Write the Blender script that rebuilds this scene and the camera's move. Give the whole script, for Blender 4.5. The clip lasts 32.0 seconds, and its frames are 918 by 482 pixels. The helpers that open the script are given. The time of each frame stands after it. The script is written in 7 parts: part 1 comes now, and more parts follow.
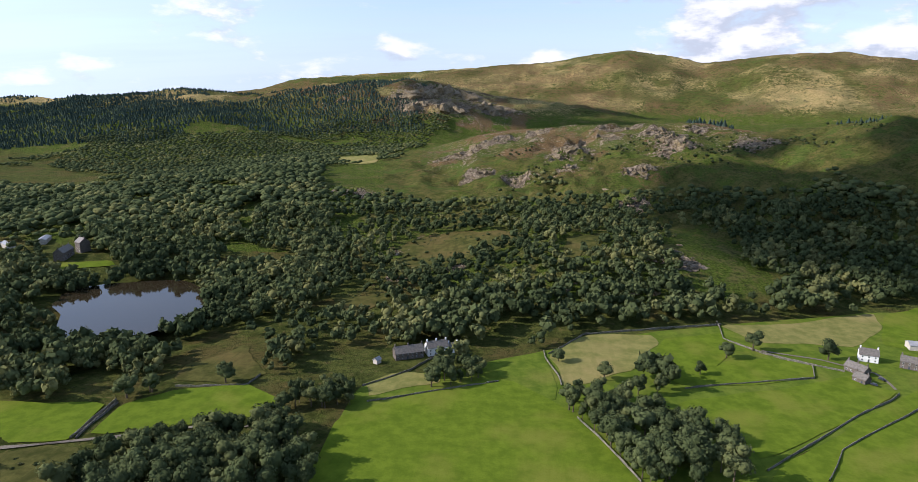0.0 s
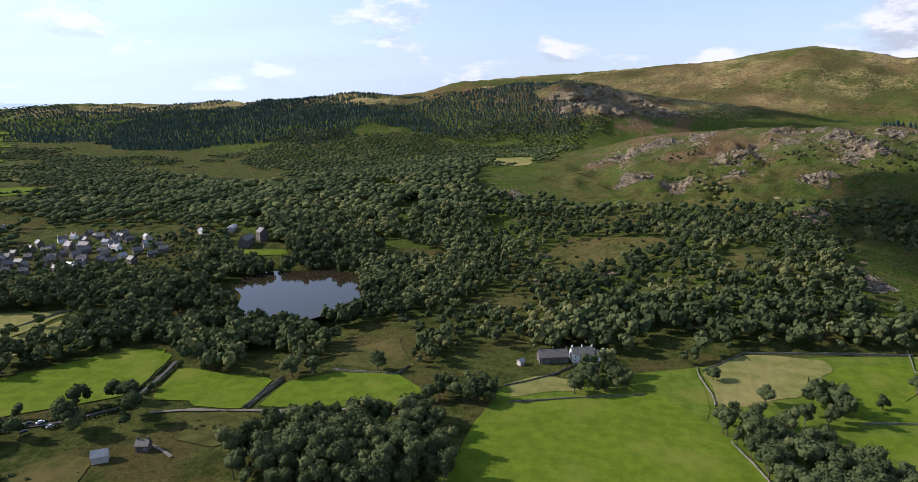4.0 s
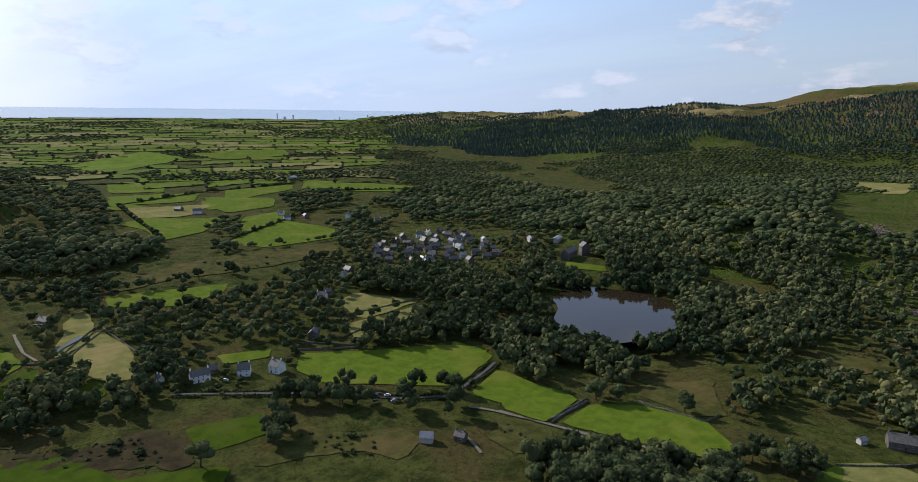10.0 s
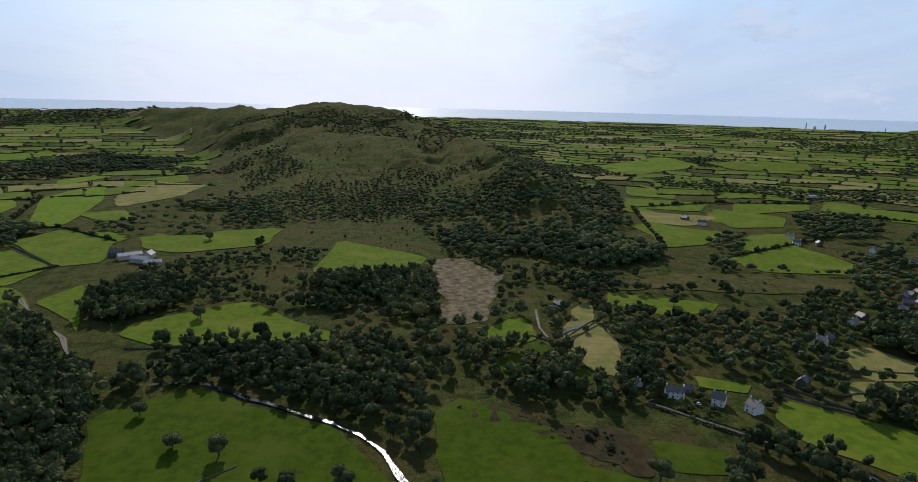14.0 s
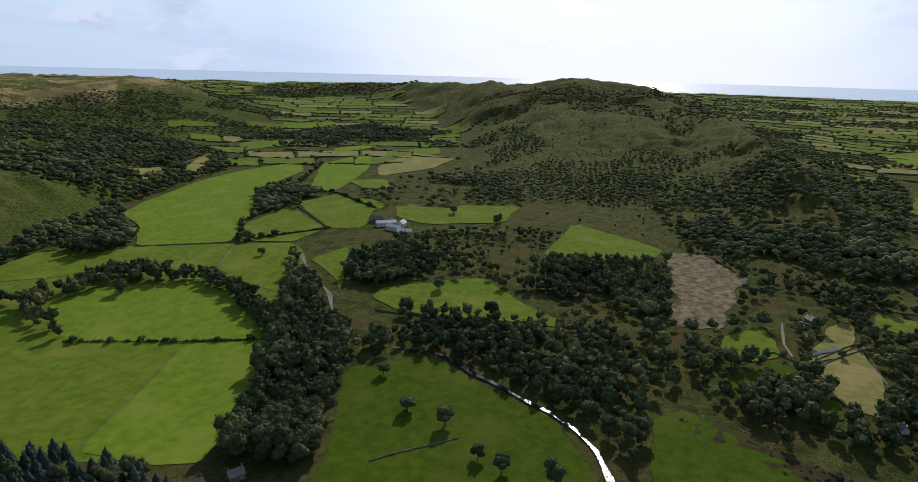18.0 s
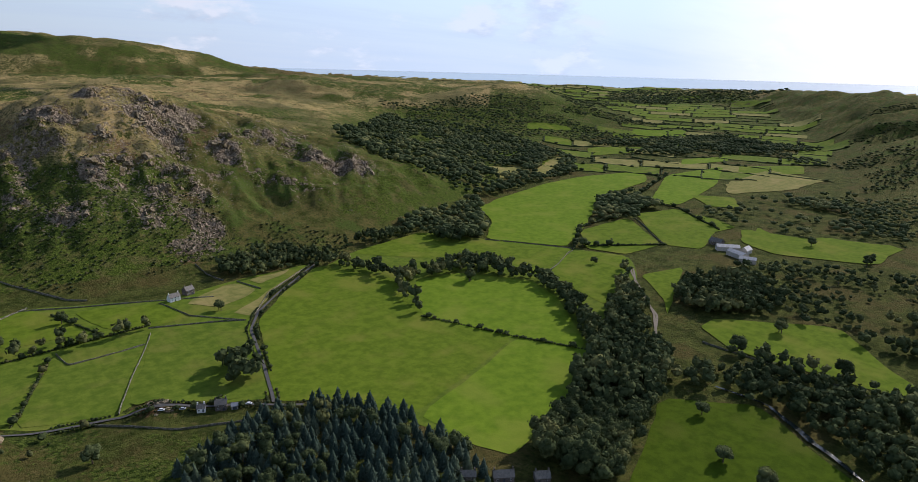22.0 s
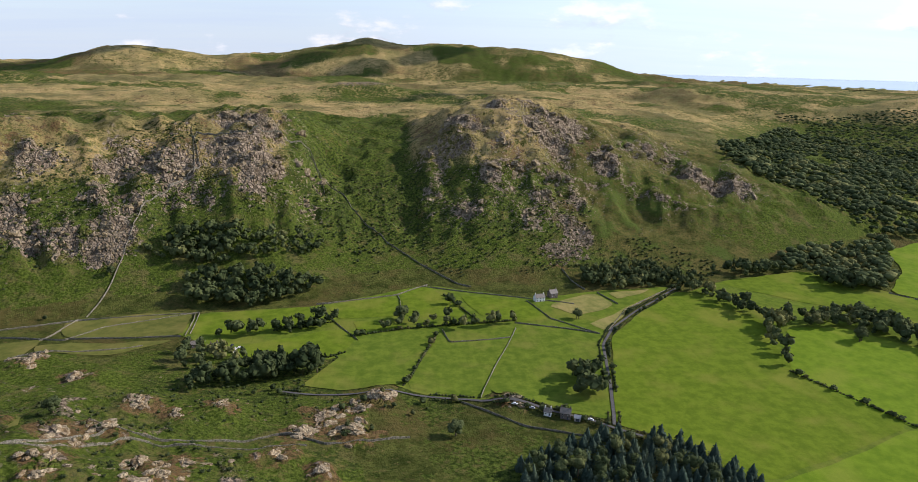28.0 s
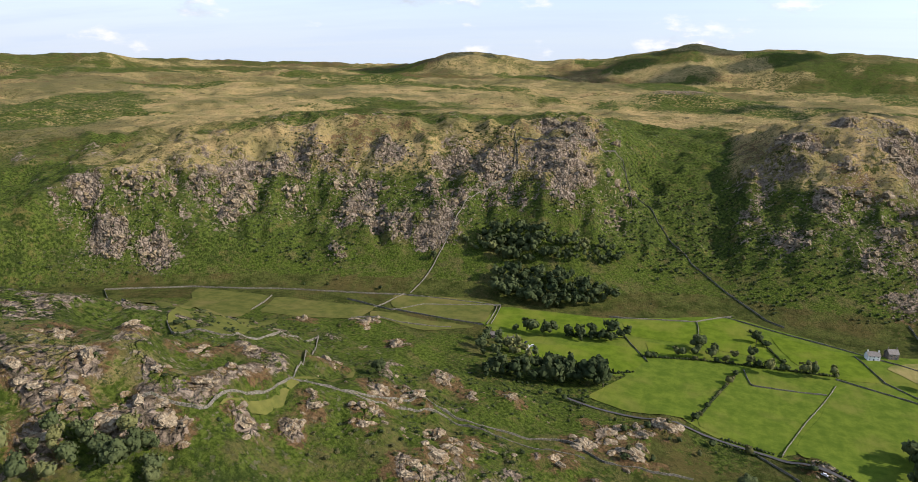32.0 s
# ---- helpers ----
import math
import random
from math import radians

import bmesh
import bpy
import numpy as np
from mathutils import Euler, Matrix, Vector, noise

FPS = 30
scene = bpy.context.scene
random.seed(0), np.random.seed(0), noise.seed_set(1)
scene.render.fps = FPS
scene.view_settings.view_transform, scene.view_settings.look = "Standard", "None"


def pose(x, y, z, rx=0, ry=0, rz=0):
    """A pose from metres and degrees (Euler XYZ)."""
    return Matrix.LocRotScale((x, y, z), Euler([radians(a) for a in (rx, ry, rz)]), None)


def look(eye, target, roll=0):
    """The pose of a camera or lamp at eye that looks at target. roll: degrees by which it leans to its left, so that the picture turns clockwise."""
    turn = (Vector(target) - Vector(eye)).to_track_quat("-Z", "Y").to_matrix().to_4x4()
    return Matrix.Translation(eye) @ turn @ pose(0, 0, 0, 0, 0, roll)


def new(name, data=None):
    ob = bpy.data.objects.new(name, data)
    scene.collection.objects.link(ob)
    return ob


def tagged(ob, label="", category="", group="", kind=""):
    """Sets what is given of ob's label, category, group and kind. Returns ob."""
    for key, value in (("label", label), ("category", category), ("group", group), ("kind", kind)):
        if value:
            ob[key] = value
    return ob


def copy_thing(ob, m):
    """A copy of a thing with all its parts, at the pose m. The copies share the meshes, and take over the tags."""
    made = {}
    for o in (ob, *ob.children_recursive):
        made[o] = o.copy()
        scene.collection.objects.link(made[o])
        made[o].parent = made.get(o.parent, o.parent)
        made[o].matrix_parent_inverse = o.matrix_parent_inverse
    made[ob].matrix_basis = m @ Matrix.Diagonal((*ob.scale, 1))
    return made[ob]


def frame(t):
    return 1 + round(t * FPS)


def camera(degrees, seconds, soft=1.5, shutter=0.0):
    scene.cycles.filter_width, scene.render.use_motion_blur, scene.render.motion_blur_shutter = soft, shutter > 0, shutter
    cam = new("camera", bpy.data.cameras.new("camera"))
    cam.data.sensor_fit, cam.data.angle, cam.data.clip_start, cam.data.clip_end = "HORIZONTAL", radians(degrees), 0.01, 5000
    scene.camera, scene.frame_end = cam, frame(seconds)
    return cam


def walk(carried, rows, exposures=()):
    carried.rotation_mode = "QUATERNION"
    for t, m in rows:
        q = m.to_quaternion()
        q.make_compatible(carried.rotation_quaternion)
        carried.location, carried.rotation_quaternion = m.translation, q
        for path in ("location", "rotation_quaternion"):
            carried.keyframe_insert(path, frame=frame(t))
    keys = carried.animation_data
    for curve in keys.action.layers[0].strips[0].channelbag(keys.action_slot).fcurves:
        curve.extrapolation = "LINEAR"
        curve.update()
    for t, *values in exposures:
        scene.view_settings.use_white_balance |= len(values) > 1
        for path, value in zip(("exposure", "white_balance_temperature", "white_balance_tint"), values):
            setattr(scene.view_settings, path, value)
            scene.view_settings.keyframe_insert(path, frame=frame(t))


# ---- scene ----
# camera: a drone that climbs straight up and turns to its left
cam = camera(71.11, 32.0, 0.8)
ROWS = (
    (0, (-0.0, -0.3, 165.2), (125.4, -1411.3, -144.1), 0.66),
    (0.5, (-0.0, -0.4, 165.2), (164.9, -1407.5, -143.5), 0.60),
    (1, (-0.1, -0.4, 165.2), (204.6, -1402.3, -143.8), 0.55),
    (1.5, (-0.1, -0.6, 165.0), (240.3, -1396.8, -143.7), 0.54),
    (2, (-0.1, -0.7, 165.0), (277.5, -1390.1, -143.4), 0.44),
    (2.5, (-0.1, -0.9, 165.0), (322.0, -1380.5, -143.4), 0.41),
    (4.5, (-1.7, -0.9, 165.4), (504.2, -1324.7, -141.2), 0.28),
    (5, (-1.4, -0.9, 165.3), (557.4, -1303.5, -140.2), 0.29),
    (5.5, (-1.3, -0.7, 165.4), (626.3, -1271.6, -140.4), 0.38),
    (6, (-1.2, -0.7, 166.0), (717.0, -1222.6, -139.8), 0.41),
    (6.5, (-1.0, -0.7, 167.0), (786.8, -1179.0, -138.9), 0.46),
    (7, (-1.2, -1.0, 168.3), (860.3, -1126.8, -136.7), 0.49),
    (7.5, (-1.4, -1.3, 169.9), (890.7, -1103.2, -134.1), 0.46),
    (8, (-1.7, -1.4, 171.5), (916.7, -1082.0, -130.9), 0.48),
    (8.5, (-1.9, -1.4, 173.1), (942.9, -1059.1, -128.5), 0.50),
    (9, (-2.0, -1.2, 174.9), (973.8, -1030.8, -125.1), 0.48),
    (9.5, (-2.3, -1.0, 176.6), (1009.5, -995.9, -121.9), 0.48),
    (10, (-2.5, -0.9, 178.5), (1045.5, -957.9, -119.2), 0.50),
    (10.5, (-2.8, -0.6, 180.5), (1080.7, -917.7, -115.7), 0.40),
    (11, (-3.0, -0.4, 182.6), (1132.3, -852.5, -113.7), 0.51),
    (11.5, (-3.2, -0.3, 184.3), (1194.1, -763.1, -111.1), 0.51),
    (12, (-3.0, -0.3, 185.9), (1252.2, -664.0, -107.9), 0.47),
    (12.5, (-2.9, -0.3, 187.2), (1318.6, -520.3, -105.4), 0.60),
    (13, (-2.9, -0.4, 188.5), (1378.8, -325.1, -108.3), 0.74),
    (13.5, (-2.9, -1.0, 189.7), (1411.4, -106.4, -112.4), 1.01),
    (14, (-3.0, -1.4, 191.1), (1414.9, 24.6, -111.1), 1.12),
    (14.5, (-3.0, -1.7, 192.7), (1413.0, 73.7, -109.9), 1.16),
    (16.5, (-2.9, -2.2, 201.8), (1381.0, 223.7, -167.5), 1.10),
    (17, (-3.0, -2.2, 203.0), (1361.3, 322.2, -165.9), 1.14),
    (17.5, (-3.2, -2.2, 204.2), (1331.8, 426.6, -165.4), 1.14),
    (18, (-3.0, -2.2, 205.3), (1294.8, 527.9, -164.9), 1.20),
    (18.5, (-2.9, -2.0, 206.8), (1249.8, 626.7, -164.9), 1.27),
    (19, (-2.8, -1.9, 208.4), (1195.1, 725.0, -165.0), 1.32),
    (19.5, (-2.8, -1.6, 210.1), (1140.0, 808.1, -165.6), 1.31),
    (20, (-2.9, -1.4, 211.6), (1089.7, 874.2, -165.2), 1.30),
    (20.5, (-2.9, -1.4, 212.9), (1036.0, 937.1, -164.4), 1.29),
    (21, (-3.0, -1.4, 214.2), (979.5, 996.0, -163.1), 1.29),
    (21.5, (-3.2, -1.3, 215.5), (919.3, 1051.5, -162.5), 1.27),
    (22, (-3.5, -1.2, 216.9), (853.0, 1106.1, -161.5), 1.25),
    (22.5, (-3.8, -0.7, 218.2), (780.8, 1158.1, -161.1), 1.34),
    (23, (-4.2, -0.3, 219.8), (701.9, 1207.4, -161.5), 1.35),
    (23.5, (-4.5, 0.3, 221.3), (617.4, 1252.8, -162.0), 1.32),
    (24, (-4.8, 1.0, 222.9), (526.9, 1294.0, -161.8), 1.38),
    (24.5, (-4.8, 1.7, 224.3), (432.1, 1329.2, -162.0), 1.36),
    (25, (-4.6, 2.5, 225.6), (336.4, 1357.2, -162.7), 1.37),
    (25.5, (-4.5, 2.9, 226.9), (282.5, 1370.0, -162.1), 1.32),
    (27.5, (-4.3, 3.2, 230.4), (168.9, 1390.1, -155.6), 1.17),
    (28, (-4.6, 3.3, 231.4), (118.2, 1395.6, -154.6), 1.16),
    (28.5, (-4.9, 3.6, 232.3), (53.5, 1400.1, -153.4), 1.10),
    (29, (-5.5, 3.6, 233.2), (-36.0, 1400.8, -153.7), 1.18),
    (29.5, (-6.5, 3.8, 234.2), (-140.5, 1394.6, -153.4), 1.29),
    (30, (-7.7, 3.9, 234.9), (-242.4, 1381.1, -153.3), 1.43),
    (30.5, (-8.7, 4.1, 235.6), (-334.2, 1362.6, -153.3), 1.50),
    (31, (-9.6, 4.2, 236.3), (-416.4, 1340.1, -153.8), 1.60),
    (31.5, (-10.3, 4.2, 237.1), (-488.9, 1316.0, -153.7), 1.63),
    (32, (-11.0, 4.3, 237.7), (-531.6, 1299.9, -153.4), 1.61),
)
EXPOSURES = ((0, 0.45, 6100, 19), (2, 0.42, 6100, 19), (6, 0.25, 6050, 19), (9, 0.0, 6050, 18), (13, -0.38, 6100, 15), (16.5, -0.28, 6150, 16), (19, -0.18, 6200, 17), (21, -0.12, 6200, 18), (23, 0.1, 6250, 18), (25, 0.3, 6300, 18), (28, 0.4, 6400, 18), (32, 0.5, 6450, 18))
walk(cam, [(t, look(eye, target, roll)) for t, eye, target, roll in ROWS], EXPOSURES)

# sun, sky
SUN_BEARING, SUN_HEIGHT = -80.0, 30.0     # degrees, left of +y; above the horizon
_b, _e = radians(SUN_BEARING), radians(SUN_HEIGHT)
sun_way = Vector((-math.sin(_b) * math.cos(_e), math.cos(_b) * math.cos(_e), math.sin(_e)))
sun = new("sun", bpy.data.lights.new("sun", "SUN"))
sun.data.energy, sun.data.angle, sun.data.color = 4.8, radians(0.55), (1.0, 0.93, 0.82)
sun.matrix_world = look((0, 0, 2000), Vector((0, 0, 2000)) - sun_way)

world = bpy.data.worlds.new("world")
scene.world = world
world.use_nodes = True
wn, wl = world.node_tree.nodes, world.node_tree.links
sky = wn.new("ShaderNodeTexSky")
sky.sky_type, sky.sun_disc = "NISHITA", False
sky.sun_elevation, sky.sun_rotation = radians(SUN_HEIGHT), radians(-SUN_BEARING)
sky.altitude, sky.air_density, sky.dust_density, sky.ozone_density = 300, 1.0, 0.35, 1.6


def world_node(kind, **inputs):
    n = wn.new(kind)
    for key, value in inputs.items():
        n.inputs[key.replace("_", " ")].default_value = value
    return n


def world_math(op, a, b=0.0, clamp=False):
    n = wn.new("ShaderNodeMath")
    n.operation, n.use_clamp = op, clamp
    for socket, value in zip(n.inputs, (a, b)):
        if hasattr(value, "is_linked"):
            wl.new(value, socket)
        else:
            socket.default_value = value
    return n.outputs[0]


def world_band(value, low, high):
    n = wn.new("ShaderNodeMapRange")
    n.interpolation_type = "SMOOTHSTEP"
    wl.new(value, n.inputs["Value"])
    n.inputs["From Min"].default_value, n.inputs["From Max"].default_value = low, high
    return n.outputs["Result"]


def world_mix(fac, a, b):
    n = wn.new("ShaderNodeMix")
    n.data_type = "RGBA"
    for socket, value in ((n.inputs[0], fac), (n.inputs[6], a), (n.inputs[7], b)):
        if hasattr(value, "is_linked"):
            wl.new(value, socket)
        else:
            socket.default_value = value
    return n.outputs[2]


# clouds: a high veil of streaks, and fair-weather heaps that lie flatter towards the horizon
way = wn.new("ShaderNodeTexCoord").outputs["Generated"]
axes = wn.new("ShaderNodeSeparateXYZ")
wl.new(way, axes.inputs[0])
height = world_math("ADD", world_math("MAXIMUM", axes.outputs[2], 0.0), 0.10)
flat = wn.new("ShaderNodeCombineXYZ")
wl.new(world_math("DIVIDE", axes.outputs[0], height), flat.inputs[0])
wl.new(world_math("DIVIDE", axes.outputs[1], height), flat.inputs[1])


def cloud_noise(scale, detail, rough, stretch, offset):
    m = world_node("ShaderNodeMapping", Scale=stretch, Location=offset)
    wl.new(flat.outputs[0], m.inputs["Vector"])
    n = world_node("ShaderNodeTexNoise", Scale=scale, Detail=detail, Roughness=rough)
    wl.new(m.outputs[0], n.inputs["Vector"])
    return n.outputs["Fac"]


low_sky = world_math("SUBTRACT", 1.0, world_band(axes.outputs[2], 0.22, 0.55))
veil = world_math("MULTIPLY", world_band(cloud_noise(0.5, 6, 0.6, (0.5, 1.6, 1), (3, 1, 0)), 0.40, 0.70), 0.7)
def heap_noise(lift_):
    m = world_node("ShaderNodeMapping", Scale=(1, 1, 2.4), Location=(0.31, 0.12, 0.4 + lift_))
    wl.new(way, m.inputs["Vector"])
    n = world_node("ShaderNodeTexNoise", Scale=6.4, Detail=10.0, Roughness=0.58)
    wl.new(m.outputs[0], n.inputs["Vector"])
    return n.outputs["Fac"]


bank = world_node("ShaderNodeVectorMath")
bank.operation = "DOT_PRODUCT"
wl.new(way, bank.inputs[0])
bank.inputs[1].default_value = (-0.36, -0.92, 0.14)
heaps = world_math("ADD", heap_noise(0.0), world_math("MULTIPLY", world_band(bank.outputs["Value"], 0.88, 0.99), 0.14))
heap = world_math("MULTIPLY", world_band(heaps, 0.545, 0.66), low_sky)
shade = world_band(world_math("SUBTRACT", heap_noise(0.05), heap_noise(0.0)), -0.07, 0.05)
shade = world_math("SUBTRACT", 1.0, shade)
glow = world_node("ShaderNodeVectorMath")
glow.operation = "DOT_PRODUCT"
wl.new(way, glow.inputs[0])
glow.inputs[1].default_value = (0.985, 0.17, 0.05)
low_haze = world_math("SUBTRACT", 1.0, world_band(axes.outputs[2], 0.0, 0.22))
colour = world_mix(veil, sky.outputs[0], (3.5, 4.3, 5.4, 1))
colour = world_mix(world_math("MULTIPLY", low_haze, 0.9), colour, (3.3, 4.0, 4.75, 1))
colour = world_mix(heap, colour, world_mix(shade, (3.2, 3.55, 4.0, 1), (5.2, 5.35, 5.5, 1)))
colour = world_mix(world_math("MULTIPLY", world_band(glow.outputs["Value"], 0.88, 1.0), 0.5), world_mix(world_math("MULTIPLY", world_band(glow.outputs["Value"], 0.0, 0.9), 0.5), colour, (5.6, 7.1, 9.0, 1)), (10.2, 10.0, 9.8, 1))
wl.new(colour, wn["Background"].inputs["Color"])
wn["Background"].inputs["Strength"].default_value = 0.142

# ---- the lie of the land ----
# bearings are degrees to the left of +y, seen from the middle of the valley; the land is a set of ridges, each given by bearing,
# foot distance, crest distance, crest height, and the distance and height behind it
def lattice(ix, iy, seed):
    h = (ix.astype(np.int64) * 374761393 + iy.astype(np.int64) * 668265263 + seed * 974711) & 0x7FFFFFFF
    h = ((h ^ (h >> 13)) * 1274126177) & 0x7FFFFFFF
    return ((h ^ (h >> 16)) & 0xFFFF) / 65535.0


def value_noise(x, y, size, seed=0):
    u, v = np.asarray(x, float) / size, np.asarray(y, float) / size
    iu, iv = np.floor(u), np.floor(v)
    fu, fv = u - iu, v - iv
    fu, fv = fu * fu * (3 - 2 * fu), fv * fv * (3 - 2 * fv)
    a, b = lattice(iu, iv, seed), lattice(iu + 1, iv, seed)
    c, d = lattice(iu, iv + 1, seed), lattice(iu + 1, iv + 1, seed)
    return (a * (1 - fu) + b * fu) * (1 - fv) + (c * (1 - fu) + d * fu) * fv


def fbm(x, y, size, octaves=4, seed=0):
    total, amp, norm = 0.0, 1.0, 0.0
    for k in range(octaves):
        total = total + amp * value_noise(x, y, size / 2 ** k, seed + 17 * k)
        norm += amp
        amp *= 0.5
    return total / norm


def smooth(a, b, v):
    u = np.clip((np.asarray(v, float) - a) / (b - a), 0, 1)
    return u * u * (3 - 2 * u)


EAST_FELL = ((-217, 450, 800, 112, 1150, 85), (-210, 445, 800, 106, 1150, 80), (-204, 390, 820, 88, 1150, 60), (-199.7, 360, 850, 80, 1200, 50),
             (-195.7, 345, 880, 84, 1200, 50), (-192.5, 335, 900, 86, 1250, 50), (-189.7, 325, 920, 83, 1250, 45),
             (-184.8, 305, 980, 82, 1300, 40), (-180.7, 290, 1000, 73, 1300, 30), (-176.7, 290, 1020, 64, 1300, 25),
             (-173.6, 300, 1020, 40, 1300, 20), (-167.4, 315, 1000, 26, 1300, 15), (-163.3, 330, 980, 20, 1300, 10), (-150, 400, 950, 2, 1300, 0))
EAST_MOUNTAIN = ((-217, 1900, 3400, 290, 4600, 200), (-209.3, 1900, 3400, 298, 4600, 200), (-205, 1900, 3400, 340, 4600, 200),
                 (-200.3, 1900, 3400, 340, 4600, 200), (-197, 1900, 3400, 316, 4600, 200), (-194.8, 1900, 3400, 304, 4600, 200),
                 (-191.6, 1900, 3400, 346, 4600, 200), (-188.8, 1900, 3400, 370, 4600, 200), (-185.5, 1900, 3400, 340, 4600, 200),
                 (-182, 1900, 3400, 304, 4600, 200), (-177.6, 1900, 3400, 286, 4600, 180), (-170.5, 1900, 3400, 256, 4600, 150),
                 (-161.6, 2000, 3400, 215, 4600, 120), (-157.8, 2200, 3400, 160, 4600, 90), (-150, 2200, 3400, 90, 4600, 60))
EAST_CRAG = ((-199, 1400, 2000, 40, 2300, 40), (-190.6, 1400, 2000, 72, 2300, 60), (-185.7, 1350, 2000, 104, 2400, 90),
             (-178, 1300, 2000, 135, 2400, 120), (-172.5, 1250, 2000, 174, 2500, 150), (-167, 1300, 2000, 168, 2500, 140),
             (-162.6, 1300, 2050, 155, 2500, 130), (-158.3, 1400, 2100, 128, 2500, 100), (-152, 1400, 2200, 60, 2500, 50))
FOREST_HILL = ((-172, 1300, 2200, 40, 2600, 40), (-165.5, 1200, 2200, 76, 2700, 60), (-158, 1100, 2300, 126, 2800, 90), (-153.5, 1100, 2300, 134, 2800, 90),
               (-147, 1150, 2300, 110, 2800, 80), (-143, 1300, 2500, 96, 3000, 75), (-139, 1500, 2800, 92, 3200, 70), (-134, 1900, 3000, 92, 3400, 70),
               (-129.7, 2100, 3100, 93, 3500, 60), (-126, 2300, 3200, 66, 3500, 50))
WEST_HILL = ((-104, 560, 650, 3, 800, 0), (-100, 560, 680, 16, 800, 2), (-96.7, 560, 750, 38, 1000, 8), (-93.6, 570, 900, 50, 1200, 12), (-89.6, 610, 1300, 60, 1700, 20),
             (-86.5, 630, 1700, 80, 2200, 40), (-83.1, 680, 1900, 109, 2500, 50), (-80.7, 740, 2000, 120, 2600, 60), (-77.2, 770, 2000, 127, 2600, 60),
             (-73.2, 790, 2000, 106, 2600, 60), (-70, 1000, 2200, 99, 2800, 60), (-66.8, 1500, 2600, 86, 3200, 60), (-61.8, 2450, 3200, 70, 3700, 60), (-55.2, 2700, 3400, 55, 3800, 50), (-50, 3000, 3500, 15, 3800, 15))
NORTH_RIDGE = ((-54, 1500, 1900, 8, 2400, 10), (-51, 1400, 1900, 25, 2400, 20), (-47.2, 1300, 2000, 55, 2500, 30), (-44.3, 1200, 2200, 90, 2700, 60), (-41, 1150, 2200, 98, 2700, 70),
               (-36.5, 1100, 2000, 78, 2600, 70), (-30, 1100, 2000, 99, 2600, 80), (-24, 1100, 2000, 110, 2600, 90), (-15, 1100, 2000, 90, 2600, 90))
NORTH_FELL = ((-42, 780, 900, 4, 1200, 4), (-40, 740, 840, 10, 1200, 10), (-36.3, 640, 740, 22, 1100, 20), (-30, 560, 700, 43, 1000, 40), (-25.8, 520, 730, 61, 1000, 60), (-20.7, 500, 740, 85, 1000, 75),
              (-14.8, 478, 720, 102, 1000, 85), (-11.7, 470, 700, 116, 1000, 88), (-7.5, 462, 680, 124, 1000, 90), (-2.8, 457, 680, 110, 1000, 90),
              (0.2, 450, 720, 92, 1000, 88), (6.6, 432, 700, 86, 1000, 88), (9.2, 430, 640, 102, 1000, 90), (13.2, 430, 630, 115, 1000, 90),
              (17.2, 435, 640, 105, 1000, 88), (21.4, 440, 640, 106, 1000, 88), (29.6, 452, 640, 105, 1000, 88), (35.6, 465, 640, 105, 1000, 85),
              (41.3, 478, 620, 91, 1000, 80), (46, 489, 600, 80, 1000, 76), (50, 505, 580, 74, 1000, 74), (53, 512, 600, 71, 1000, 72),
              (58.4, 530, 560, 45, 1000, 70), (66, 540, 600, 40, 1000, 70))
NORTH_MOOR = ((-36, 900, 1700, 20, 2600, 30), (-30, 700, 1600, 50, 2600, 60), (-22, 650, 1500, 78, 2600, 92), (-10, 650, 1500, 88, 2600, 100), (60, 600, 1500, 88, 2600, 100), (70, 600, 1500, 85, 2600, 95))
NORTH_MOUNTAIN = ((-30, 2300, 3300, 60, 4600, 60), (-25, 2300, 3300, 98, 4600, 80), (-21, 2300, 3300, 125, 4600, 90), (-19.8, 2300, 3300, 132, 4600, 90), (-15.4, 2300, 3300, 199, 4600, 100),
                  (-10.5, 2300, 3300, 240, 4600, 120), (-5.5, 2300, 3300, 247, 4600, 120), (0, 2300, 3300, 250, 4600, 120), (3.2, 2300, 3300, 266, 4600, 120), (6.4, 2300, 3300, 236, 4600, 120),
                  (10.2, 2300, 3300, 192, 4600, 120), (15.2, 2300, 3300, 173, 4600, 120), (17.8, 2300, 3300, 196, 4600, 120), (21, 2300, 3300, 214, 4600, 120),
                  (23.1, 2300, 3300, 204, 4600, 110), (26.2, 2300, 3300, 148, 4600, 110), (31.5, 2500, 3300, 102, 4600, 90))
FAR_NORTH = ((29, 3200, 4500, 60, 4700, 60), (31.5, 3200, 4500, 90, 4700, 80), (35.4, 3200, 4500, 118, 4700, 80), (38.2, 3200, 4500, 78, 4700, 70), (44, 2800, 4000, 116, 4700, 80), (48.8, 2600, 3500, 139, 4700, 80),
             (50.2, 2600, 3400, 164, 4700, 80), (53.6, 2600, 3400, 141, 4700, 80), (58, 2600, 3400, 128, 4700, 80), (70, 2600, 3400, 128, 4700, 80))
RIDGES = (EAST_FELL, EAST_MOUNTAIN, EAST_CRAG, FOREST_HILL, WEST_HILL, NORTH_RIDGE, NORTH_FELL, NORTH_MOOR, NORTH_MOUNTAIN, FAR_NORTH)
EASED = []
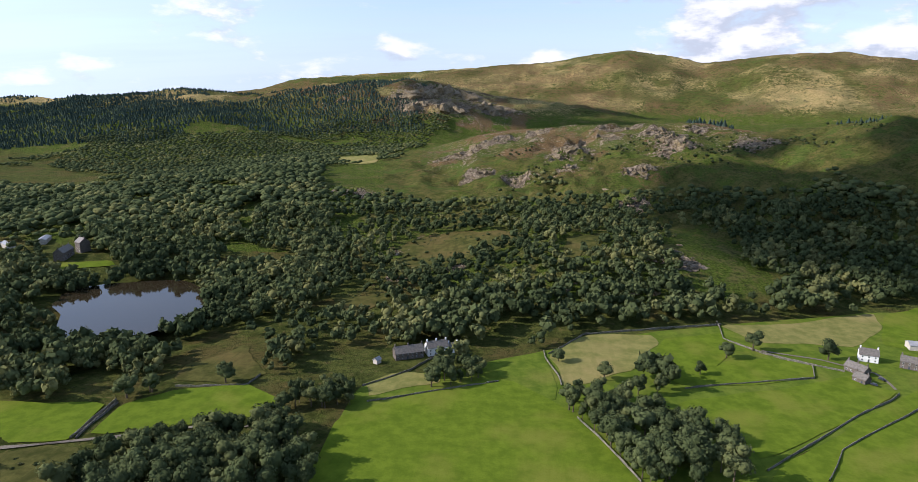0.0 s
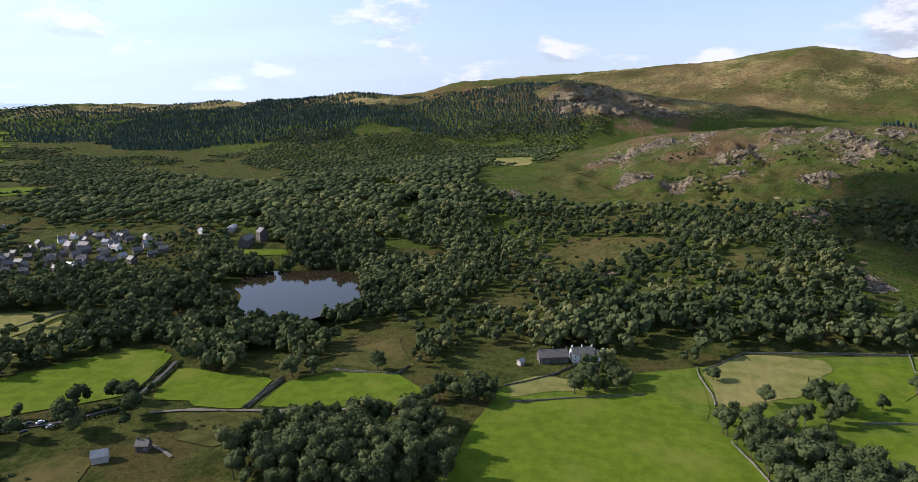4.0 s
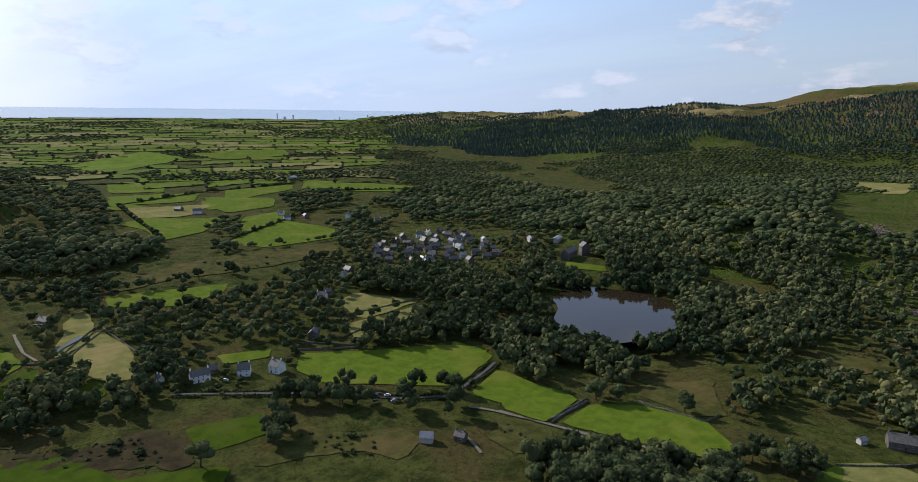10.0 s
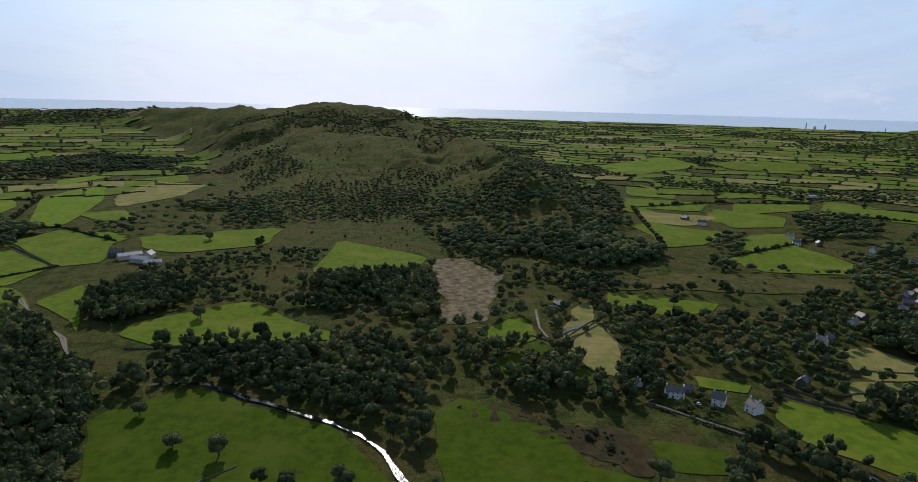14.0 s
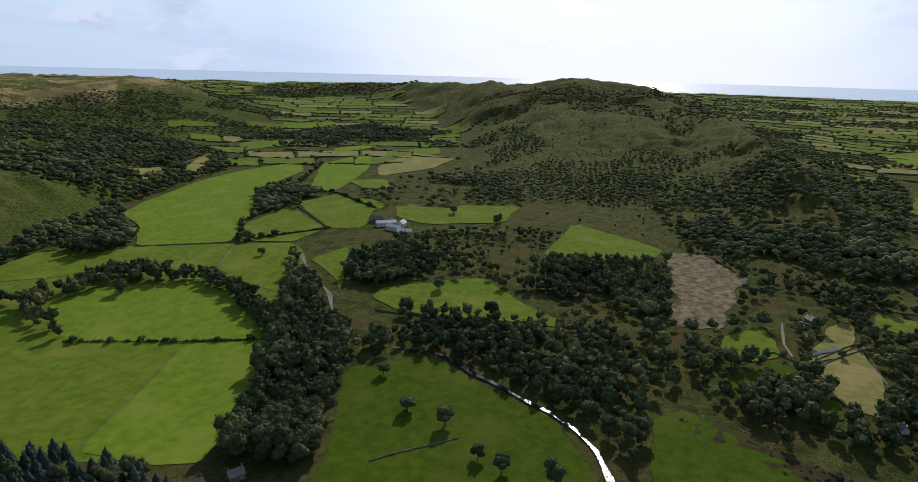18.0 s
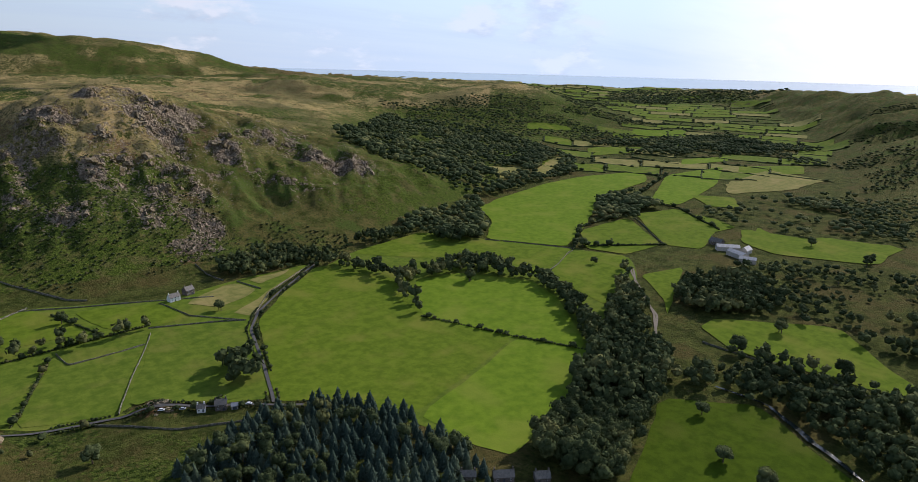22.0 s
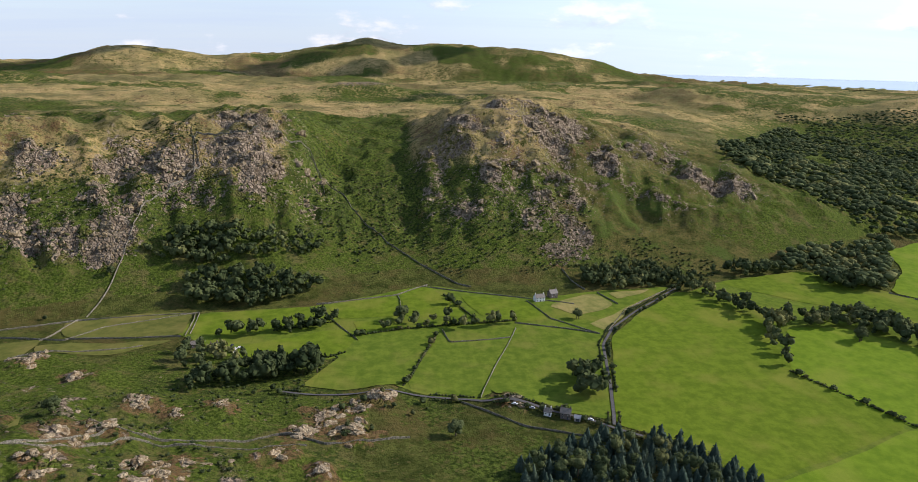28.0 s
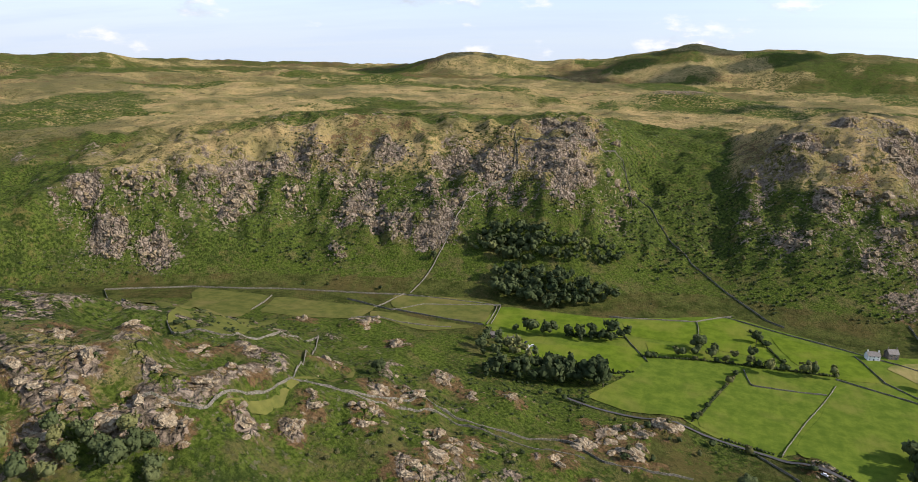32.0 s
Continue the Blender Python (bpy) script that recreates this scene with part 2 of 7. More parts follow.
HUMPS = ((-230, 120, 150, 130, 75), (300, -640, 190, 170, 26), (85, 120, 60, 70, 8), (-60, -420, 90, 70, 12), (-92, 1350, 120, 60, 30), (170, 1320, 160, 60, 12), (-420, 1250, 200, 70, 14))   # x, y, widths, height


def bearing(x, y):
    b = np.degrees(np.arctan2(-np.asarray(x, float), np.asarray(y, float)))
    return np.where(b > 104, b - 360, b)


def eased(ridge):
    """The ridge's table every half degree, its bends rounded off where it stands near."""
    k = np.array(ridge, float)
    b = np.arange(k[0, 0], k[-1, 0] + 0.25, 0.5)
    t = np.stack([np.interp(b, k[:, 0], k[:, i]) for i in range(1, 6)], 1)
    if k[:, 2].mean() < 1100:
        w = np.exp(-0.5 * (np.arange(-6, 7) / 2.6) ** 2)
        pad = np.pad(t, ((6, 6), (0, 0)), "edge")
        t = np.stack([np.convolve(pad[:, i], w / w.sum(), "valid") for i in range(5)], 1)
    return np.column_stack([b, t])


def ridge_height(k, b, r):
    rf, rc, zc, rb, zb = (np.interp(b, k[:, 0], k[:, i]) for i in range(1, 6))
    up = np.clip((r - rf) / (rc - rf), 0, 1)
    rise = zc * (0.45 * up + 0.55 * up * up * (3 - 2 * up))
    down = smooth(0, 1, (r - rc) / (rb - rc))
    edge = smooth(k[0, 0] - 7, k[0, 0], b) * (1 - smooth(k[-1, 0], k[-1, 0] + 7, b))
    return np.where(r < rc, rise, zc + (zb - zc) * down) * edge


def plain_height(b, r):
    """The plain climbs gently with distance towards the skyline."""
    h = np.interp(b, (-215, -140, -100, -60, -30, 0, 60), (114, 117, 130, 144, 152, 160, 164))
    z = (h - 84) * np.clip((r - 1200) / 2800, 0, 1) ** 1.5
    return np.where(r > 4000, h - 84 + 50 * np.clip((r - 4000) / 880, 0, 1.1), z)


# crags: where the rock stands out of the fell sides
FELL_CRAGS = ((-443, 367), (-431, 370), (-419, 380), (-426, 402), (-399, 403), (-386, 423), (-368, 421), (-381, 444), (-362, 458), (-340, 460), (-350, 484), (-325, 485), (-312, 488), (-306, 472), (-276, 473), (-286, 453), (-335, 444), (-373, 406), (-231, 491), (-231, 517), (-219, 528), (-190, 524), (-210, 492), (-216, 470), (-240, 455), (-146, 542), (-140, 571), (-112, 543), (-136, 597), (-111, 614), (-83, 561), (-426, 337), (-393, 350), (-273, 412), (-261, 455), (71, 639), (47, 646), (94, 612), (127, 666), (151, 662), (143, 626), (128, 584), (171, 660), (191, 617), (122, 560), (97, 668), (75, 580), (52, 539), (-100, 1546), (-87, 528), (-458, 350), (107, 533), (129, 632), (163, 643), (198, 625), (226, 651), (250, 650), (274, 647), (282, 625), (289, 612), (314, 613), (326, 599), (100, 591), (140, 586), (150, 564), (-162, 610), (-119, 593), (-158, 563), (-141, 541), (-127, 532), (-118, 548), (-199, 537), (-183, 530), (-286, 515))
SCREE = ((124, 542), (136, 536), (146, 523), (119, 495), (134, 500), (-206, 459), (-214, 454))
EAST_CRAGS = ((33, -910), (49, -886), (15, -940), (-59, -751), (-51, -733), (-74, -821), (-111, -818), (-129, -875), (-167, -795), (-166, -739), (-163, -686), (-176, -706), (42, -682), (34, -687), (-56, -662), (-6, -648), (-117, -629), (-206, -793), (81, -852), (161, -607), (-253, -715), (-31, -943))
FAR_CRAGS = ((301, -1770), (245, -1831), (257, -1695), (181, -1705), (149, -1865), (70, -1774))
WOOD_ROCKS = ((-90, -404), (-104, -413), (-107, -401), (81, -443), (41, -404), (74, -386), (-98, -541), (62, -473))

OUTCROPS = []
OUTCROPS += ((-167, 141), (-182, 112), (-182, 129), (-168, 101), (-151, 128), (-153, 146), (-130, 160), (-115, 190), (-87, 183), (-79, 195), (-131, 175), (-160, 128), (-210, 140), (-189, 153), (-166, 184), (-157, 222), (-192, 315), (-161, 297), (-222, 296), (-177, 167))
OUTCROPS += ((-36, 254), (-25, 248), (-23, 268), (-191, 112), (-174, 116), (-158, 117), (-87, 199), (-84, 263), (-138, 147), (-54, 221), (-91, 171), (-113, 179), (-115, 258), (-153, 164), (-125, 213), (-119, 188), (-94, 203), (-81, 209), (-38, 264), (-27, 273))
OUTCROPS += ((-117, 261), (-113, 221), (-162, 298), (-193, 321), (-34, 213), (50, 279), (-46, 247), (-15, 280), (-100, 254))
CRAG_MASK, KNOLL_MASK = [], []


def craggy(x, y):
    """How near a place lies to the crags, from 0 to 1."""
    if not CRAG_MASK:
        mx, my = np.meshgrid(np.arange(-700, 701, 6.0), np.arange(-1100, 801, 6.0))
        total = np.zeros(mx.shape)
        for cx, cy in FELL_CRAGS + EAST_CRAGS:
            w = 0.024 * math.hypot(cx, cy)
            total = np.maximum(total, np.exp(-0.5 * ((mx - cx) ** 2 + (my - cy) ** 2) / w ** 2))
        CRAG_MASK.append(total)
    return looked_up(CRAG_MASK[0], (x + 700) / 6, (y + 1100) / 6)


def knolly(x, y):
    """How near a place lies to the rocky knolls of the valley side, from 0 to 1."""
    if not KNOLL_MASK:
        mx, my = np.meshgrid(np.arange(-300, 121, 2.5), np.arange(50, 391, 2.5))
        total = np.zeros(mx.shape)
        for k, (cx, cy) in enumerate(OUTCROPS):
            a, w = 0.9 * k, 5.0 + 3.5 * ((k * 29) % 13) / 12
            u, v = (mx - cx) * math.cos(a) + (my - cy) * math.sin(a), (my - cy) * math.cos(a) - (mx - cx) * math.sin(a)
            total = np.maximum(total, np.exp(-0.5 * ((u / (1.5 * w)) ** 2 + (v / w) ** 2)))
        total[:, [0, -1]] = 0
        total[[0, -1]] = 0
        KNOLL_MASK.append(total)
    return looked_up(KNOLL_MASK[0], (x + 300) / 2.5, (y - 50) / 2.5)


def looked_up(m, u, v):
    u, v = np.clip(u, 0, m.shape[1] - 1.01), np.clip(v, 0, m.shape[0] - 1.01)
    i, j = u.astype(int), v.astype(int)
    fu, fv = u - i, v - j
    return (m[j, i] * (1 - fu) + m[j, i + 1] * fu) * (1 - fv) + (m[j + 1, i] * (1 - fu) + m[j + 1, i + 1] * fu) * fv


def land(x, y, detail=True):
    x, y = np.asarray(x, float), np.asarray(y, float)
    r, b = np.hypot(x, y), bearing(x, y)
    z = plain_height(b, r)
    hill = 0.0
    if not EASED:
        EASED.extend(eased(k) for k in RIDGES)
    for ridge in EASED:
        hill = np.maximum(hill, ridge_height(ridge, b, r))
    z = np.logaddexp(z / 5, hill / 5) * 5 - 5 * math.log(2) * np.exp(-np.abs(z - hill) / 5)
    for hx, hy, wx, wy, hh in HUMPS:
        z = z + hh * np.exp(-((x - hx) / wx) ** 2 - ((y - hy) / wy) ** 2)
    if detail:
        rough = smooth(6, 40, hill) + smooth(10, 40, z) * (r < 400)
        rough = np.clip(rough, 0, 1)
        big = fbm(x, y, 190, 3, 3) - 0.5
        crag = 1 - np.abs(2 * fbm(x, y, 75, 5, 9) - 1)
        near = 1 - smooth(900, 2600, r)
        z = z + rough * (big * (16 + 10 * (1 - near)) + (crag - 0.8) * (13 * near + 16 * (1 - near) + 14 * smooth(-104, -96, b) * (1 - smooth(-60, -52, b))))
        flank = smooth(8, 30, hill) * smooth(420, 500, r) * (1 - smooth(800, 1000, r)) * ((b > -40) | (b < -165))
        ribs = 1 - np.abs(2 * fbm(b * 9, r * 0.35, 30, 4, 51) - 1)
        z = z + flank * ((ribs - 0.75) * 12 + (1 - np.abs(2 * fbm(x, y, 30, 4, 57) - 1) - 0.78) * 9)
        bare = craggy(x, y) * smooth(6, 20, z)
        z = z + bare * ((1 - np.abs(2 * fbm(x, y, 36, 4, 121) - 1)) - 0.74) * 15
        shelf = z / 7.5 + 2.2 * fbm(x, y, 60, 3, 131)
        z = z + bare * 4.6 * (smooth(0.32, 0.68, shelf - np.floor(shelf)) - (shelf - np.floor(shelf)))
        bump = knolly(x, y)
        z = z + bump * (3.0 + 5.0 * (1 - np.abs(2 * fbm(x, y, 14, 4, 171) - 1) - 0.6))
        swell = smooth(2300, 2600, r) * (1 - smooth(3000, 3250, r)) * 55 + smooth(1000, 1300, r) * (1 - smooth(2200, 2500, r)) * 22 * smooth(-30, -20, b)
        z = z + smooth(30, 80, hill) * swell * (fbm(x, y, 520, 4, 91) - 0.52)
        gully = 1 - np.abs(2 * fbm(b * 22, r * 0.11, 30, 4, 211) - 1)
        z = z + smooth(40, 110, hill) * smooth(1950, 2300, r) * (1 - smooth(3050, 3350, r)) * (gully - 0.72) * 9 + smooth(40, 110, hill) * smooth(1950, 2300, r) * (1 - smooth(3050, 3350, r)) * (1 - np.abs(2 * fbm(x, y, 380, 4, 213) - 1) - 0.7) * 26
        knoll = smooth(0, 12, b) * (1 - smooth(330, 400, r)) * smooth(4, 16, z)
        z = z + knoll * ((1 - np.abs(2 * fbm(x, y, 42, 4, 83) - 1)) - 0.72) * 13
        z = z + 0.8 * (fbm(x, y, 90, 2, 5) - 0.5)
        z = z - 6 * np.exp(-((x - 211) / 72) ** 4 - ((y + 322) / 78) ** 4)
        sea = smooth(3960, 4040, r) * smooth(-132, -126, b) * (1 - smooth(-18, -12, b)) * (hill < z - 10)
        z = z - 30 * sea
    return z

# ---- plan: corners on the ground, in metres ----
FIELDS = []
FIELDS += (
    ('meadow', ((60, -171), (63, -211), (52, -223), (35, -237), (17, -246), (0, -251), (-18, -232), (-26, -219), (-31, -209), (-40, -182), (-62, -140), (57, -128))),
    ('dry', ((60, -241), (43, -254), (27, -247), (53, -229))),
    ('pasture', ((10, -252), (-14, -281), (-20, -245), (-18, -233), (0, -251))),
    ('dry', ((-18, -281), (-36, -305), (-66, -310), (-70, -298), (-62, -276), (-44, -262), (-32, -249), (-21, -245))),
)
FIELDS += (
    ('meadow', ((-74, -307), (-106, -316), (-103, -295), (-86, -267), (-69, -253), (-65, -264), (-66, -287))),
    ('meadow', ((-74, -254), (-97, -284), (-134, -286), (-130, -269), (-104, -258))),
    ('meadow', ((-65, -237), (-126, -262), (-142, -270), (-157, -256), (-83, -196), (-77, -224))),
    ('meadow', ((-84, -192), (-155, -252), (-166, -260), (-194, -279), (-198, -247), (-133, -192), (-90, -143), (-62, -140))),
)
FIELDS += (
    ('dry', ((-109, -325), (-157, -341), (-200, -362), (-191, -338), (-169, -307), (-120, -304))),
    ('meadow', ((-203, -358), (-234, -378), (-271, -372), (-230, -311), (-192, -306), (-179, -312))),
    ('meadow', ((227, -221), (213, -220), (206, -207), (204, -197), (213, -191), (241, -219))),
    ('meadow', ((190, -205), (154, -213), (149, -187), (169, -181))),
)
FIELDS += (
    ('meadow', ((147, -212), (133, -227), (108, -235), (89, -224), (82, -213), (144, -189))),
    ('rough', ((166, -177), (132, -186), (108, -197), (124, -175), (142, -162), (153, -161))),
    ('rough', ((135, -233), (139, -252), (126, -277), (104, -244), (112, -235))),
    ('rough', ((107, -354), (75, -362), (72, -331), (88, -317))),
)
FIELDS += (
    ('rough', ((95, -458), (54, -486), (-9, -467), (4, -429), (66, -391), (78, -416))),
    ('rough', ((-26, -394), (-32, -432), (-72, -455), (-45, -398))),
    ('dry', ((338, -1130), (207, -968), (191, -851), (240, -884))),
    ('meadow', ((317, -392), (277, -407), (269, -398), (301, -381))),
)
FIELDS += (
    ('meadow', ((279, -148), (261, -174), (241, -209), (221, -227), (203, -201), (197, -182), (237, -139), (261, -136))),
    ('dry', ((343, -212), (348, -232), (305, -253), (306, -199))),
    ('dry', ((297, -189), (301, -250), (287, -243), (274, -215), (281, -178))),
    ('meadow', ((679, -296), (690, -347), (593, -315), (544, -331), (516, -318), (519, -247), (541, -233))),
)
FIELDS += (
    ('meadow', ((964, -532), (757, -639), (735, -570), (845, -461))),
    ('meadow', ((923, -379), (916, -484), (863, -458), (809, -332))),
    ('meadow', ((858, -326), (799, -395), (730, -361), (720, -295), (797, -303))),
    ('meadow', ((637, -321), (555, -340), (523, -317), (555, -215), (595, -280))),
)
FIELDS += (
    ('meadow', ((1123, -287), (1041, -338), (937, -295), (1000, -259))),
    ('meadow', ((1475, -308), (1618, -515), (1454, -488), (1291, -342), (1285, -278))),
    ('meadow', ((1599, -552), (1667, -846), (1429, -757), (1402, -578))),
    ('meadow', ((944, -224), (911, -338), (830, -299), (853, -216))),
)
FIELDS += (
    ('dry', ((829, -210), (793, -309), (723, -253), (742, -206))),
    ('meadow', ((725, -208), (694, -280), (625, -236), (595, -180))),
    ('rough', ((480, -110), (511, -177), (505, -309), (450, -282), (462, -164), (454, -107))),
    ('meadow', ((449, -102), (427, -173), (407, -162), (398, -129), (422, -95))),
)
FIELDS += (
    ('dry', ((363, -53), (431, -82), (390, -84), (345, -55))),
    ('dry', ((339, -57), (381, -83), (338, -87), (298, -77), (300, -68))),
    ('meadow', ((354, -10), (390, -30), (372, -40), (353, -38), (342, -15))),
    ('meadow', ((312, -15), (347, -43), (318, -49), (309, -40), (306, -14))),
)
FIELDS += (
    ('meadow', ((306, -55), (307, -64), (289, -63), (285, -52))),
    ('meadow', ((303, -115), (293, -140), (284, -135), (290, -113))),
    ('pasture', ((238, -77), (229, -106), (213, -103), (215, -73))),
    ('rough', ((209, -104), (178, -141), (164, -130), (194, -89))),
)
FIELDS += (
    ('bog', ((266, -4), (240, -70), (217, -67), (262, 5))),
    ('pasture', ((218, -49), (200, -78), (187, -69), (204, -45))),
    ('meadow', ((187, -180), (198, -209), (152, -213), (150, -191))),
    ('meadow', ((337, 197), (358, 200), (408, 146), (368, 105), (342, 62), (323, 169))),
)
FIELDS += (
    ('meadow', ((475, 123), (606, 127), (545, 35), (494, 43))),
    ('felled', ((526, 31), (549, 2), (477, -26), (384, -16), (366, 16))),
    ('meadow', ((172, 122), (243, 157), (274, 126), (254, 89), (242, 55), (229, 46), (201, 25), (185, 21), (143, 113))),
    ('pasture', ((257, 14), (270, 2), (246, -38), (208, -50), (197, 5), (228, 11))),
)
FIELDS += (
    ('bog', ((277, -1), (259, -27), (236, -72), (216, -70), (217, -57), (248, -43))),
    ('meadow', ((362, -10), (393, -34), (350, -41), (329, -18))),
    ('meadow', ((312, -12), (331, -37), (310, -35), (299, -17))),
    ('meadow', ((599, 319), (614, 262), (662, 201), (576, 187), (537, 252), (551, 291))),
)
FIELDS += (
    ('meadow', ((123, 356), (147, 385), (200, 440), (232, 374), (228, 361), (212, 309), (237, 251), (140, 212), (122, 240), (93, 259), (105, 295))),
    ('lush', ((238, 250), (257, 213), (189, 173), (153, 162), (144, 176), (140, 209))),
    ('lush', ((241, 366), (281, 363), (313, 321), (302, 280), (255, 214), (233, 249), (208, 306))),
    ('meadow', ((237, 455), (326, 481), (316, 424), (358, 427), (403, 362), (382, 356), (327, 322), (318, 387), (277, 411))),
)
FIELDS += (
    ('meadow', ((399, 357), (425, 321), (319, 250), (323, 278), (329, 322))),
    ('lush', ((442, 538), (491, 565), (703, 624), (823, 608), (759, 549), (600, 503), (516, 440), (427, 384), (404, 370), (360, 430), (409, 475))),
    ('meadow', ((458, 404), (542, 412), (480, 327), (429, 324), (412, 356))),
    ('meadow', ((564, 421), (630, 412), (583, 334), (498, 298), (482, 325))),
)
FIELDS += (
    ('lush', ((633, 454), (828, 567), (987, 570), (814, 477), (645, 422))),
    ('dry', ((832, 476), (1014, 508), (993, 410), (875, 401), (763, 428))),
    ('meadow', ((391, 283), (438, 276), (338, 220), (364, 243))),
    ('meadow', ((561, 289), (622, 312), (586, 268), (637, 256), (655, 195), (606, 194), (558, 222), (542, 275))),
)
FIELDS += (
    ('dry', ((601, 717), (667, 712), (587, 639), (560, 644))),
    ('dry', ((645, 664), (827, 785), (763, 718), (646, 641))),
    ('meadow', ((-130, 366), (-135, 401), (-60, 412), (-46, 387), (-58, 381), (-104, 365))),
    ('meadow', ((-100, 348), (-43, 374), (-33, 357), (-37, 341), (-47, 332), (-93, 331))),
)
FIELDS += (
    ('meadow', ((-55, 414), (-10, 431), (-7, 395), (-45, 390))),
    ('meadow', ((-6, 433), (14, 454), (25, 426), (38, 391), (-4, 392))),
    ('meadow', ((36, 432), (82, 419), (91, 386), (71, 380), (46, 392))),
    ('dry', ((97, 410), (134, 433), (143, 411), (112, 388))),
)
FIELDS += (
    ('dry', ((143, 435), (180, 444), (149, 417))),
    ('dry', ((114, 378), (202, 446), (159, 411), (121, 366))),
    ('pasture', ((37, 285), (68, 370), (117, 360), (106, 308), (91, 268))),
    ('pasture', ((-3, 297), (16, 359), (66, 370), (35, 285))),
)
FIELDS += (
    ('pasture', ((-55, 297), (-37, 339), (-4, 362), (5, 348), (-4, 297), (-35, 292))),
    ('meadow', ((-35, 385), (-4, 386), (-4, 375), (-32, 371))),
    ('meadow', ((-211, 388), (-152, 406), (-139, 401), (-135, 366), (-198, 360))),
    ('meadow', ((-230, 354), (-208, 360), (-207, 336), (-217, 334))),
)
FIELDS += (
    ('meadow', ((-209, 351), (-135, 357), (-159, 336), (-198, 331))),
    ('meadow', ((-236, 189), (-343, 333), (-283, 343), (-268, 304), (-227, 220))),
    ('meadow', ((-279, 341), (-210, 357), (-206, 328), (-232, 309), (-264, 302))),
    ('rough', ((-211, 187), (-227, 219), (-238, 295), (-179, 190), (-203, 184))),
)
FIELDS += (
    ('rough', ((-145, 143), (-144, 180), (-150, 241), (-145, 222), (-140, 153))),
    ('meadow', ((716, 454), (747, 412), (692, 373), (672, 400))),
    ('meadow', ((560, 374), (616, 397), (618, 360), (601, 326), (564, 326), (539, 338))),
    ('meadow', ((968, 850), (1035, 859), (1086, 804), (1028, 760), (892, 775))),
)
FIELDS += (
    ('lush', ((1003, 661), (1111, 635), (1059, 604), (943, 620))),
    ('meadow', ((1014, 559), (1122, 503), (1025, 457), (947, 520))),
    ('meadow', ((1044, 1102), (1135, 1063), (1111, 1022), (993, 1046))),
    ('dry', ((659, 676), (744, 738), (824, 785), (757, 714), (668, 655))),
)
FIELDS += (
    ('lush', ((1333, 1026), (1468, 964), (1328, 869), (1243, 954))),
    ('meadow', ((1105, -266), (1065, -322), (949, -304), (973, -237))),
    ('meadow', ((916, -221), (820, -238), (793, -234), (824, -197))),
    ('meadow', ((744, -215), (700, -252), (613, -209), (600, -182), (645, -189), (711, -179))),
)
FIELDS += (
    ('lush', ((1455, -288), (1725, -507), (1496, -531), (1394, -446), (1322, -273))),
    ('meadow', ((825, -305), (839, -346), (749, -316), (753, -286))),
    ('meadow', ((1309, -411), (1244, -446), (1163, -419), (1155, -365))),
)
WOODS = []
WOODS += (
    ('broadleaf', 6.6, ((135, -158), (121, -182), (104, -206), (92, -214), (66, -190), (58, -166), (74, -148), (121, -143))),
    ('broadleaf', 6.6, ((-19, -232), (-30, -244), (-43, -234), (-57, -226), (-73, -211), (-74, -196), (-74, -180), (-37, -176), (-29, -213))),
    ('broadleaf', 6.6, ((603, -696), (338, -608), (299, -836), (181, -600), (142, -484), (104, -458), (116, -380), (134, -311), (165, -308), (140, -219), (171, -210), (192, -208), (247, -272), (229, -284), (199, -290), (192, -355), (213, -374), (248, -367), (264, -331), (273, -303), (336, -379), (277, -413), (328, -450), (394, -448))),
    ('mixed', 9, ((181, -600), (97, -579), (-10, -573), (-61, -567), (-158, -560), (-304, -515), (-341, -485), (-284, -392), (-240, -389), (-169, -356), (-99, -331), (-37, -312), (-7, -283), (26, -287), (59, -283), (88, -265), (130, -311), (116, -380), (104, -458), (142, -484))),
)
WOODS += (
    ('broadleaf', 6.6, ((89, -224), (64, -237), (56, -223), (76, -207))),
    ('broadleaf', 6.6, ((43, -251), (29, -266), (11, -268), (10, -250), (31, -239))),
    ('broadleaf', 6.6, ((-52, -257), (-65, -280), (-72, -265), (-66, -247), (-50, -240))),
    ('broadleaf', 6.6, ((111, -244), (102, -293), (88, -265), (96, -245))),
)
WOODS += (
    ('broadleaf', 6.6, ((683, -471), (778, -674), (703, -785), (389, -644), (361, -1152), (149, -504), (216, -427), (275, -410), (391, -465), (516, -441), (576, -367))),
    ('broadleaf', 6.6, ((227, -261), (213, -269), (175, -323), (193, -385), (149, -504), (97, -352), (127, -307), (168, -278), (150, -233), (175, -196), (210, -213), (249, -261))),
    ('broadleaf', 6.6, ((369, -240), (379, -296), (339, -320), (279, -318), (239, -301), (252, -279), (290, -275), (335, -228))),
    ('broadleaf', 6.6, ((265, -176), (287, -208), (279, -241), (269, -276), (225, -236), (250, -196))),
)
WOODS += (
    ('broadleaf', 6.6, ((297, -363), (272, -413), (232, -383), (264, -336))),
    ('mixed', 9, ((393, -95), (406, -164), (373, -210), (290, -155), (315, -120), (328, -87))),
    ('broadleaf', 6.6, ((320, -84), (317, -101), (281, -89), (291, -76))),
    ('broadleaf', 6.6, ((253, -117), (223, -149), (203, -147), (232, -107))),
)
